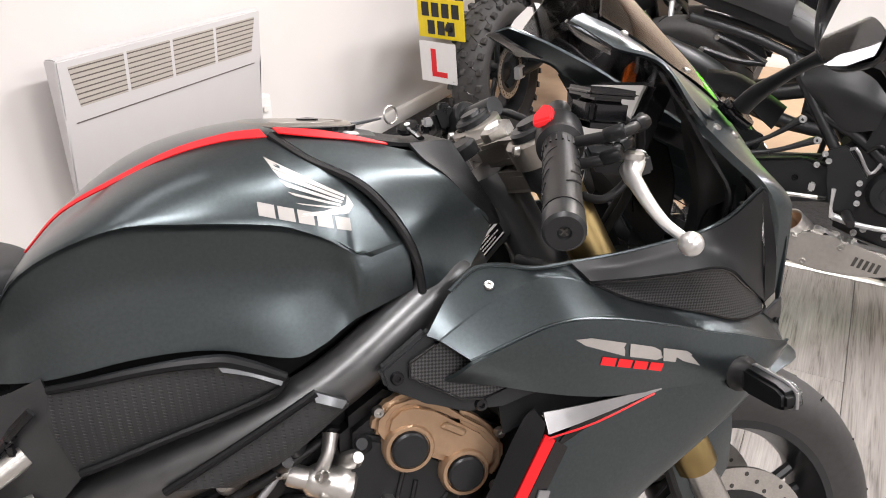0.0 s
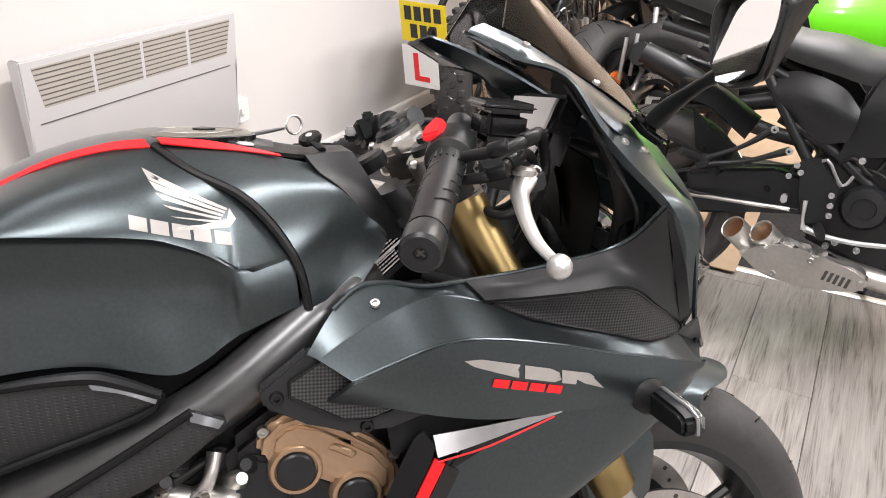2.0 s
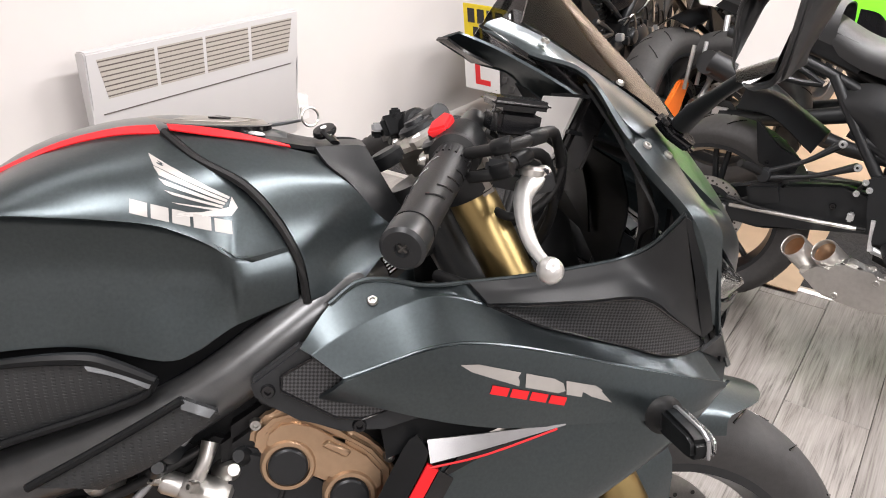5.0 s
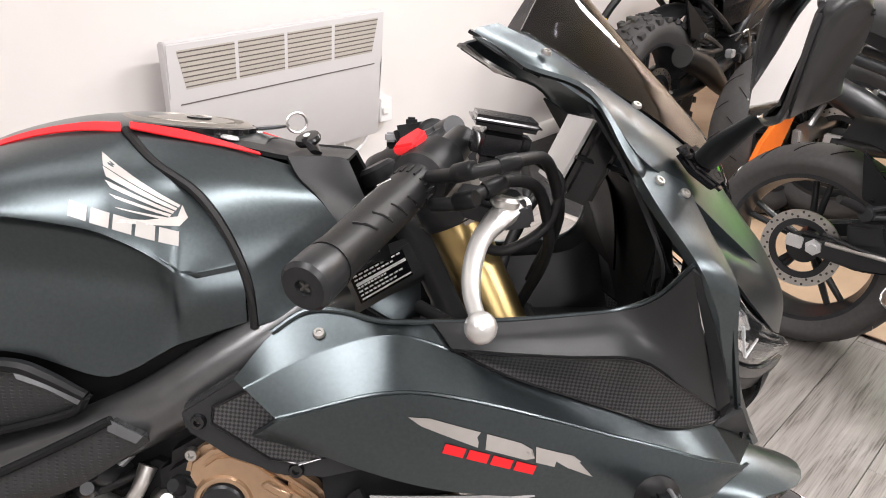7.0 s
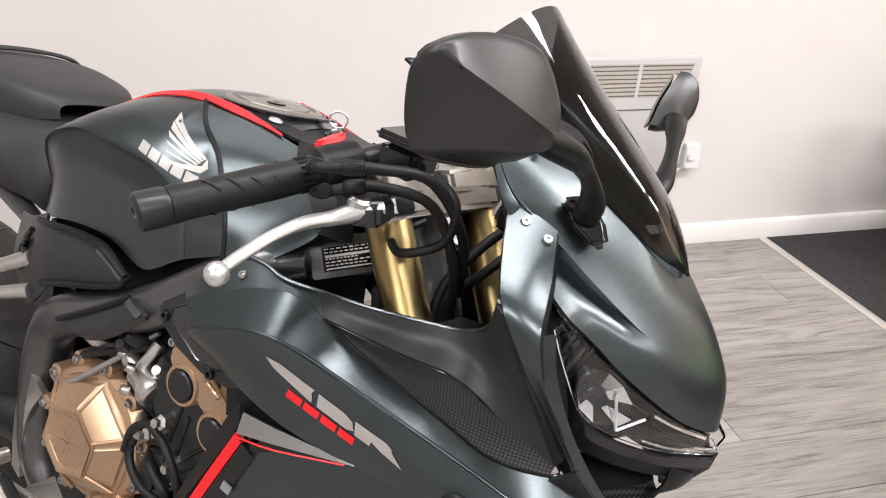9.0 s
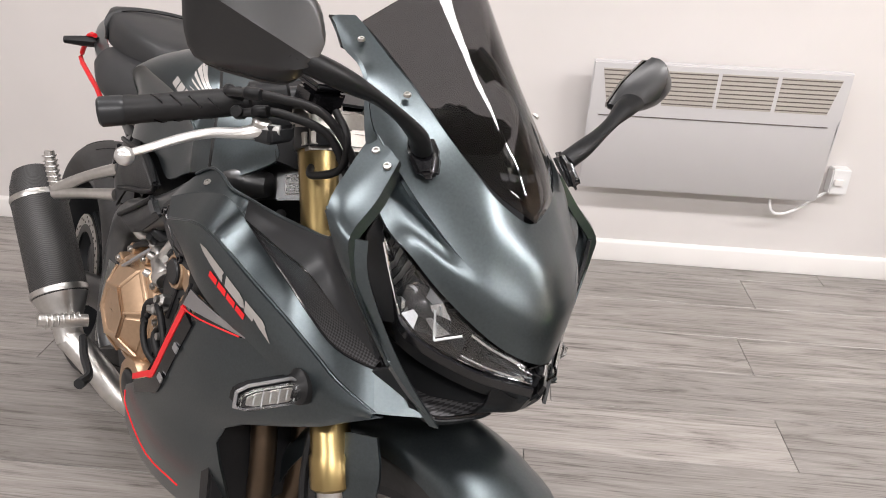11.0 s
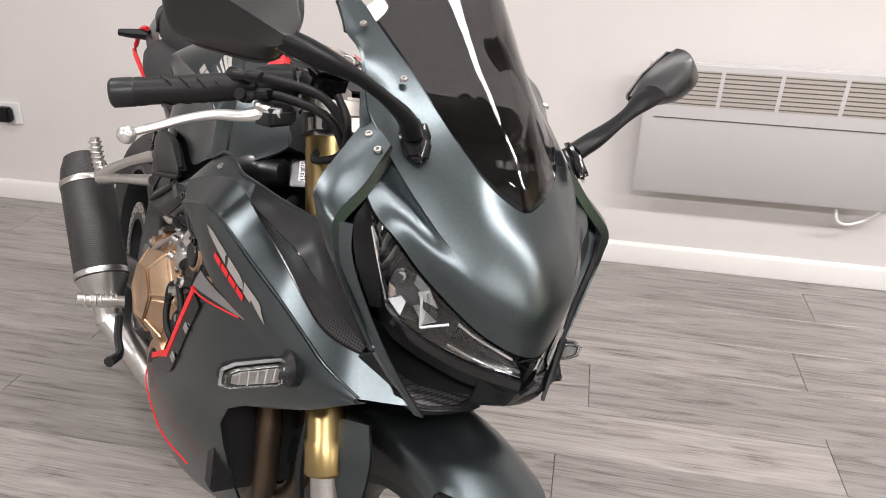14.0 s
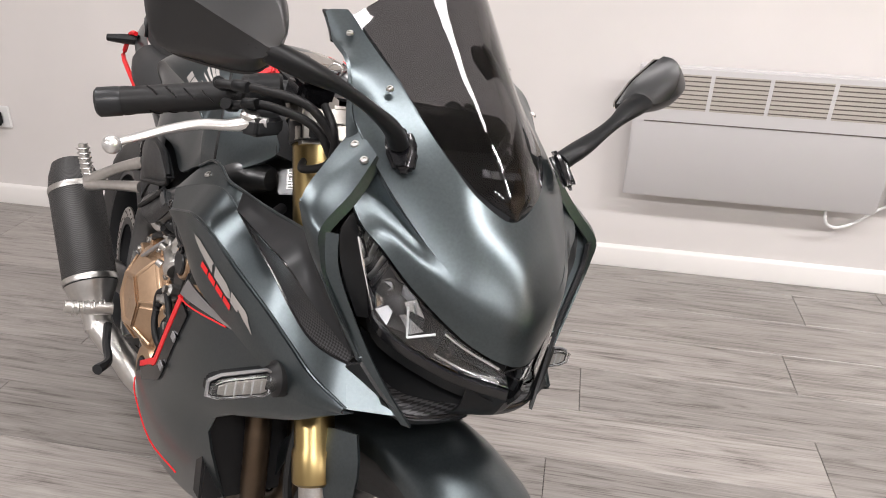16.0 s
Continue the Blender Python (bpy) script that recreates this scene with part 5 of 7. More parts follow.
def front_end():
    # gold fork legs, steel sliders, triple clamps
    ax = Vector((0.406, 0, -0.914)).normalized()
    fork = empty("fork")
    fork.parent = bike
    for sg in (1, -1):
        top = Vector((-0.235, sg * -0.100, 0.968))
        part("upper_tube", lathe([(0.024, 0), (0.0255, 0.004), (0.0255, 0.425), (0.0285, 0.430), (0.0285, 0.468), (0.024, 0.472)], top, ax, 32), GOLD, fork, "gold anodised upper fork tube")
        part("slider", lathe([(0.0205, 0.46), (0.0205, 0.65)], top, ax, 28), STEEL, fork, "polished steel slider")
        part("axle_foot", lathe([(0.026, 0.62), (0.030, 0.65), (0.030, 0.71), (0.022, 0.745)], top, ax, 20), SATIN, fork)
        part("fork_cap", lathe([(0.0245, 0), (0.0245, -0.006), (0.020, -0.012), (0.012, -0.012), (0.011, -0.016), (0, -0.016)], top, ax, 6 * 4), SATIN, fork)
    def yoke(z, dx, mat_, name):
        c = Vector((-0.215, 0, 0.968)) + ax * z
        o = []
        for u, v in ((-0.045, -0.03), (-0.055, 0.03), (-0.02, 0.128), (0.018, 0.132), (0.03, 0.09), (0.022, 0.0), (0.03, -0.09), (0.018, -0.132), (-0.02, -0.128)):
            o.append(c + Vector((0.9, 0, 0.43)) * (u + dx) + Vector((0, v, 0)))
        part(name, slab(o, ax * 0.028, 0.006), mat_, bike, "cast fork clamp")
    yoke(0.012, -0.012, TITAN, "top_clamp")
    yoke(0.20, -0.010, SATIN, "lower_clamp")
    part("stem_nut", lathe([(0.020, 0), (0.020, 0.012), (0.014, 0.016), (0.010, 0.010), (0, 0.010)], (-0.243, 0, 0.972), (-0.43, 0, 0.9), 6), STEEL, bike)
    part("ignition_lock", lathe([(0.020, 0), (0.020, 0.014), (0.016, 0.018), (0, 0.018)], (-0.288, 0.0, 0.952), (-0.43, 0, 0.9), 24), PLASTIC, bike, "black ignition lock")
    ring = [(-0.374 + 0.009 * math.cos(a), -0.003 + 0.007 * math.cos(a), 1.011 + 0.010 * math.sin(a)) for a in (2 * math.pi * k / 12 for k in range(13))]
    kr = part("key_ring", tube(ring, 0.0013, 6, 3), STEEL, bike, "steel key ring with a black key")
    part("key_bow", lathe([(0.004, -0.004), (0.012, -0.0035), (0.0135, 0), (0.012, 0.0035), (0.004, 0.004)], (-0.360, -0.024, 0.996), (-0.25, -0.35, 0.9), 20), GLOSS, kr)
    part("key_blade_cover", tube([(-0.358, -0.028, 0.994), (-0.350, -0.040, 0.984)], [0.010, 0.007], 10, 2, 0.4), GLOSS, kr)
    part("key_emblem", lathe([(0.0035, 0), (0.0035, 0.0008)], (-0.361, -0.0255, 1.000), (-0.25, -0.35, 0.9), 12), WHITETXT, kr)
    part("key_tag", tube([(-0.384, 0.004, 1.008), (-0.400, 0.010, 1.006), (-0.420, 0.016, 1.004), (-0.445, 0.022, 1.002)], [0.003, 0.0045, 0.005, 0.0035], 8, 4, 0.5), GREYP, kr)
    # cast top clamp arms round the forks, with pinch bolts
    for sg in (1, -1):
        arm = [(-0.285, sg * -0.020, 0.962), (-0.262, sg * -0.060, 0.975), (-0.262, sg * -0.092, 0.978), (-0.240, sg * -0.134, 0.974), (-0.212, sg * -0.130, 0.980), (-0.202, sg * -0.098, 0.984), (-0.210, sg * -0.060, 0.984), (-0.218, sg * -0.018, 0.978)]
        tc_ = part("top_clamp_arm", slab(arm, (0.012, 0, -0.026), 0.005), TITAN, bike, "titanium-coloured cast fork clamp")
        part("fork_collar", lathe([(0.034, -0.022), (0.034, 0.004), (0.030, 0.007), (0.025, 0.007), (0.025, -0.02)], (-0.238, sg * -0.100, 0.976), (-0.43, 0, 0.90), 32, False), TITAN, tc_)
        part("fork_top_cap", lathe([(0.0245, 0), (0.0245, 0.012), (0.021, 0.015), (0.014, 0.015), (0.013, 0.020), (0, 0.020)], (-0.238, sg * -0.100, 0.978), (-0.43, 0, 0.90), 28), SATIN, tc_)
        bolt(tc_, (-0.266, sg * -0.118, 0.966), (-1, 0, 0.2), 0.006, "bolt", STEEL, 0.006)
        part("bar_clamp", lathe([(0.030, -0.018), (0.032, -0.014), (0.032, 0.014), (0.030, 0.018), (0.026, 0.018), (0.026, -0.018), (0.030, -0.018)], (-0.222, sg * -0.100, 0.945), (-0.43, 0, 0.90), 28, False), SATIN, bike)
    for sg in (1, -1):
        f = (lambda r: r) if sg == 1 else flip
        g0, g1 = Vector((-0.244, sg * -0.175, 0.978)), Vector((-0.318, sg * -0.338, 0.928))
        d = (g1 - g0).normalized()
        L = (g1 - g0).length
        part("clip_on_bar", lathe([(0.014, -0.085), (0.014, 0.01)], g0, d, 20), SATIN, bike)
        gr = part("grip", lathe([(0.0235, 0.006), (0.0235, 0.012), (0.0175, 0.016), (0.0165, 0.03), (0.0175, 0.06), (0.0165, L - 0.045), (0.0175, L - 0.035), (0.0175, L - 0.03), (0.012, L - 0.03)], g0, d, 28), RUBBER, bike, "black ribbed rubber handlebar grip")
        s = d.orthogonal().normalized()
        u = d.cross(s)
        for k in range(18):
            a = 2 * math.pi * k / 18
            p = g0 + d * 0.022 + (s * math.cos(a) + u * math.sin(a)) * 0.0170
            part("rib", tube([p, p + d * 0.012], 0.0012, 5, 1), RUBBER, gr)
        for k in range(4):
            for j in range(3):
                a = 2 * math.pi * (j / 3 + k * 0.04)
                p = [g0 + d * (0.05 + 0.021 * k + 0.012 * t) + (s * math.cos(a + 0.9 * t) + u * math.sin(a + 0.9 * t)) * 0.0172 for t in (0, 0.5, 1)]
                part("groove", tube(p, 0.0011, 5, 3), GLOSS, gr)
        we = part("bar_end", lathe([(0.0165, L - 0.030), (0.0178, L - 0.026), (0.0178, L - 0.003), (0.0150, L), (0.006, L), (0.005, L - 0.003), (0, L - 0.003)], g0, d, 28), SATIN, bike, "black bar-end weight")
        e_ = g0 + d * (L - 0.0025)
        for v_ in (s, u):
            part("screw_slot", tube([e_ - v_ * 0.0042, e_ + v_ * 0.0042], 0.0011, 5, 1), DARKSLOT, we)
        # switch housing
        n = Vector((0.5, 0, 0.87))
        part("switch_housing", lathe([(0.020, -0.034), (0.0235, -0.030), (0.0245, -0.004), (0.0235, 0.006), (0.018, 0.008)], g0, d, 20), PLASTIC, bike, "black switch housing")
        if sg == 1:
            c = g0 - d * 0.010 + Vector((-0.010, 0, 0.014))
            part("kill_switch", slab([(-0.268, -0.172, 0.992), (-0.250, -0.178, 0.996), (-0.240, -0.160, 1.006), (-0.246, -0.150, 1.008), (-0.262, -0.160, 0.999)], (-0.003, 0, 0.008), 0.0022), RED, bike, "red engine stop switch")
        else:
            for k in range(3):
                c = g0 - d * (0.02 - 0.006 * k) + Vector((-0.020, 0, 0.014 - 0.014 * k))
                part("switch_button", block(tuple(c - Vector((0.008, 0.007, 0.005))), tuple(c + Vector((0.004, 0.007, 0.005))), 0.002), GREYP if k == 1 else PLASTIC, bike)
            hp_ = part("switch_pod", slab([(-0.275, 0.150, 0.968), (-0.275, 0.200, 0.955), (-0.232, 0.205, 0.962), (-0.232, 0.155, 0.975)], (-0.010, 0, 0.032), 0.006), PLASTIC, bike, "black switch pod on the left handlebar")
            for p, m_ in (((-0.288, 0.165, 0.985), GREYP), ((-0.287, 0.187, 0.975), PLASTIC), ((-0.262, 0.172, 1.003), PLASTIC), ((-0.252, 0.190, 0.996), GREYP)):
                part("switch_button", block((p[0] - 0.006, p[1] - 0.008, p[2] - 0.006), (p[0] + 0.008, p[1] + 0.008, p[2] + 0.006), 0.0025), m_, hp_)
        # lever
        lv = [(-0.165, -0.188, 0.957), (-0.182, -0.205, 0.951), (-0.194, -0.224, 0.944), (-0.204, -0.253, 0.939), (-0.211, -0.284, 0.928), (-0.213, -0.312, 0.916), (-0.210, -0.338, 0.907)]
        lev = part("brake_lever" if sg == 1 else "clutch_lever", tube(f([lv])[0], [0.009, 0.0125, 0.0095, 0.0078, 0.0068, 0.0062, 0.0055], 12, 6, 0.75), LEVER, bike, "polished aluminium lever with a ball end")
        bmb = bmesh.new()
        bmesh.ops.create_uvsphere(bmb, u_segments=20, v_segments=12, radius=0.0105, matrix=Matrix.Translation((-0.209, sg * -0.343, 0.904)))
        part("ball_end", bmb, LEVER, lev)
        part("lever_perch", slab(f([[(-0.215, -0.165, 0.972), (-0.165, -0.170, 0.966), (-0.160, -0.205, 0.960), (-0.185, -0.215, 0.958), (-0.222, -0.190, 0.966)]])[0], (0.004, 0, -0.020), 0.004), SATIN, bike)
        part("adjuster", lathe([(0.011, 0), (0.012, 0.002), (0.012, 0.006), (0.009, 0.009), (0, 0.008)], (-0.182, sg * -0.204, 0.956), (0.2, 0, 1), 16), ALU, lev)
    # front brake reservoir with cap and hose
    rs = part("brake_reservoir", slab([(-0.208, -0.112, 0.990), (-0.160, -0.112, 0.982), (-0.160, -0.160, 0.978), (-0.208, -0.160, 0.986)], (0.008, 0, 0.034), 0.009, 3), GLOSS, bike, "black brake fluid reservoir")
    cp = part("reservoir_cap", slab([(-0.206, -0.108, 1.022), (-0.148, -0.108, 1.0125), (-0.148, -0.164, 1.0085), (-0.206, -0.164, 1.018)], (0.002, 0, 0.009), 0.004, 3), GLOSS, rs)
    for i in range(6):
        x = -0.196 + i * 0.0075
        z = 1.0285 - 0.164 * (x + 0.196)
        part("print_bar", slab([(x, -0.150, z - 0.0030), (x + 0.0012, -0.150, z - 0.0032), (x + 0.0012, -0.124, z - 0.0011), (x, -0.124, z - 0.0009)], (0, 0, 0.0006)), GREYP, cp)
    hoses = [([(-0.240, -0.205, 0.980), (-0.212, -0.236, 0.987), (-0.188, -0.225, 0.991), (-0.168, -0.198, 0.993), (-0.140, -0.150, 0.985), (-0.122, -0.105, 0.93), (-0.14, -0.06, 0.86)], 0.0055),
             ([(-0.238, -0.200, 0.958), (-0.217, -0.217, 0.962), (-0.196, -0.206, 0.970), (-0.178, -0.180, 0.974), (-0.145, -0.135, 0.960), (-0.130, -0.10, 0.90), (-0.15, -0.05, 0.83)], 0.0055),
             ([(-0.150, -0.130, 0.990), (-0.125, -0.125, 0.965), (-0.135, -0.118, 0.925), (-0.175, -0.13, 0.905), (-0.20, -0.11, 0.915), (-0.19, -0.07, 0.93)], 0.005),
             ([(-0.12, 0.02, 0.94), (-0.15, -0.01, 0.90), (-0.17, -0.045, 0.85), (-0.16, -0.06, 0.78), (-0.10, -0.07, 0.68)], 0.006),
             ([(-0.205, 0.175, 0.985), (-0.165, 0.175, 0.985), (-0.125, 0.12, 0.95), (-0.14, 0.05, 0.89), (-0.20, 0.02, 0.82)], 0.006),
             ([(-0.25, -0.05, 0.83), (-0.20, -0.11, 0.82), (-0.14, -0.12, 0.80), (-0.08, -0.11, 0.76)], 0.007),
             ([(-0.30, -0.085, 0.815), (-0.24, -0.125, 0.818), (-0.19, -0.13, 0.812), (-0.15, -0.11, 0.79)], 0.008)]
    for p, r in hoses:
        part("hose", tube(p, r, 10, 6), RUBBER, bike, "black rubber hose")
    for p, w_ in (((-0.222, -0.226, 0.985), (0.6, -0.5, 0.2)), ((-0.190, -0.226, 0.991), (0.7, 0.4, 0.1)), ((-0.220, -0.214, 0.962), (0.6, -0.5, 0.2)), ((-0.198, -0.208, 0.970), (0.7, 0.4, 0.2))):
        part("hose_clip", lathe([(0.0062, 0), (0.0074, 0.002), (0.0074, 0.018), (0.0062, 0.020)], p, w_, 14), PLASTIC, bike)
    # horn and regulator deep in the fairing
    hn = part("horn", lathe([(0.034, 0), (0.036, 0.006), (0.030, 0.014), (0.012, 0.016), (0.010, 0.022), (0, 0.022)], (-0.075, -0.105, 0.800), (0.2, -0.9, 0.35), 24), PLASTIC, bike, "black horn with a copper centre")
    part("horn_core", lathe([(0.011, 0.018), (0.011, 0.026), (0, 0.026)], (-0.075, -0.105, 0.800), (0.2, -0.9, 0.35), 16), COPPER, hn)
    for i in range(5):
        part("connector", block((-0.135 + 0.022 * i, -0.09, 0.79 + 0.012 * (i % 3)), (-0.118 + 0.022 * i, -0.06, 0.815 + 0.012 * (i % 2)), 0.003), (GLOSS, PLASTIC, SATIN)[i % 3], bike)
    part("head_cover", block((-0.26, -0.085, 0.70), (-0.02, 0.085, 0.79), 0.01), PLASTIC, bike, "black airbox and wiring behind the fairing")


def wheel(parent, c, R, width, rim, disc=0.0, spokes=5, side=-1, name="front_wheel"):
    wl = empty(name)
    wl.parent = parent
    cx, cy, cz = c
    prof = []
    for k in range(17):
        a = radians(-100 + 200 * k / 16)
        prof.append((rim + (R - rim) * (0.32 + 0.68 * math.cos(a * 0.9)) if abs(a) < 1.75 else rim, math.sin(a) * width / 2))
    prof = [(rim - 0.004, prof[0][1] * 0.8)] + prof + [(rim - 0.004, prof[-1][1] * 0.8)]
    ty = part("tyre", lathe(prof, c, (0, 1, 0), 72, False), TYRE, wl, "black road tyre")
    for k in range(36):
        a = 2 * math.pi * k / 36
        sgn = 1 if k % 2 else -1
        pts = []
        for t in (0.1, 0.35, 0.6, 0.85):
            b = sgn * t * 1.0
            rr = rim + (R - rim) * (0.32 + 0.68 * math.cos(b * 0.9)) + 0.0002
            pts.append((cx + math.cos(a + 0.18 * t) * rr, cy + math.sin(b) * width / 2, cz + math.sin(a + 0.18 * t) * rr))
        part("sipe", tube(pts, 0.0017, 5, 3), GLOSS, ty)
    w2 = width * 0.40
    part("rim", lathe([(rim + 0.004, -w2), (rim + 0.006, -w2 + 0.005), (rim - 0.012, -w2 + 0.014), (rim - 0.022, -w2 * 0.3), (rim - 0.022, w2 * 0.3), (rim - 0.012, w2 - 0.014), (rim + 0.006, w2 - 0.005), (rim + 0.004, w2), (rim - 0.014, w2), (rim - 0.03, 0.01), (rim - 0.03, -0.01), (rim - 0.014, -w2), (rim + 0.004, -w2)], c, (0, 1, 0), 64, False), SATIN, wl, "satin black cast wheel rim")
    part("hub", lathe([(0.03, -0.05), (0.045, -0.045), (0.04, -0.01), (0.04, 0.01), (0.045, 0.045), (0.03, 0.05)], c, (0, 1, 0), 24), SATIN, wl)
    for k in range(spokes):
        for e in (-0.11, 0.11):
            a = 2 * math.pi * k / spokes + 0.35
            p = [(cx + math.cos(a + e * 0.4) * 0.038, cy, cz + math.sin(a + e * 0.4) * 0.038), (cx + math.cos(a + e) * (rim - 0.025), cy, cz + math.sin(a + e) * (rim - 0.025))]
            part("spoke", tube(p, [0.011, 0.0085], 8, 3), SATIN, wl)
    if disc:
        for sd in ((-1, 1) if side == 0 else (side,)):
            y = cy + sd * 0.062
            d = part("brake_disc", lathe([(disc * 0.76, -0.0025), (disc, -0.0025), (disc, 0.0025), (disc * 0.76, 0.0025), (disc * 0.76, -0.0025)], (cx, y, cz), (0, 1, 0), 60, False), STEEL, wl, "drilled steel brake disc")
            for k in range(40):
                a = 2 * math.pi * k / 40
                rr = disc * (0.82 + 0.12 * (k % 3) / 2)
                part("drill_hole", lathe([(0.0035, -0.0032), (0.0035, 0.0032)], (cx + math.cos(a) * rr, y, cz + math.sin(a) * rr), (0, 1, 0), 8), DARKSLOT, d)
            part("disc_carrier", lathe([(disc * 0.78, -0.003), (disc * 0.78, 0.003), (disc * 0.62, 0.003), (disc * 0.62, -0.003), (disc * 0.78, -0.003)], (cx, y * 1.0, cz), (0, 1, 0), 40, False), SATIN, wl)
    return wl


def front_wheel_parts():
    C = (0.040, 0.032, 0.316)
    wheel(bike, C, 0.298, 0.120, 0.222, 0.155, 5, 0, "front_wheel")
    for sg in (1, -1):
        part("brake_caliper", slab([(-0.025, C[1] + sg * -0.085, 0.455), (0.010, C[1] + sg * -0.085, 0.480), (-0.045, C[1] + sg * -0.085, 0.385), (-0.080, C[1] + sg * -0.085, 0.365), (-0.095, C[1] + sg * -0.085, 0.405)], (0, sg * 0.05, 0), 0.008), SATIN, bike, "black radial brake caliper")
    rows = []
    for y, rr in ((-0.072, 0.280), (-0.070, 0.306), (-0.045, 0.326), (0, 0.337), (0.045, 0.326), (0.070, 0.306), (0.072, 0.280)):
        a0, a1 = (64, 178) if abs(y) < 0.03 else (67, 176) if abs(y) < 0.05 else (76, 165)
        rows.append([(C[0] + rr * math.cos(radians(a0 + (a1 - a0) * k / 7)), C[1] * 0.5 + y, C[2] + rr * math.sin(radians(a0 + (a1 - a0) * k / 7))) for k in range(8)])
    mg = part("front_mudguard", sheet(rows, 4, 3, 0.003), PAINT, bike, "matt dark grey front mudguard", 50)
    for sg in (1, -1):
        r = [[(-0.090, sg * -0.098, 0.575), (-0.055, sg * -0.096, 0.610), (-0.005, sg * -0.082, 0.628)], [(-0.080, sg * -0.106, 0.530), (-0.030, sg * -0.102, 0.555), (0.020, sg * -0.086, 0.585)], [(-0.055, sg * -0.096, 0.470), (-0.015, sg * -0.094, 0.49), (0.015, sg * -0.084, 0.51)]]
        part("mudguard_stay", sheet(r, 4, 3, 0.004), PAINT, mg)
    part("brake_hose", tube([(-0.13, -0.06, 0.72), (-0.105, -0.10, 0.62), (-0.085, -0.115, 0.52), (-0.05, -0.11, 0.44)], 0.006, 8, 6), RUBBER, bike)


def indicator(sg):
    b = part("indicator", lathe([(0.021, 0), (0.021, 0.010), (0.016, 0.014), (0.013, 0.026)], (-0.040, sg * -0.176, 0.694), (0, -sg, 0.03), 20), RUBBER, bike, "clear-lensed indicator on a black stalk")
    q = [(0.010, -0.075), (0.016, -0.062), (0.018, -0.01), (0.008, 0.004), (-0.008, 0.004), (-0.018, -0.01), (-0.016, -0.062), (-0.010, -0.075)]
    pts = [(-0.050, sg * (-0.190 + u), 0.694 + v * 0.85) for v, u in q]
    part("body", slab(pts, (0.020, 0, 0), 0.004), PLASTIC, b)
    pts = [(-0.0295, sg * (-0.190 + u * 0.97 - 0.002), 0.694 + v * 0.80) for v, u in q]
    ln = part("lens", slab(pts, (0.005, 0, 0), 0.002), CLEAR, b, "clear ribbed indicator lens")
    ln.visible_shadow = False
    pts = [(-0.0300, sg * (-0.190 + u * 0.80 - 0.006), 0.694 + v * 0.5) for v, u in q]
    part("reflector", slab(pts, (0.002, 0, 0), 0.0008), STEEL, b)
    for k in range(6):
        u = -0.058 + 0.010 * k
        hgt = 0.009 if k % 2 else 0.006
        part("lens_rib", block((-0.0285, min(sg * (-0.190 + u), sg * (-0.190 + u + 0.0016)), 0.694 - hgt), (-0.0270, max(sg * (-0.190 + u), sg * (-0.190 + u + 0.0016)), 0.694 + hgt)), BRIGHT, b)
    part("lens_rim", tube([(-0.034, sg * (-0.190 + u * 1.0), 0.694 + v * 0.86) for v, u in q + q[:1]], 0.0022, 6, 1), GREYP, b)


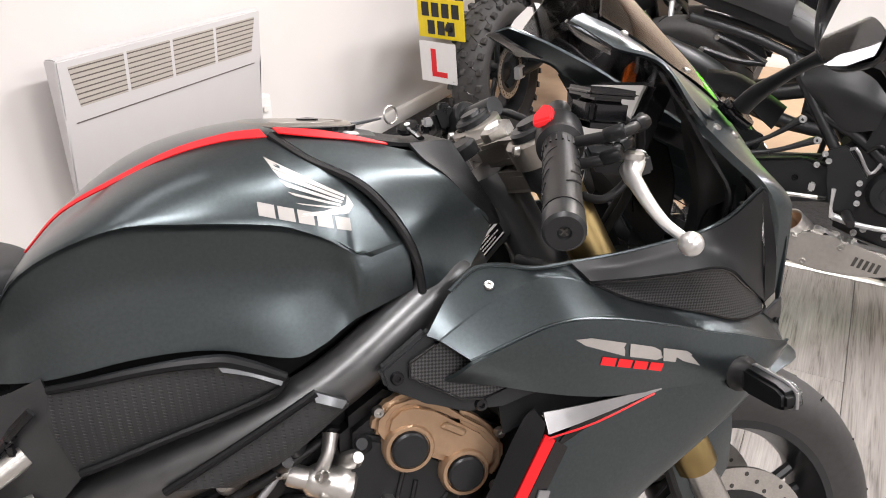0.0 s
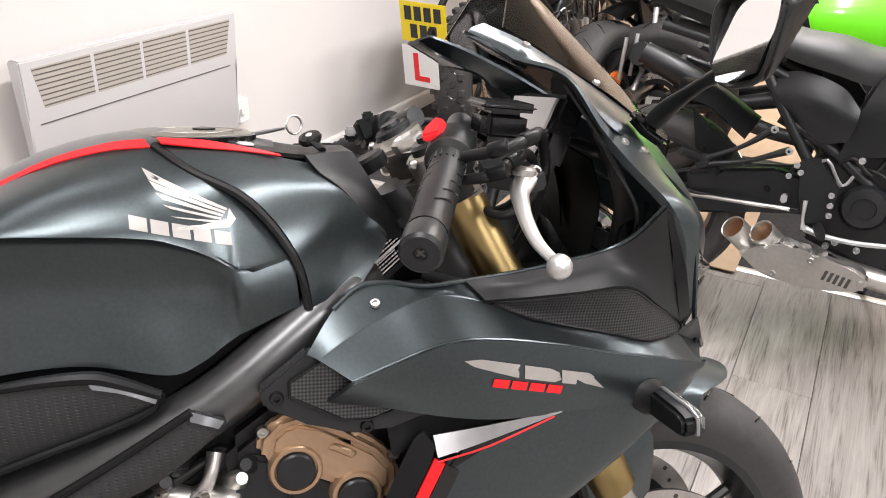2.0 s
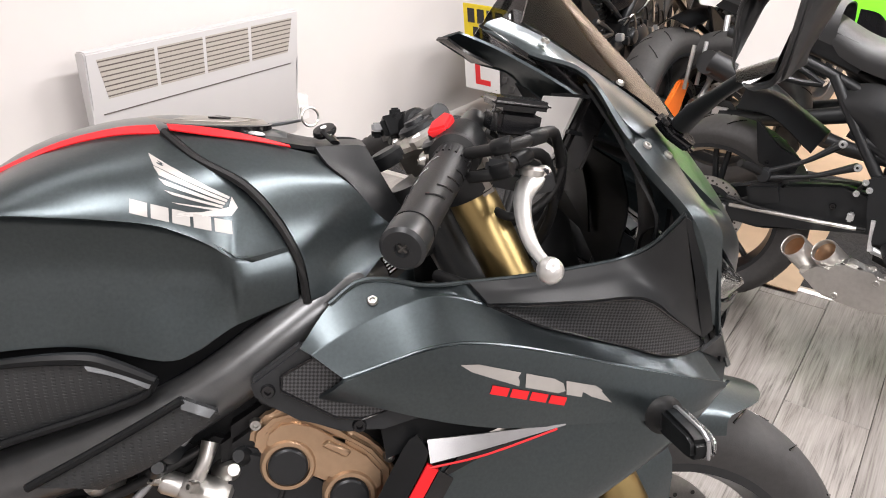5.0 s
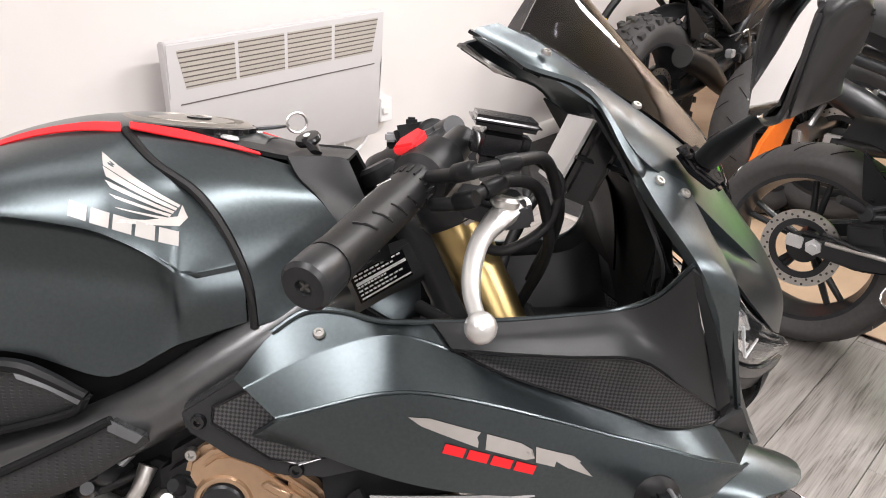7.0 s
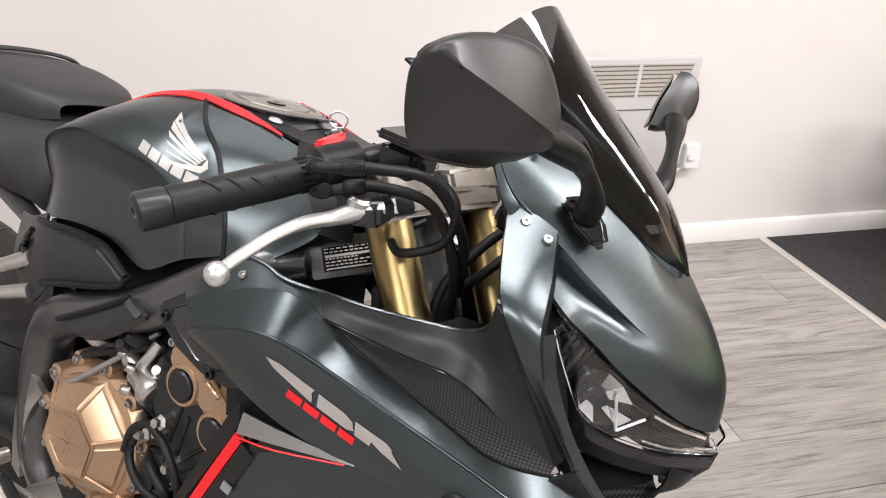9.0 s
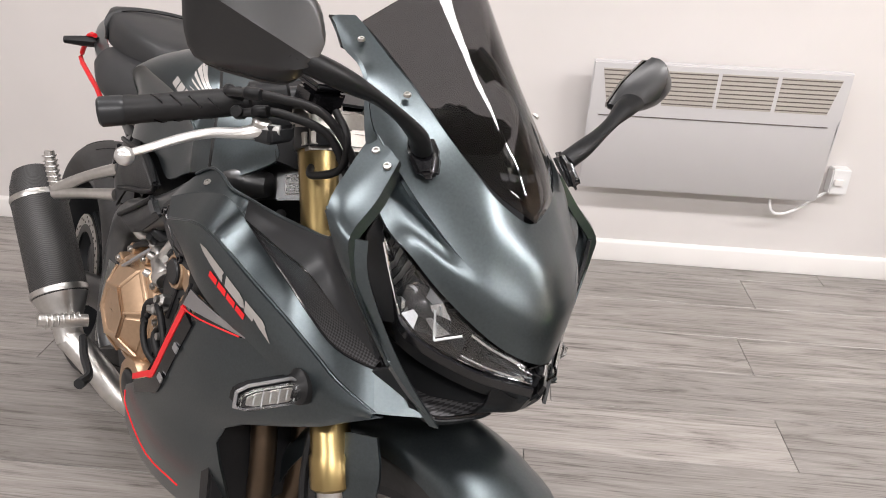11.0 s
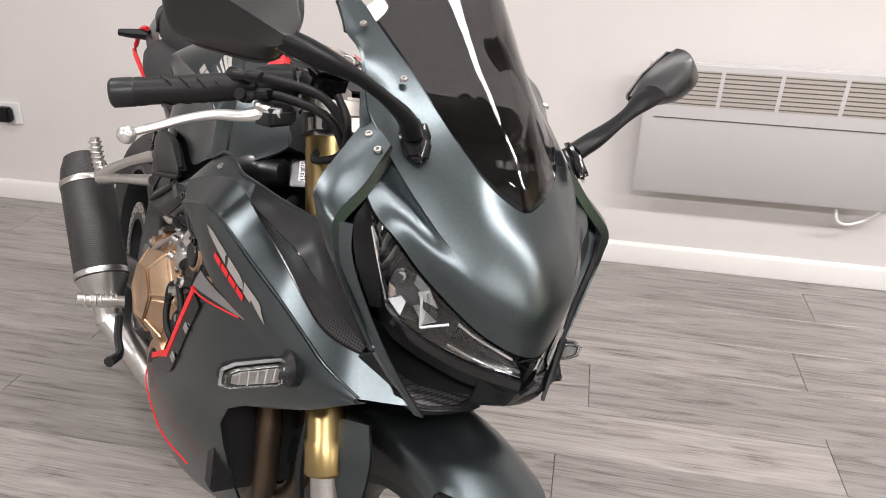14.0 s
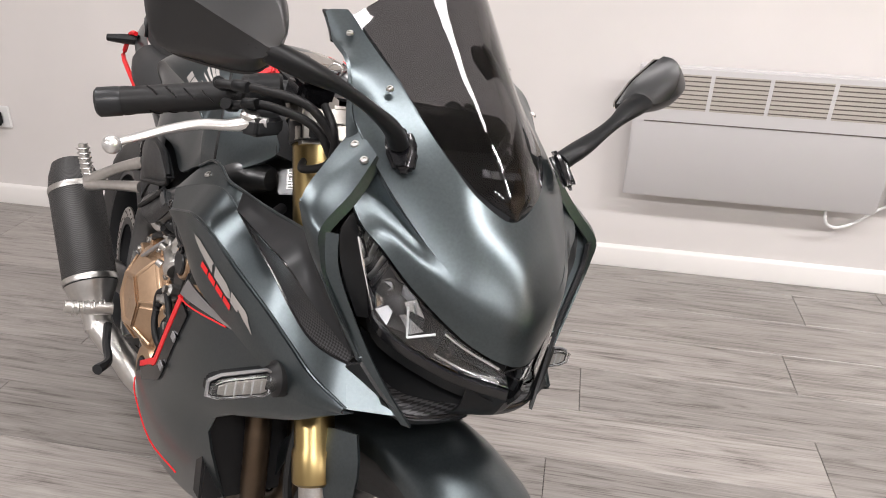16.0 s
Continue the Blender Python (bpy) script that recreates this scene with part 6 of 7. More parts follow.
def engine():
    # crankcase and cylinders: plain cast masses with ribs
    o = [(-0.74, 0.42), (-0.70, 0.62), (-0.60, 0.66), (-0.50, 0.72), (-0.34, 0.66), (-0.30, 0.60), (-0.40, 0.42), (-0.48, 0.34), (-0.66, 0.33)]
    part("crankcase", flat_y(o, -0.125, 0.25, 0.015), ENGINE, bike, "black cast engine crankcase")
    o = [(-0.49, 0.71), (-0.43, 0.745), (-0.29, 0.675), (-0.28, 0.62), (-0.38, 0.52), (-0.50, 0.60)]
    cy = part("cylinder_head", flat_y(o, -0.146, 0.292, 0.012), ENGINE, bike)
    cov = [(-0.462, 0.703), (-0.457, 0.722), (-0.438, 0.737), (-0.415, 0.740), (-0.395, 0.724), (-0.360, 0.707), (-0.338, 0.690), (-0.320, 0.664), (-0.322, 0.640), (-0.335, 0.622), (-0.348, 0.628), (-0.395, 0.661), (-0.445, 0.697)]
    cc = part("cam_cover", flat_y(cov, -0.140, -0.022, 0.006, 3), BRONZE, bike, "bronze painted cam chain cover")
    ins_ = [(-0.448, 0.706), (-0.443, 0.720), (-0.430, 0.729), (-0.415, 0.730), (-0.398, 0.715), (-0.364, 0.699), (-0.345, 0.684), (-0.331, 0.664), (-0.332, 0.645), (-0.346, 0.637), (-0.395, 0.670)]
    part("cover_step", flat_y(ins_, -0.158, -0.009, 0.004, 2), BRONZE, cc)
    part("cover_tab", flat_y([(-0.392, 0.700), (-0.384, 0.705), (-0.362, 0.690), (-0.368, 0.684)], -0.165, -0.006, 0.002, 1), BRONZE, cc)
    for x, z in ((-0.425, 0.683), (-0.368, 0.642)):
        part("cam_cap", lathe([(0.0275, -0.01), (0.0275, 0.006), (0.025, 0.010), (0.0215, 0.010), (0.0205, 0.006), (0, 0.006)], (x, -0.160, z), (0, -1, 0), 32), BRONZE, cc)
        part("cap_plug", lathe([(0.0195, 0), (0.0195, 0.010), (0.0175, 0.012), (0, 0.012)], (x, -0.162, z), (0, -1, 0), 28), SATIN, cc, "black round plug")
    for x, z in ((-0.452, 0.728), (-0.325, 0.676), (-0.335, 0.615)):
        bolt(cc, (x, -0.160, z), (0, -1, 0), 0.0065, "bolt", STEEL, 0.006)
    hc = part("head_casting", flat_y([(-0.500, 0.652), (-0.470, 0.702), (-0.448, 0.694), (-0.398, 0.658), (-0.345, 0.620), (-0.352, 0.575), (-0.400, 0.535), (-0.455, 0.560)], -0.140, -0.016, 0.005), SATIN, bike, "smooth black cylinder head casting")
    for a, c in (((-0.432, 0.655), (-0.452, 0.595)), ((-0.420, 0.640), (-0.437, 0.585)), ((-0.372, 0.612), (-0.425, 0.565)), ((-0.386, 0.616), (-0.440, 0.570))):
        part("casting_rib", tube([(a[0], -0.157, a[1]), (c[0], -0.157, c[1])], 0.0028, 6, 1), ENGINE, hc)
    # thermostat housing with bright bolts
    th = part("thermostat_housing", lathe([(0.010, 0), (0.012, 0.004), (0.012, 0.020), (0.017, 0.026), (0.019, 0.050), (0.023, 0.056), (0.023, 0.066), (0.018, 0.070)], (-0.550, -0.145, 0.673), (0.86, -0.05, -0.42), 24), ALU, bike, "cast aluminium thermostat housing")
    for p in ((-0.552, -0.148, 0.676), (-0.515, -0.165, 0.672), (-0.522, -0.165, 0.640)):
        bolt(th, p, (-0.5, -0.7, 0.4), 0.0065, "bolt", STEEL, 0.010)
    part("housing_neck", tube([(-0.520, -0.150, 0.665), (-0.508, -0.150, 0.685), (-0.500, -0.140, 0.705)], [0.009, 0.007, 0.009], 12, 3), ALU, th)
    # hose unions and brackets over the pump
    for p, w_ in (((-0.453, -0.165, 0.624), (0, -1, 0.2)), ((-0.430, -0.165, 0.575), (0, -1, 0)), ((-0.475, -0.165, 0.600), (-0.3, -1, 0))):
        part("hose_union", lathe([(0.010, -0.01), (0.010, 0.006), (0.006, 0.010), (0.006, 0.016), (0, 0.016)], p, w_, 6), STEEL, bike, "bright hexagonal union")
    for p in ([(-0.470, -0.168, 0.612), (-0.440, -0.172, 0.598), (-0.415, -0.172, 0.560), (-0.412, -0.168, 0.530)], [(-0.500, -0.16, 0.60), (-0.505, -0.17, 0.56), (-0.48, -0.172, 0.53), (-0.45, -0.165, 0.515)], [(-0.46, -0.165, 0.62), (-0.50, -0.17, 0.60), (-0.52, -0.165, 0.56)]):
        part("pump_hose", tube(p, 0.0055, 10, 5), RUBBER, bike)
    for i in range(3):
        z = 0.605 - 0.035 * i
        part("casting_rib", tube([(-0.46 + 0.02 * i, -0.150, z), (-0.36 + 0.01 * i, -0.150, z - 0.04), (-0.35 + 0.01 * i, -0.150, z - 0.06)], 0.005, 8, 3), ENGINE, cy)
    cl = part("clutch_cover", lathe([(0.100, 0), (0.102, 0.004), (0.097, 0.014), (0.094, 0.020), (0.086, 0.022), (0.084, 0.020)], (-0.612, -0.128, 0.540), (0, -1, 0), 48), BRONZE, bike, "bronze painted clutch cover with a faceted dome", 30)
    hexa = [[(-0.612 + r * math.cos(radians(a + 12)), -0.128 - y, 0.540 + r * math.sin(radians(a + 12))) for a in range(0, 361, 60)] for r, y in ((0.092, 0.018), (0.090, 0.026), (0.052, 0.054), (0.049, 0.055), (0.047, 0.0535), (0.001, 0.0535))]
    bm = bmesh.new()
    V = [[bm.verts.new(p) for p in r[:-1]] for r in hexa]
    for ra, rb in zip(V, V[1:]):
        for k in range(6):
            bm.faces.new([ra[k], ra[(k + 1) % 6], rb[(k + 1) % 6], rb[k]])
    bmesh.ops.recalc_face_normals(bm, faces=bm.faces[:])
    bmesh.ops.bevel(bm, geom=[e for e in bm.edges if e.calc_length() > 0.01], offset=0.005, segments=3, affect="EDGES")
    part("dome", bm, BRONZE, cl, "", 25)
    for k in range(11):
        a = 2 * math.pi * k / 11 + 0.2
        x, z = -0.612 + 0.104 * math.cos(a), 0.540 + 0.104 * math.sin(a)
        part("boss", lathe([(0.012, 0), (0.011, 0.022), (0.008, 0.024)], (x, -0.125, z), (0, -1, 0), 14), BRONZE, cl)
        bolt(cl, (x, -0.148, z), (0, -1, 0), 0.0065, "bolt", STEEL, 0.006)
    for a in (18, 138, 258, 318):
        a = radians(a)
        p = [(-0.612 + r * math.cos(a), y, 0.540 + r * math.sin(a)) for r, y in ((0.052, -0.181), (0.086, -0.158))]
        part("cover_rib", tube(p, 0.0026, 6, 2), BRONZE, cl)
    pc = part("generator_cover", lathe([(0.052, 0), (0.052, 0.016), (0.046, 0.024), (0.030, 0.026), (0.028, 0.020), (0, 0.020)], (-0.555, -0.135, 0.425), (0, -1, 0), 36), BRONZE, bike, "bronze round cover with a black centre")
    part("centre_cap", lathe([(0.027, 0.018), (0.027, 0.028), (0.020, 0.030), (0, 0.030)], (-0.555, -0.135, 0.425), (0, -1, 0), 28), SATIN, pc)
    # throttle bodies, fittings and hoses between frame and engine
    random.seed(5)
    for i in range(6):
        x = -0.60 + 0.035 * i
        part("throttle_fitting", lathe([(0.012, 0), (0.014, 0.01), (0.010, 0.02), (0.010, 0.04), (0.006, 0.05)], (x, -0.118 - 0.004 * (i % 2), 0.66 + 0.012 * (i % 3)), (0.5 * (i % 2) - 0.2, -0.7, 0.4), 14), (ALU, SATIN, SATIN)[i % 3], bike, "small metal fitting")
    for p, r, m_ in ([(-0.70, -0.11, 0.60), (-0.64, -0.145, 0.645), (-0.57, -0.15, 0.675), (-0.50, -0.135, 0.70)], 0.0055, RUBBER), ([(-0.73, -0.13, 0.58), (-0.66, -0.155, 0.60), (-0.58, -0.152, 0.655), (-0.52, -0.125, 0.71)], 0.004, GREYP), \
            ([(-0.56, -0.12, 0.63), (-0.53, -0.15, 0.64), (-0.50, -0.148, 0.625), (-0.49, -0.13, 0.60)], 0.008, RUBBER), ([(-0.33, -0.12, 0.70), (-0.31, -0.14, 0.68), (-0.30, -0.13, 0.65), (-0.305, -0.12, 0.60)], 0.008, RUBBER), \
            ([(-0.50, -0.14, 0.56), (-0.47, -0.165, 0.555), (-0.44, -0.165, 0.53), (-0.45, -0.15, 0.50)], 0.0065, RUBBER), ([(-0.52, -0.14, 0.60), (-0.50, -0.165, 0.59), (-0.47, -0.165, 0.60), (-0.45, -0.15, 0.62)], 0.006, ALU):
        part("engine_hose", tube(p, r, 10, 6), m_, bike)
    wp = part("water_pump", lathe([(0.036, 0), (0.036, 0.012), (0.028, 0.020), (0.014, 0.022), (0.014, 0.034), (0, 0.034)], (-0.475, -0.135, 0.535), (0, -1, 0), 24), SATIN, bike, "black water pump with steel bolts")
    for k in range(5):
        a = 2 * math.pi * k / 5
        bolt(wp, (-0.475 + 0.030 * math.cos(a), -0.148, 0.535 + 0.030 * math.sin(a)), (0, -1, 0), 0.006, "bolt", STEEL, 0.006)
    part("coolant_cap", lathe([(0.012, 0), (0.012, 0.012), (0, 0.014)], (-0.585, -0.135, 0.705), (0, -0.8, 0.6), 14), YELLOW, bike, "yellow plug")
    # header pipes seen through the wheel opening
    for k in range(4):
        y = -0.10 + 0.066 * k
        part("header_pipe", tube([(-0.30, y, 0.60), (-0.235, y, 0.56), (-0.205, y, 0.46), (-0.24, y * 0.8, 0.36), (-0.34, y * 0.6, 0.30)], 0.019, 12, 5), PIPEM, bike, "heat-tinted exhaust header pipe")
    part("radiator", slab([(-0.215, -0.17, 0.40), (-0.215, 0.17, 0.40), (-0.255, 0.17, 0.66), (-0.255, -0.17, 0.66)], (-0.03, 0, 0), 0.004), ENGINE, bike)


def rear_end():
    wheel(bike, (-1.365, 0, 0.345), 0.315, 0.180, 0.222, 0.12, 5, -1, "rear_wheel")
    for sg in (1, -1):
        part("swingarm", tube([(-0.78, sg * -0.10, 0.44), (-0.95, sg * -0.125, 0.42), (-1.20, sg * -0.135, 0.36), (-1.39, sg * -0.13, 0.315)], [0.035, 0.035, 0.030, 0.026], 12, 5), SATIN, bike, "black swingarm")
        sub = [(-0.70, -0.105, 0.72), (-0.85, -0.115, 0.76), (-1.05, -0.11, 0.82), (-1.25, -0.07, 0.89)]
        part("subframe", tube(sub if sg == 1 else flip([sub])[0], 0.016, 12, 4), FRAMEP, bike)
    part("shock_cover", block((-0.92, -0.09, 0.55), (-0.78, 0.09, 0.78), 0.02), PLASTIC, bike)
    part("under_seat", block((-1.22, -0.11, 0.79), (-0.80, 0.11, 0.86), 0.02), PLASTIC, bike)
    # silencer: carbon sleeve, metal end pieces, link pipe
    d = Vector((-0.62, -0.10, 0.78)).normalized()
    b0 = Vector((-0.880, -0.165, 0.395))
    s = part("silencer", lathe([(0.051, 0.055), (0.053, 0.06), (0.053, 0.27), (0.051, 0.275)], b0, d, 36), CANWEAVE, bike, "carbon fibre silencer with steel ends", 30)
    part("inlet_cone", lathe([(0.026, -0.04), (0.028, 0.0), (0.044, 0.035), (0.052, 0.055)], b0, d, 36), ALU, s, "brushed steel inlet cone")
    for h in (0.064, 0.266):
        part("band", lathe([(0.0540, h - 0.006), (0.0550, h), (0.0540, h + 0.006)], b0, d, 36), STEEL, s)
    part("outlet_cap", lathe([(0.052, 0.274), (0.048, 0.300), (0.038, 0.328), (0.031, 0.332), (0.027, 0.318), (0, 0.31)], b0, d, 36), CANWEAVE, s, "black carbon outlet cap")
    part("link_pipe", tube([tuple(b0 - d * 0.03), tuple(b0 - d * 0.08 + Vector((0.04, 0.03, 0))), (-0.74, -0.09, 0.29), (-0.62, 0.0, 0.25)], 0.026, 14, 6), ALU, bike, "brushed steel link pipe")
    # footrest hangers
    for sg in (1, -1):
        f = (lambda r: r) if sg == 1 else flip
        part("rider_footrest_hanger", sheet(f([[(-0.72, -0.150, 0.56), (-0.76, -0.155, 0.50), (-0.78, -0.155, 0.40)], [(-0.77, -0.150, 0.58), (-0.81, -0.155, 0.50), (-0.82, -0.155, 0.40)]]), 4, 3, 0.010), ALU, bike, "cast aluminium footrest hanger")
        part("footpeg", tube(f([[(-0.78, -0.16, 0.445), (-0.785, -0.20, 0.445), (-0.79, -0.245, 0.448)]])[0], [0.012, 0.013, 0.012], 10, 3), ALU, bike)
        for p in ([(-0.78, -0.135, 0.745), (-0.86, -0.165, 0.705), (-0.94, -0.19, 0.655)], [(-0.78, -0.135, 0.695), (-0.86, -0.165, 0.672), (-0.94, -0.19, 0.648)]):
            part("pillion_hanger", tube(f([p])[0], [0.012, 0.010, 0.014], 10, 4), ALU, bike, "cast aluminium pillion footrest hanger")
        part("pillion_peg", tube(f([[(-0.940, -0.190, 0.655), (-0.945, -0.200, 0.690), (-0.950, -0.208, 0.728)]])[0], [0.010, 0.011, 0.009], 10, 3), ALU, bike)
        for k in range(7):
            part("serration", lathe([(0.0125, -0.0015), (0.0135, 0), (0.0125, 0.0015)], (-0.941 - 0.0013 * k, sg * (-0.192 - 0.0025 * k), 0.662 + 0.0095 * k), (-0.1, sg * -0.2, 1), 10), ALU, bike)
            part("serration", lathe([(0.0135, -0.0015), (0.0145, 0), (0.0135, 0.0015)], (-0.786, sg * (-0.175 - 0.0095 * k), 0.446), (0, -sg, 0), 10), ALU, bike)
    part("brake_pedal", tube([(-0.78, -0.165, 0.41), (-0.72, -0.180, 0.40), (-0.66, -0.19, 0.395), (-0.63, -0.215, 0.395)], [0.008, 0.008, 0.008, 0.010], 8, 4), SATIN, bike)
    part("side_stand", tube([(-0.62, 0.10, 0.30), (-0.66, 0.20, 0.16), (-0.70, 0.275, 0.085)], 0.013, 10, 3), SATIN, bike, "black side stand")


fuel_tank()
tank_shrouds()
seat_and_tail()
frame_and_covers()
for side_ in (1, -1):
    side_fairing(side_)
    mirror(side_)
    indicator(side_)
nose()
front_end()
front_wheel_parts()
engine()
rear_end()

# the tail section sits a little to the left of the tank's line
OUTBOARD = ("silencer", "inlet_cone", "band", "outlet_cap", "link_pipe", "pillion_hanger", "pillion_peg", "serration", "footpeg", "brake_pedal")
for ob in bike.children_recursive:
    if ob.type == "MESH" and ob.name.split(".")[0] not in OUTBOARD:
        for v in ob.data.vertices:
            u = min(max((-0.70 - v.co.x) / 0.25, 0), 1)
            v.co.y += 0.055 * u * u * (3 - 2 * u) + 0.07 * max(0, -0.95 - v.co.x)
            if v.co.y > 0 and v.co.z > 0.66:
                v.co.y *= 1 + 0.11 * min(max((v.co.x + 0.06) / 0.06, 0), 1)


# ---- the other parked motorcycles ----
def parked_bike(name, label, m, body, accent, tyre_r=0.315, twin=False, tail_z=0.80, seat_mat=None, pipe=True, knobs=False):
    """A parked motorcycle, its origin on the floor under the rear axle, x ahead."""
    b = empty(name, m)
    tagged(b, label, "motorcycle", "parked motorcycles")
    wheel(b, (0, 0, tyre_r), tyre_r, 0.165, 0.222, 0.12, 5, -1, "rear_wheel")
    wheel(b, (1.42, 0, 0.30), 0.30, 0.12, 0.222, 0.15, 5, -1, "front_wheel")
    if knobs:
        for k in range(30):
            for lane in range(-2, 3):
                a = 2 * math.pi * (k + 0.5 * (lane % 2)) / 30
                yy = lane * 0.034
                rr = tyre_r - 0.012 - 0.010 * abs(lane)
                c = Vector((math.cos(a) * rr, yy, tyre_r + math.sin(a) * rr))
                t_, r_ = Vector((-math.sin(a), 0, math.cos(a))), Vector((math.cos(a), 0, math.sin(a)))
                q = [c + t_ * u * 0.013 + Vector((0, v * 0.013, 0)) for u, v in ((-1, -1), (1, -0.7), (1, 1), (-1, 0.7))]
                part("tread_block", slab(q, r_ * 0.022, 0.002, 1), TYRE, b)
    part("axle_block", block((-0.03, -0.125, tyre_r - 0.028), (0.03, -0.095, tyre_r + 0.028), 0.004), BRIGHT, b, "bright metal axle block")
    for sg in (1, -1):
        part("swingarm", tube([(0.0, sg * 0.11, tyre_r), (0.20, sg * 0.125, tyre_r + 0.02), (0.55, sg * 0.10, 0.42)], [0.024, 0.028, 0.036], 10, 4), SATIN, b)
        part("frame_tube", tube([(0.52, sg * 0.11, 0.38), (0.55, sg * 0.13, 0.56), (0.78, sg * 0.13, 0.72), (1.02, sg * 0.06, 0.86)], 0.024, 10, 5), SATIN, b)
        part("subframe_tube", tube([(0.66, sg * 0.11, 0.66), (0.40, sg * 0.12, 0.70), (0.10, sg * 0.09, tail_z - 0.02)], 0.014, 8, 4), SATIN, b)
        part("subframe_tube", tube([(0.55, sg * 0.11, 0.50), (0.35, sg * 0.12, 0.62), (0.12, sg * 0.09, tail_z - 0.04)], 0.013, 8, 4), SATIN, b)
        for z in (0.52, 0.57):
            part("peg_bracket", tube([(0.10 + (z - 0.52), sg * 0.16, z), (0.24, sg * 0.155, z - 0.03), (0.34, sg * 0.15, 0.49)], [0.014, 0.011, 0.012], 8, 4), SATIN, b)
            bolt(b, (0.10 + (z - 0.52), sg * 0.172, z), (0, sg, 0), 0.011, "bolt", STEEL, 0.006)
        part("fork_leg", tube([(1.42, sg * 0.10, 0.30), (1.30, sg * 0.10, 0.56)], 0.022, 12, 2), STEEL, b)
        part("fork_tube", tube([(1.30, sg * 0.10, 0.55), (1.13, sg * 0.10, 0.92)], 0.027, 14, 2), GOLD if accent is ORANGE else SATIN, b)
        part("handlebar", tube([(1.10, sg * 0.02, 0.98), (1.08, sg * 0.16, 1.02), (1.02, sg * 0.34, 1.00)], [0.012, 0.012, 0.016], 10, 4), SATIN, b)
        part("side_panel", sheet([[(0.40, sg * 0.12, 0.56), (0.60, sg * 0.15, 0.60), (0.80, sg * 0.15, 0.66)], [(0.36, sg * 0.13, 0.66), (0.58, sg * 0.165, 0.72), (0.84, sg * 0.17, 0.80)], [(0.40, sg * 0.10, 0.74), (0.60, sg * 0.14, 0.82), (0.86, sg * 0.14, 0.90)]], 4, 3, 0.005), body, b)
        part("tail_panel", sheet([[(0.46, sg * 0.11, tail_z - 0.06), (0.20, sg * 0.10, tail_z - 0.02), (-0.12, sg * 0.05, tail_z + 0.06)], [(0.46, sg * 0.12, tail_z - 0.01), (0.20, sg * 0.105, tail_z + 0.03), (-0.14, sg * 0.05, tail_z + 0.09)]], 4, 3, 0.005), accent, b)
    rows = []
    for f, g in ((-1, 0.0), (-1.05, 0.55), (-0.75, 0.97), (0, 1.06), (0.75, 0.97), (1.05, 0.55), (1, 0.0)):
        rows.append([(x, f * w_, lo + (hi - lo) * g) for x, w_, hi, lo in ((0.58, 0.10, 0.84, 0.70), (0.66, 0.14, 0.93, 0.72), (0.80, 0.16, 0.99, 0.76), (0.94, 0.14, 1.00, 0.80), (1.04, 0.08, 0.96, 0.84))])
    part("fuel_tank", sheet(rows, 4, 3, 0.004), body, b, "", 50)
    rows = []
    for f, g in ((-1, 0.0), (-1.05, 0.55), (-0.75, 0.97), (0, 1.05), (0.75, 0.97), (1.05, 0.55), (1, 0.0)):
        rows.append([(x, f * w_, lo + (hi - lo) * g) for x, w_, hi, lo in ((-0.12, 0.07, tail_z + 0.13, tail_z + 0.06), (0.06, 0.11, tail_z + 0.11, tail_z + 0.03), (0.28, 0.12, tail_z + 0.06, tail_z - 0.02), (0.46, 0.12, tail_z + 0.03, tail_z - 0.05), (0.60, 0.09, tail_z + 0.04, tail_z - 0.04))])
    part("seat", sheet(rows, 4, 3, 0.004), seat_mat or SEATM, b, "", 50)
    # engine mass with covers, fins, bolts and hoses
    en = part("engine", flat_y([(0.50, 0.30), (0.50, 0.52), (0.62, 0.58), (0.74, 0.66), (0.96, 0.60), (0.98, 0.46), (0.88, 0.30), (0.70, 0.24)], -0.14, 0.28, 0.015), ENGINE, b, "black engine")
    for cx_, cz_, r_ in ((0.66, 0.40, 0.085), (0.80, 0.36, 0.060), (0.56, 0.44, 0.04)):
        part("engine_cover", lathe([(r_, 0), (r_, 0.02), (r_ * 0.8, 0.034), (r_ * 0.4, 0.038), (0, 0.038)], (cx_, -0.138, cz_), (0, -1, 0), 28), SATIN, en)
        for k in range(6):
            a = 2 * math.pi * k / 6
            bolt(en, (cx_ + r_ * 1.02 * math.cos(a), -0.145, cz_ + r_ * 1.02 * math.sin(a)), (0, -1, 0), 0.007, "bolt", STEEL, 0.007)
    rnd = random.Random(name)
    for k in range(7):
        x = 0.42 + 0.07 * k
        z = 0.50 + 0.05 * rnd.random()
        part("cable", tube([(x, -0.14, z), (x + 0.05, -0.165, z + 0.06 * rnd.random()), (x + 0.12, -0.15, z - 0.08 * rnd.random()), (x + 0.16, -0.13, z + 0.05)], 0.004 + 0.003 * rnd.random(), 7, 4), (RUBBER, ALU, RUBBER)[k % 3], b)
        part("fitting", block((x, -0.165, z - 0.09), (x + 0.02 + 0.02 * rnd.random(), -0.13, z - 0.055), 0.004), (BRIGHT, SATIN, ALU)[k % 3], b)
    part("shock_body", tube([(0.50, -0.02, 0.42), (0.40, -0.03, 0.70)], 0.026, 14, 2), ALU, b)
    for k in range(8):
        f = 0.15 + 0.09 * k
        part("spring_coil", lathe([(0.036, -0.005), (0.041, 0), (0.036, 0.005), (0.031, 0), (0.036, -0.005)], (0.50 - 0.10 * f, -0.02 - 0.01 * f, 0.42 + 0.28 * f), (-0.33, 0, 0.94), 18), WHITEPL if accent is ORANGE else SATIN, b)
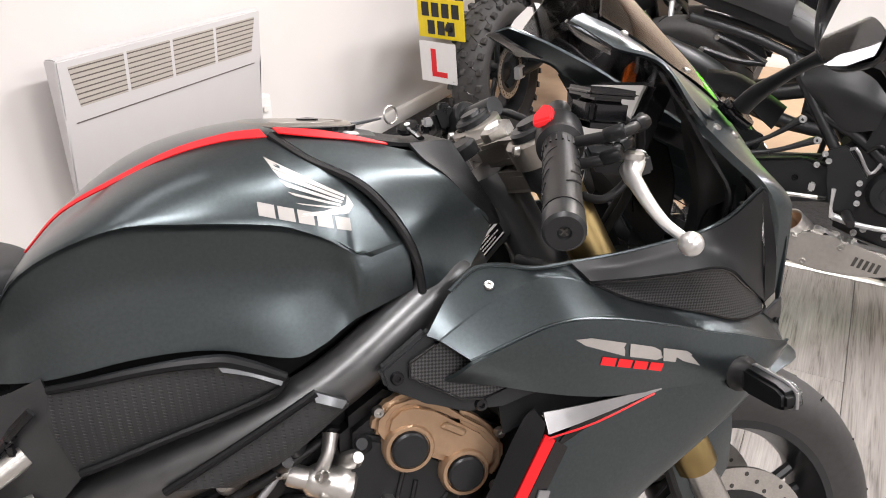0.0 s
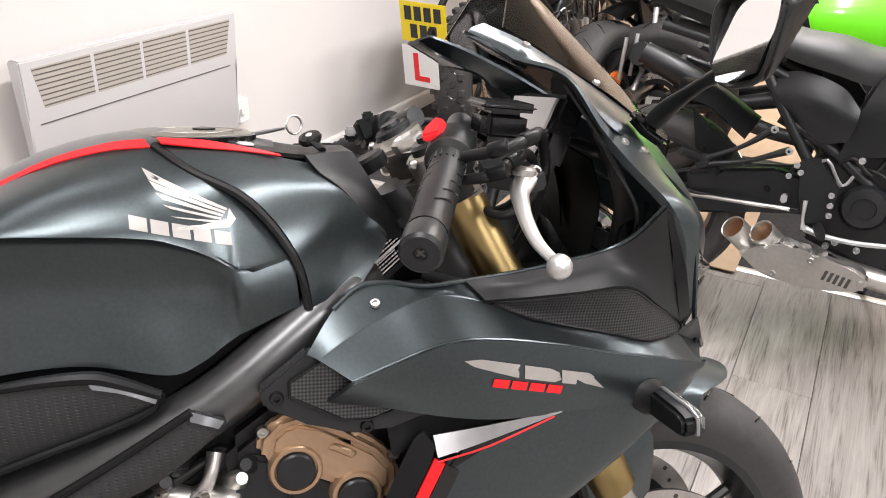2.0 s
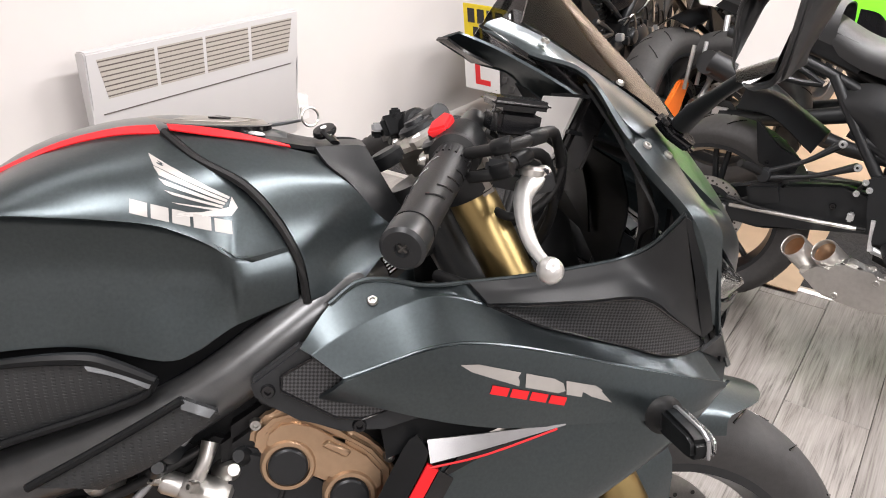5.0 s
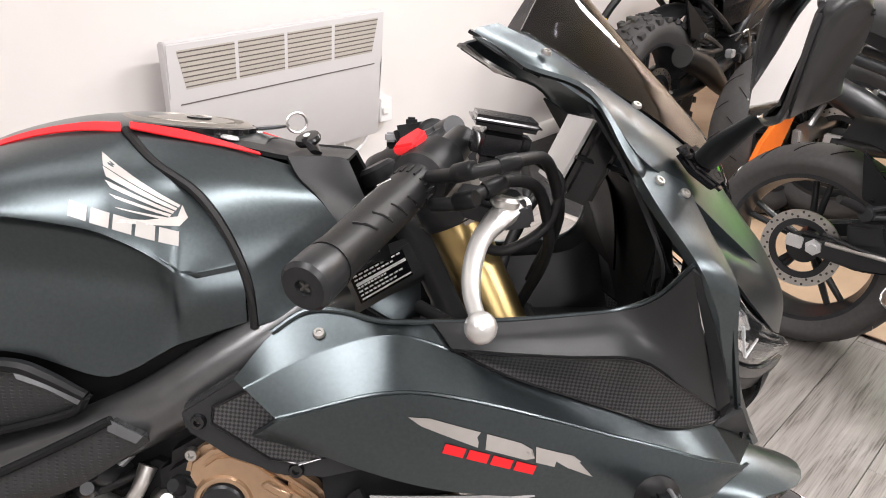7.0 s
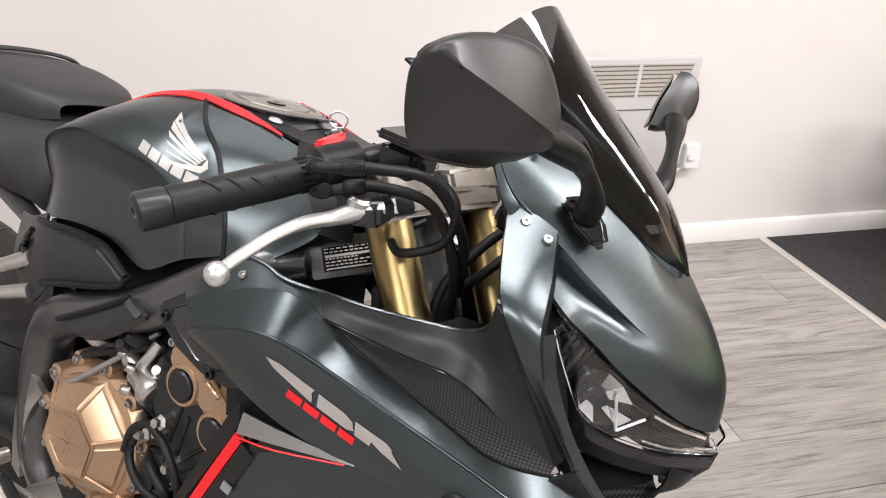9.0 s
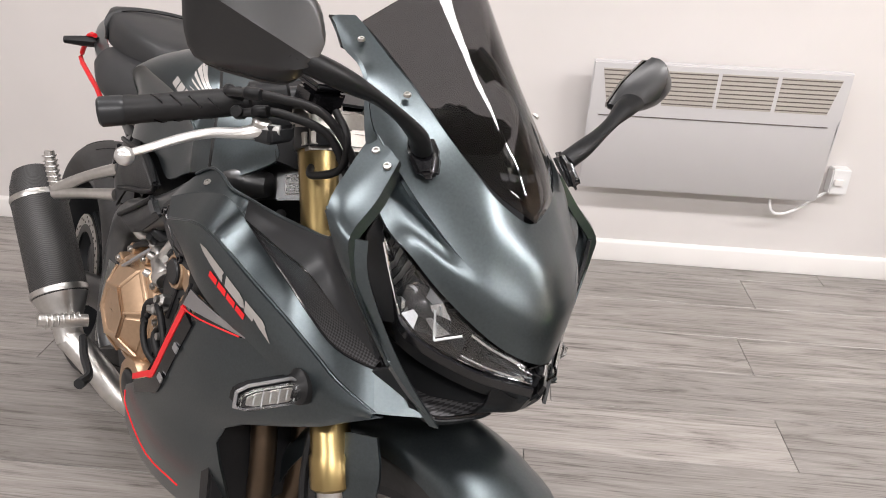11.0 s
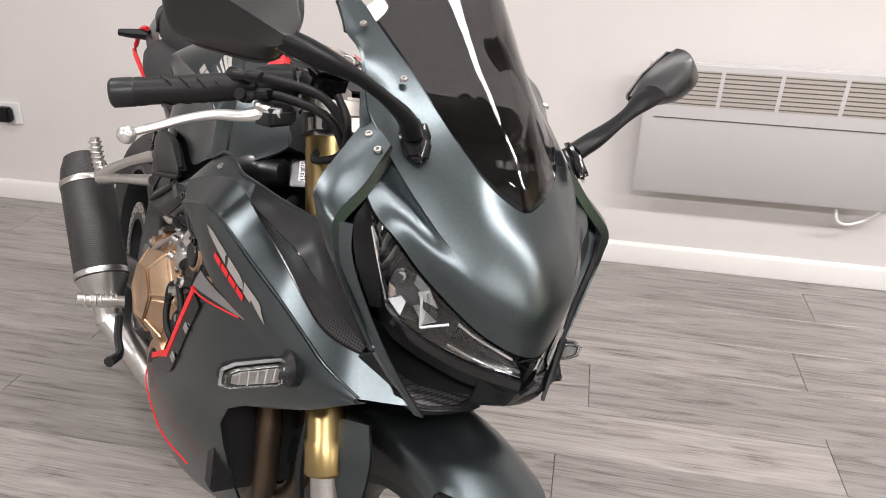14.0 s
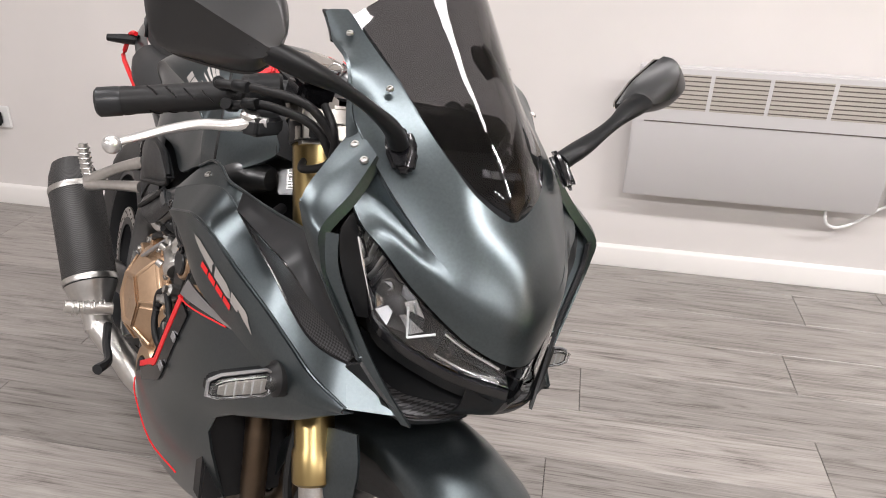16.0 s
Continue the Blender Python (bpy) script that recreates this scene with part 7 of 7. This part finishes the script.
    part("hugger", sheet([[(0.36, -0.08, 0.60), (0.18, -0.08, 0.645), (0.02, -0.075, 0.63)], [(0.36, 0, 0.65), (0.18, 0, 0.685), (0.0, 0, 0.665)], [(0.36, 0.08, 0.60), (0.18, 0.08, 0.645), (0.02, 0.075, 0.63)]], 4, 3, 0.004), PLASTIC, b)
    part("hugger_fin", slab([(0.10, -0.10, 0.72), (0.17, -0.10, 0.55), (0.34, -0.10, 0.50), (0.30, -0.10, 0.58)], (0, 0.012, 0), 0.003), PLASTIC, b)
    part("caliper", slab([(0.06, -0.085, 0.40), (0.16, -0.085, 0.42), (0.17, -0.085, 0.35), (0.07, -0.085, 0.34)], (0, -0.04, 0), 0.008), SATIN, b)
    part("headlamp", lathe([(0.10, 0), (0.10, 0.03), (0.06, 0.10), (0.02, 0.12)], (1.28, 0, 0.86), (-1, 0, 0), 24), GLOSS, b)
    if twin:
        for k in range(2):
            d = Vector((-0.62, -0.10, 0.78)).normalized()
            q = Vector((0.12 + 0.09 * k, -0.255, 0.225 + 0.010 * k))
            part("exhaust_tip", lathe([(0.036, -0.02), (0.037, 0.095), (0.039, 0.10), (0.037, 0.103), (0.033, 0.095), (0.030, 0.0), (0, 0.0)], q, d, 28), ALU, b, "slash-cut brushed steel exhaust tip")
        o = [(0.02, 0.235), (0.06, 0.30), (0.12, 0.265), (0.16, 0.30), (0.24, 0.26), (0.34, 0.25), (0.46, 0.235), (0.50, 0.205), (0.48, 0.175), (0.34, 0.17), (0.14, 0.18), (0.06, 0.20)]
        sh = part("exhaust_shield", flat_y([(0.03 + x * 1.25, z - 0.03) for x, z in o], -0.29, 0.07, 0.012, 3), ALU, b, "brushed steel exhaust shield")
        for x, z in ((0.19, 0.175), (0.42, 0.19), (0.60, 0.17)):
            bolt(sh, (x, -0.291, z), (0, -1, 0), 0.010, "bolt", STEEL, 0.006)
        for k in range(5):
            part("shield_slot", block((0.46 + 0.024 * k, -0.293, 0.165), (0.474 + 0.024 * k, -0.287, 0.195), 0.002), DARKSLOT, sh)
    elif pipe:
        part("exhaust", tube([(0.70, -0.13, 0.25), (0.40, -0.17, 0.30), (0.15, -0.19, 0.44), (-0.05, -0.19, 0.52)], [0.022, 0.03, 0.05, 0.045], 16, 4), SATIN, b)
    part("side_stand", tube([(0.62, 0.11, 0.28), (0.60, 0.24, 0.012)], 0.012, 8, 2), SATIN, b)
    return b


def naked_bike(m):
    """The dark naked motorcycle, its origin on the floor under the rear axle, x ahead; its right side is seen."""
    b = empty("naked_motorcycle", m)
    tagged(b, "dark naked motorcycle with twin steel exhaust tips", "motorcycle", "parked motorcycles")
    wheel(b, (-0.045, 0, 0.280), 0.280, 0.165, 0.208, 0.108, 5, -1, "rear_wheel")
    wheel(b, (1.40, 0, 0.30), 0.30, 0.12, 0.222, 0.15, 5, -1, "front_wheel")
    sw = part("swingarm", slab([(-0.05, -0.10, 0.285), (-0.05, -0.10, 0.33), (0.10, -0.115, 0.345), (0.16, -0.12, 0.43), (0.30, -0.12, 0.46), (0.40, -0.10, 0.44), (0.42, -0.10, 0.34), (0.30, -0.12, 0.335), (0.12, -0.115, 0.285)], (0, 0.035, 0), 0.008), SATIN, b, "satin black swingarm with a chain guard")
    part("swingarm", slab([(-0.05, 0.10, 0.285), (-0.05, 0.10, 0.33), (0.16, 0.12, 0.40), (0.40, 0.10, 0.44), (0.42, 0.10, 0.34), (0.12, 0.115, 0.285)], (0, -0.035, 0), 0.008), SATIN, b)
    part("brake_line", tube([(0.02, -0.13, 0.36), (0.12, -0.135, 0.35), (0.25, -0.135, 0.355), (0.38, -0.13, 0.36)], 0.005, 8, 4), RUBBER, b)
    part("torque_rod", tube([(0.03, -0.122, 0.335), (0.20, -0.145, 0.352), (0.36, -0.145, 0.362)], 0.006, 8, 2), STEEL, sw)
    bolt(sw, (0.29, -0.121, 0.40), (0, -1, 0), 0.009, "bolt", GLOSS, 0.006)
    part("caliper", slab([(0.06, -0.07, 0.40), (0.15, -0.07, 0.425), (0.17, -0.07, 0.37), (0.08, -0.07, 0.34)], (0, -0.05, 0), 0.008), SATIN, b)
    part("axle_nut", lathe([(0.022, 0), (0.022, 0.012), (0.012, 0.014), (0.012, 0.024), (0, 0.024)], (0, -0.10, 0.31), (0, -1, 0), 6), BRIGHT, b, "bright steel axle nut")
    part("chain_adjuster", block((-0.075, -0.106, 0.292), (-0.03, -0.098, 0.326), 0.003), BRIGHT, b)
    part("hugger", sheet([[(0.20, -0.09, 0.52), (0.08, -0.085, 0.595), (-0.02, -0.08, 0.60)], [(0.22, 0, 0.57), (0.08, 0, 0.645), (-0.02, 0, 0.65)], [(0.20, 0.09, 0.52), (0.08, 0.085, 0.595), (-0.02, 0.08, 0.60)]], 4, 3, 0.004), PLASTIC, b)
    part("hugger_fin", slab([(0.045, -0.11, 0.59), (0.075, -0.11, 0.47), (0.17, -0.11, 0.44), (0.185, -0.11, 0.50), (0.12, -0.11, 0.52)], (0, 0.014, 0), 0.003), PLASTIC, b)
    for k in range(3):
        bolt(b, (0.10 + 0.03 * k, -0.112, 0.475 - 0.008 * k), (0, -1, 0), 0.006, "bolt", GLOSS, 0.005)
    # pillion footrest bracket: two arms to a knuckle
    for a, c in (((0.277, -0.14, 0.572), (0.115, -0.16, 0.462)), ((0.325, -0.14, 0.521), (0.125, -0.16, 0.448))):
        p, q = Vector(a), Vector(c)
        part("peg_bracket", tube([p, p * 0.5 + q * 0.5 + Vector((0.005, 0, -0.008)), q], [0.017, 0.0095, 0.013], 10, 5, 0.7), SATIN, b, "black cast footrest bracket")
        bolt(b, tuple(p + Vector((0, -0.012, 0))), (0, -1, 0), 0.0105, "bolt", BRIGHT, 0.007)
    part("knuckle", lathe([(0.017, -0.02), (0.019, 0.0), (0.017, 0.02), (0.009, 0.022)], (0.112, -0.165, 0.455), (0, -1, 0), 16), SATIN, b)
    part("pillion_peg", tube([(0.112, -0.165, 0.455), (0.085, -0.20, 0.475), (0.06, -0.24, 0.49)], [0.011, 0.012, 0.010], 10, 3), RUBBER, b)
    # trellis subframe tubes
    for sg in (1, -1):
        part("subframe_tube", tube([(0.21, sg * 0.11, 0.73), (0.30, sg * 0.12, 0.60), (0.40, sg * 0.12, 0.46)], 0.015, 10, 3), SATIN, b)
        part("subframe_tube", tube([(-0.08, sg * 0.09, 0.80), (0.12, sg * 0.10, 0.76), (0.34, sg * 0.11, 0.68)], 0.014, 10, 3), SATIN, b)
        part("subframe_tube", tube([(0.28, sg * 0.11, 0.60), (0.42, sg * 0.12, 0.54), (0.56, sg * 0.12, 0.44)], 0.017, 10, 3), SATIN, b)
        part("fork_leg", tube([(1.40, sg * 0.10, 0.30), (1.28, sg * 0.10, 0.56), (1.11, sg * 0.10, 0.92)], 0.026, 12, 2), SATIN, b)
        part("handlebar", tube([(1.10, sg * 0.02, 0.98), (1.08, sg * 0.16, 1.02), (1.02, sg * 0.34, 1.00)], [0.012, 0.012, 0.016], 10, 4), SATIN, b)
        part("side_panel", sheet([[(0.225, sg * 0.10, 0.705), (0.31, sg * 0.12, 0.728), (0.41, sg * 0.14, 0.705), (0.465, sg * 0.15, 0.655)], [(0.255, sg * 0.135, 0.665), (0.33, sg * 0.155, 0.66), (0.41, sg * 0.165, 0.64), (0.465, sg * 0.165, 0.625)], [(0.31, sg * 0.125, 0.605), (0.355, sg * 0.135, 0.575), (0.395, sg * 0.14, 0.555), (0.455, sg * 0.15, 0.57)]], 4, 4, 0.006), SATIN, b, "rounded satin black side panel", 50)
        part("tank_side", sheet([[(0.50, sg * 0.11, 0.76), (0.70, sg * 0.15, 0.86), (0.95, sg * 0.12, 0.92)], [(0.47, sg * 0.15, 0.66), (0.66, sg * 0.18, 0.72), (0.95, sg * 0.16, 0.80)], [(0.44, sg * 0.14, 0.52), (0.60, sg * 0.15, 0.56), (0.85, sg * 0.14, 0.62)]], 4, 3, 0.006), GREYP if sg > 0 else SATIN, b)
        part("tail_panel", sheet([[(-0.10, sg * 0.07, 0.90), (0.10, sg * 0.10, 0.86), (0.30, sg * 0.12, 0.80)], [(-0.14, sg * 0.06, 0.86), (0.08, sg * 0.10, 0.80), (0.26, sg * 0.12, 0.745)]], 4, 3, 0.005), PLASTIC, b)
    rows = []
    for f, g in ((-1, 0.0), (-1.05, 0.55), (-0.75, 0.97), (0, 1.05), (0.75, 0.97), (1.05, 0.55), (1, 0.0)):
        rows.append([(x, f * w_, lo + (hi - lo) * g) for x, w_, hi, lo in ((0.16, 0.10, 0.87, 0.80), (0.27, 0.13, 0.82, 0.755), (0.38, 0.145, 0.81, 0.735), (0.47, 0.13, 0.79, 0.715), (0.54, 0.09, 0.80, 0.72))])
    part("seat", sheet(rows, 4, 3, 0.004), SEATM, b, "grey-black vinyl rider seat", 50)
    rows = []
    for f, g in ((-1, 0.0), (-1.05, 0.55), (-0.75, 0.97), (0, 1.06), (0.75, 0.97), (1.05, 0.55), (1, 0.0)):
        rows.append([(x, f * w_, lo + (hi - lo) * g) for x, w_, hi, lo in ((-0.12, 0.07, 0.93, 0.88), (0.06, 0.11, 0.92, 0.84), (0.19, 0.11, 0.90, 0.80))])
    part("pillion_seat", sheet(rows, 4, 3, 0.004), SEATM, b, "", 50)
    rows = []
    for f, g in ((-1, 0.0), (-1.05, 0.55), (-0.75, 0.97), (0, 1.06), (0.75, 0.97), (1.05, 0.55), (1, 0.0)):
        rows.append([(x, f * w_, lo + (hi - lo) * g) for x, w_, hi, lo in ((0.53, 0.10, 0.83, 0.72), (0.62, 0.15, 0.93, 0.74), (0.76, 0.17, 0.99, 0.76), (0.92, 0.14, 1.00, 0.80), (1.02, 0.08, 0.96, 0.84))])
    part("fuel_tank", sheet(rows, 4, 3, 0.004), GREYP, b, "", 50)
    # engine side: plates, round cover, heel plate, linkage and bolts
    en = part("engine", flat_y([(0.40, 0.28), (0.38, 0.50), (0.50, 0.60), (0.74, 0.66), (0.96, 0.60), (0.98, 0.46), (0.88, 0.30), (0.60, 0.22)], -0.12, 0.24, 0.015), ENGINE, b, "black engine")
    part("engine_cover", lathe([(0.062, 0), (0.062, 0.02), (0.052, 0.034), (0.03, 0.038), (0.028, 0.032), (0, 0.032)], (0.535, -0.118, 0.405), (0, -1, 0), 32), SATIN, en)
    part("engine_cover", lathe([(0.085, 0), (0.085, 0.02), (0.07, 0.034), (0, 0.036)], (0.70, -0.118, 0.40), (0, -1, 0), 32), SATIN, en)
    hp = part("heel_plate", slab([(0.355, -0.15, 0.50), (0.40, -0.15, 0.52), (0.47, -0.15, 0.44), (0.455, -0.15, 0.34), (0.40, -0.15, 0.33), (0.375, -0.15, 0.40)], (0, 0.012, 0), 0.004), SATIN, b, "satin black heel plate with bolts")
    for x, z in ((0.452, 0.424), (0.455, 0.396), (0.458, 0.368), (0.365, 0.47), (0.338, 0.455), (0.352, 0.488)):
        bolt(hp, (x, -0.152, z), (0, -1, 0), 0.0085, "bolt", BRIGHT, 0.007)
    part("rod_end", tube([(0.395, -0.165, 0.40), (0.40, -0.168, 0.345), (0.408, -0.165, 0.322)], [0.006, 0.004, 0.009], 8, 3), BRIGHT, b)
    part("gear_lever", tube([(0.41, -0.16, 0.322), (0.46, -0.17, 0.315), (0.54, -0.18, 0.318), (0.64, -0.19, 0.335)], [0.010, 0.008, 0.007, 0.007], 10, 4), BRIGHT, b, "bare aluminium foot lever")
    part("footpeg", tube([(0.44, -0.16, 0.335), (0.45, -0.21, 0.335), (0.455, -0.25, 0.337)], [0.013, 0.013, 0.011], 10, 2), RUBBER, b)
    rnd = random.Random(8)
    for k in range(9):
        x = 0.33 + 0.06 * k
        z = 0.42 + 0.10 * rnd.random() + 0.02 * k
        part("cable", tube([(x, -0.13, z), (x + 0.03, -0.145, z + 0.05 * rnd.random()), (x + 0.08, -0.14, z - 0.06 * rnd.random()), (x + 0.11, -0.125, z + 0.04)], 0.003 + 0.003 * rnd.random(), 7, 4), (RUBBER, GREYP, RUBBER)[k % 3], b)
        part("fitting", block((x, -0.14, z - 0.07), (x + 0.015 + 0.02 * rnd.random(), -0.12, z - 0.045), 0.004), (BRIGHT, SATIN, ALU)[k % 3], b)
    for x, z in ((0.50, 0.53), (0.545, 0.29), (0.49, 0.30), (0.47, 0.285)):
        bolt(b, (x, -0.152, z), (0, -1, 0), 0.009, "bolt", BRIGHT, 0.012)
    part("belly_pipe", tube([(0.48, -0.16, 0.24), (0.62, -0.15, 0.22), (0.80, -0.10, 0.20)], 0.030, 14, 3), ALU, b)
    # short exhaust: two slash-cut tips in a pressed shield
    for x, z in ((0.236, 0.306), (0.310, 0.312)):
        d = Vector((0.52, 0.60, -0.61)).normalized()
        bm = lathe([(0.031, 0), (0.033, -0.002), (0.0345, 0.002), (0.0345, 0.10), (0.030, 0.10), (0.0305, 0.003), (0.031, 0)], (x, -0.232, z), d, 28, False)
        part("exhaust_tip", bm, ALU, b, "slash-cut brushed steel exhaust tip")
        part("tip_bore", lathe([(0.0295, 0.012), (0.026, 0.04), (0.012, 0.075), (0, 0.075)], (x, -0.232, z), d, 24, False), BRONZE, b, "heat-tinted bore")
    o = [(0.262, 0.250), (0.292, 0.262), (0.312, 0.268), (0.335, 0.285), (0.352, 0.282), (0.366, 0.308), (0.395, 0.305), (0.432, 0.288), (0.452, 0.293), (0.475, 0.280), (0.556, 0.277), (0.587, 0.257), (0.590, 0.228), (0.575, 0.215), (0.500, 0.196), (0.409, 0.190), (0.328, 0.201)]
    sh = part("exhaust_shield", flat_y(o, -0.262, 0.055, 0.014, 4), ALU, b, "brushed steel exhaust shield")
    for x, z in ((0.365, 0.212), (0.447, 0.272), (0.572, 0.240)):
        bolt(sh, (x, -0.262, z), (0, -1, 0), 0.0095, "bolt", STEEL, 0.005)
    for k in range(5):
        part("shield_slot", slab([(0.487 + 0.014 * k, -0.2635, 0.255 - 0.002 * k), (0.495 + 0.014 * k, -0.2635, 0.255 - 0.002 * k), (0.489 + 0.014 * k, -0.2635, 0.228 - 0.002 * k), (0.481 + 0.014 * k, -0.2635, 0.228 - 0.002 * k)], (0, 0.003, 0)), DARKSLOT, sh)
    part("side_stand", tube([(0.62, 0.11, 0.28), (0.60, 0.24, 0.012)], 0.012, 8, 2), SATIN, b)
    return b


naked_bike(pose(2.064, 0.182, 0.0, -5.5, 0, -91.4))
lplate = parked_bike("learner_motorcycle", "black motorcycle with learner plate and chunky tyres", pose(2.87, 1.20, 0.004, -4, 0, -2), GLOSS, GLOSS, 0.33, knobs=True)
orange = parked_bike("orange_motorcycle", "orange and silver naked motorcycle", pose(2.86, 0.63, 0.004, -6, 0, -12), GREYP, ORANGE)
green = parked_bike("green_motorcycle", "lime green sports motorcycle with black parts", pose(2.94, 0.45, 0.004, -6, 0, -88), GREEN, GREEN, tail_z=0.84)
part("orange_cowl", sheet([[(0.30, -0.15, 0.36), (0.55, -0.16, 0.30), (0.80, -0.15, 0.26)], [(0.30, -0.15, 0.44), (0.55, -0.17, 0.38), (0.85, -0.16, 0.36)]], 4, 2, 0.005), ORANGE, orange)
part("orange_guard", slab([(-0.33, -0.105, 0.17), (-0.22, -0.105, 0.33), (-0.08, -0.105, 0.45), (-0.01, -0.105, 0.43), (-0.10, -0.105, 0.30), (-0.22, -0.105, 0.16)], (0, 0.02, 0), 0.006), ORANGE, orange, "orange painted guard beside the wheel")
part("white_fairing", sheet([[(0.0, -0.12, 0.72), (0.30, -0.14, 0.66), (0.60, -0.17, 0.60)], [(-0.05, -0.12, 0.80), (0.30, -0.15, 0.76), (0.62, -0.18, 0.74)]], 4, 3, 0.005), WHITEPL, orange)
part("silver_swingarm", tube([(-0.02, -0.13, 0.33), (0.25, -0.15, 0.38), (0.55, -0.13, 0.46)], [0.03, 0.028, 0.036], 12, 4, 1.3), ALU, orange)
part("tail_strut", tube([(0.0, -0.14, 0.36), (0.10, -0.16, 0.50), (0.16, -0.15, 0.66)], [0.012, 0.010, 0.012], 8, 3), BRIGHT, orange)
for k in range(3):
    part("spoke_guard", tube([(-0.10 + 0.09 * k, -0.13, 0.42), (-0.06 + 0.09 * k, -0.14, 0.58)], 0.008, 8, 2), (ALU, BRIGHT, STEEL)[k], orange)
part("green_cowl", sheet([[(0.20, -0.14, 0.62), (0.50, -0.20, 0.58), (0.90, -0.20, 0.55)], [(0.16, -0.15, 0.72), (0.50, -0.22, 0.72), (0.95, -0.22, 0.74)], [(0.20, -0.10, 0.82), (0.55, -0.16, 0.86), (0.95, -0.15, 0.90)]], 5, 4, 0.006), GREEN, green, "lime green side cowl", 50)
part("cowl_lamp", sheet([[(0.40, -0.222, 0.70), (0.48, -0.23, 0.66), (0.52, -0.23, 0.66)], [(0.40, -0.222, 0.76), (0.46, -0.228, 0.75), (0.50, -0.228, 0.71)]], 4, 3, 0.004), GLOSS, green)

# rear number plate and learner plate on a bracket, on the learner motorcycle
pm = lplate.matrix_world.inverted() @ pose(2.555, 1.345, 0.604, 0, -8, -4)
pl = part("number_plate", block((-0.003, -0.112, -0.083), (0.003, 0.112, 0.083), 0.002), YELLOW, lplate, "yellow number plate with plain black bars")
pl.matrix_basis = pm
for z, n in ((0.037, 4), (-0.037, 3)):
    for k in range(n):
        y = (k - (n - 1) / 2) * -0.048
        part("plate_bar", block((-0.0045, y - 0.017, z - 0.029), (-0.002, y + 0.017, z + 0.029)), GLOSS, pl)
lm = lplate.matrix_world.inverted() @ pose(2.540, 1.348, 0.428, 0, -8, -4)
lp = part("learner_plate", block((-0.002, -0.089, -0.089), (0.002, 0.089, 0.089), 0.004), WHITEPL, lplate, "white square plate with a red letter L")
lp.matrix_basis = lm
tx = bpy.data.curves.new("letter", "FONT")
tx.body, tx.size, tx.extrude, tx.align_x = "L", 0.165, 0.0008, "CENTER"
tx.offset = 0.004
tx.materials.append(RED)
lt = new("letter", tx)
lt.parent = lp
lt.matrix_basis = Matrix(((0, 0, -1, -0.003), (-1, 0, 0, 0.0), (0, 1, 0, -0.058), (0, 0, 0, 1)))
part("plate_bracket", tube([(-0.325, 0.06, 0.56), (-0.24, 0.03, 0.70), (-0.05, 0.0, 0.85)], 0.016, 8, 3), PLASTIC, lplate)
brd = finish("floor_board", block((2.205, -0.05, 0.0075), (2.80, 0.86, 0.0115), 0.001), CARD)
tagged(brd, "tan board laid on the floor under a motorcycle", "board")


# ---- floor planks ----
PW, PL = 0.2, 1.43
plank_me = {}


def plank(xa, xb, ya, yb):
    L = round(xb - xa, 3)
    key = (L, round(yb - ya, 3))
    if key not in plank_me:
        bm = block((0, 0.0007, -0.011), (L - 0.0012, yb - ya - 0.0007, 0.0), 0.0012, 1)
        me = bpy.data.meshes.new("plank")
        bm.to_mesh(me)
        bm.free()
        me.materials.append(WOOD)
        plank_me[key] = me
    ob = new("plank", plank_me[key])
    ob.location = (xa, ya, 0)
    ob.parent = FLOOR


JOINTS = {-1: 0.819, 0: 1.475, 1: 0.893, 2: 1.478, 3: 0.62, 4: 1.59, 5: 0.45}
row = -21
while True:
    ya = 0.655 + row * PW
    if ya >= WALL_Y - 0.02:
        break
    yb = min(ya + PW, WALL_Y - 0.017)
    j = JOINTS.get(row, (row * 0.53) % PL)
    x = j - math.ceil((j - X0) / PL) * PL
    while x < 2.24:
        if x + PL > X0:
            plank(max(x, X0), min(x + PL, 2.240), ya, yb)
        x += PL
    row += 1
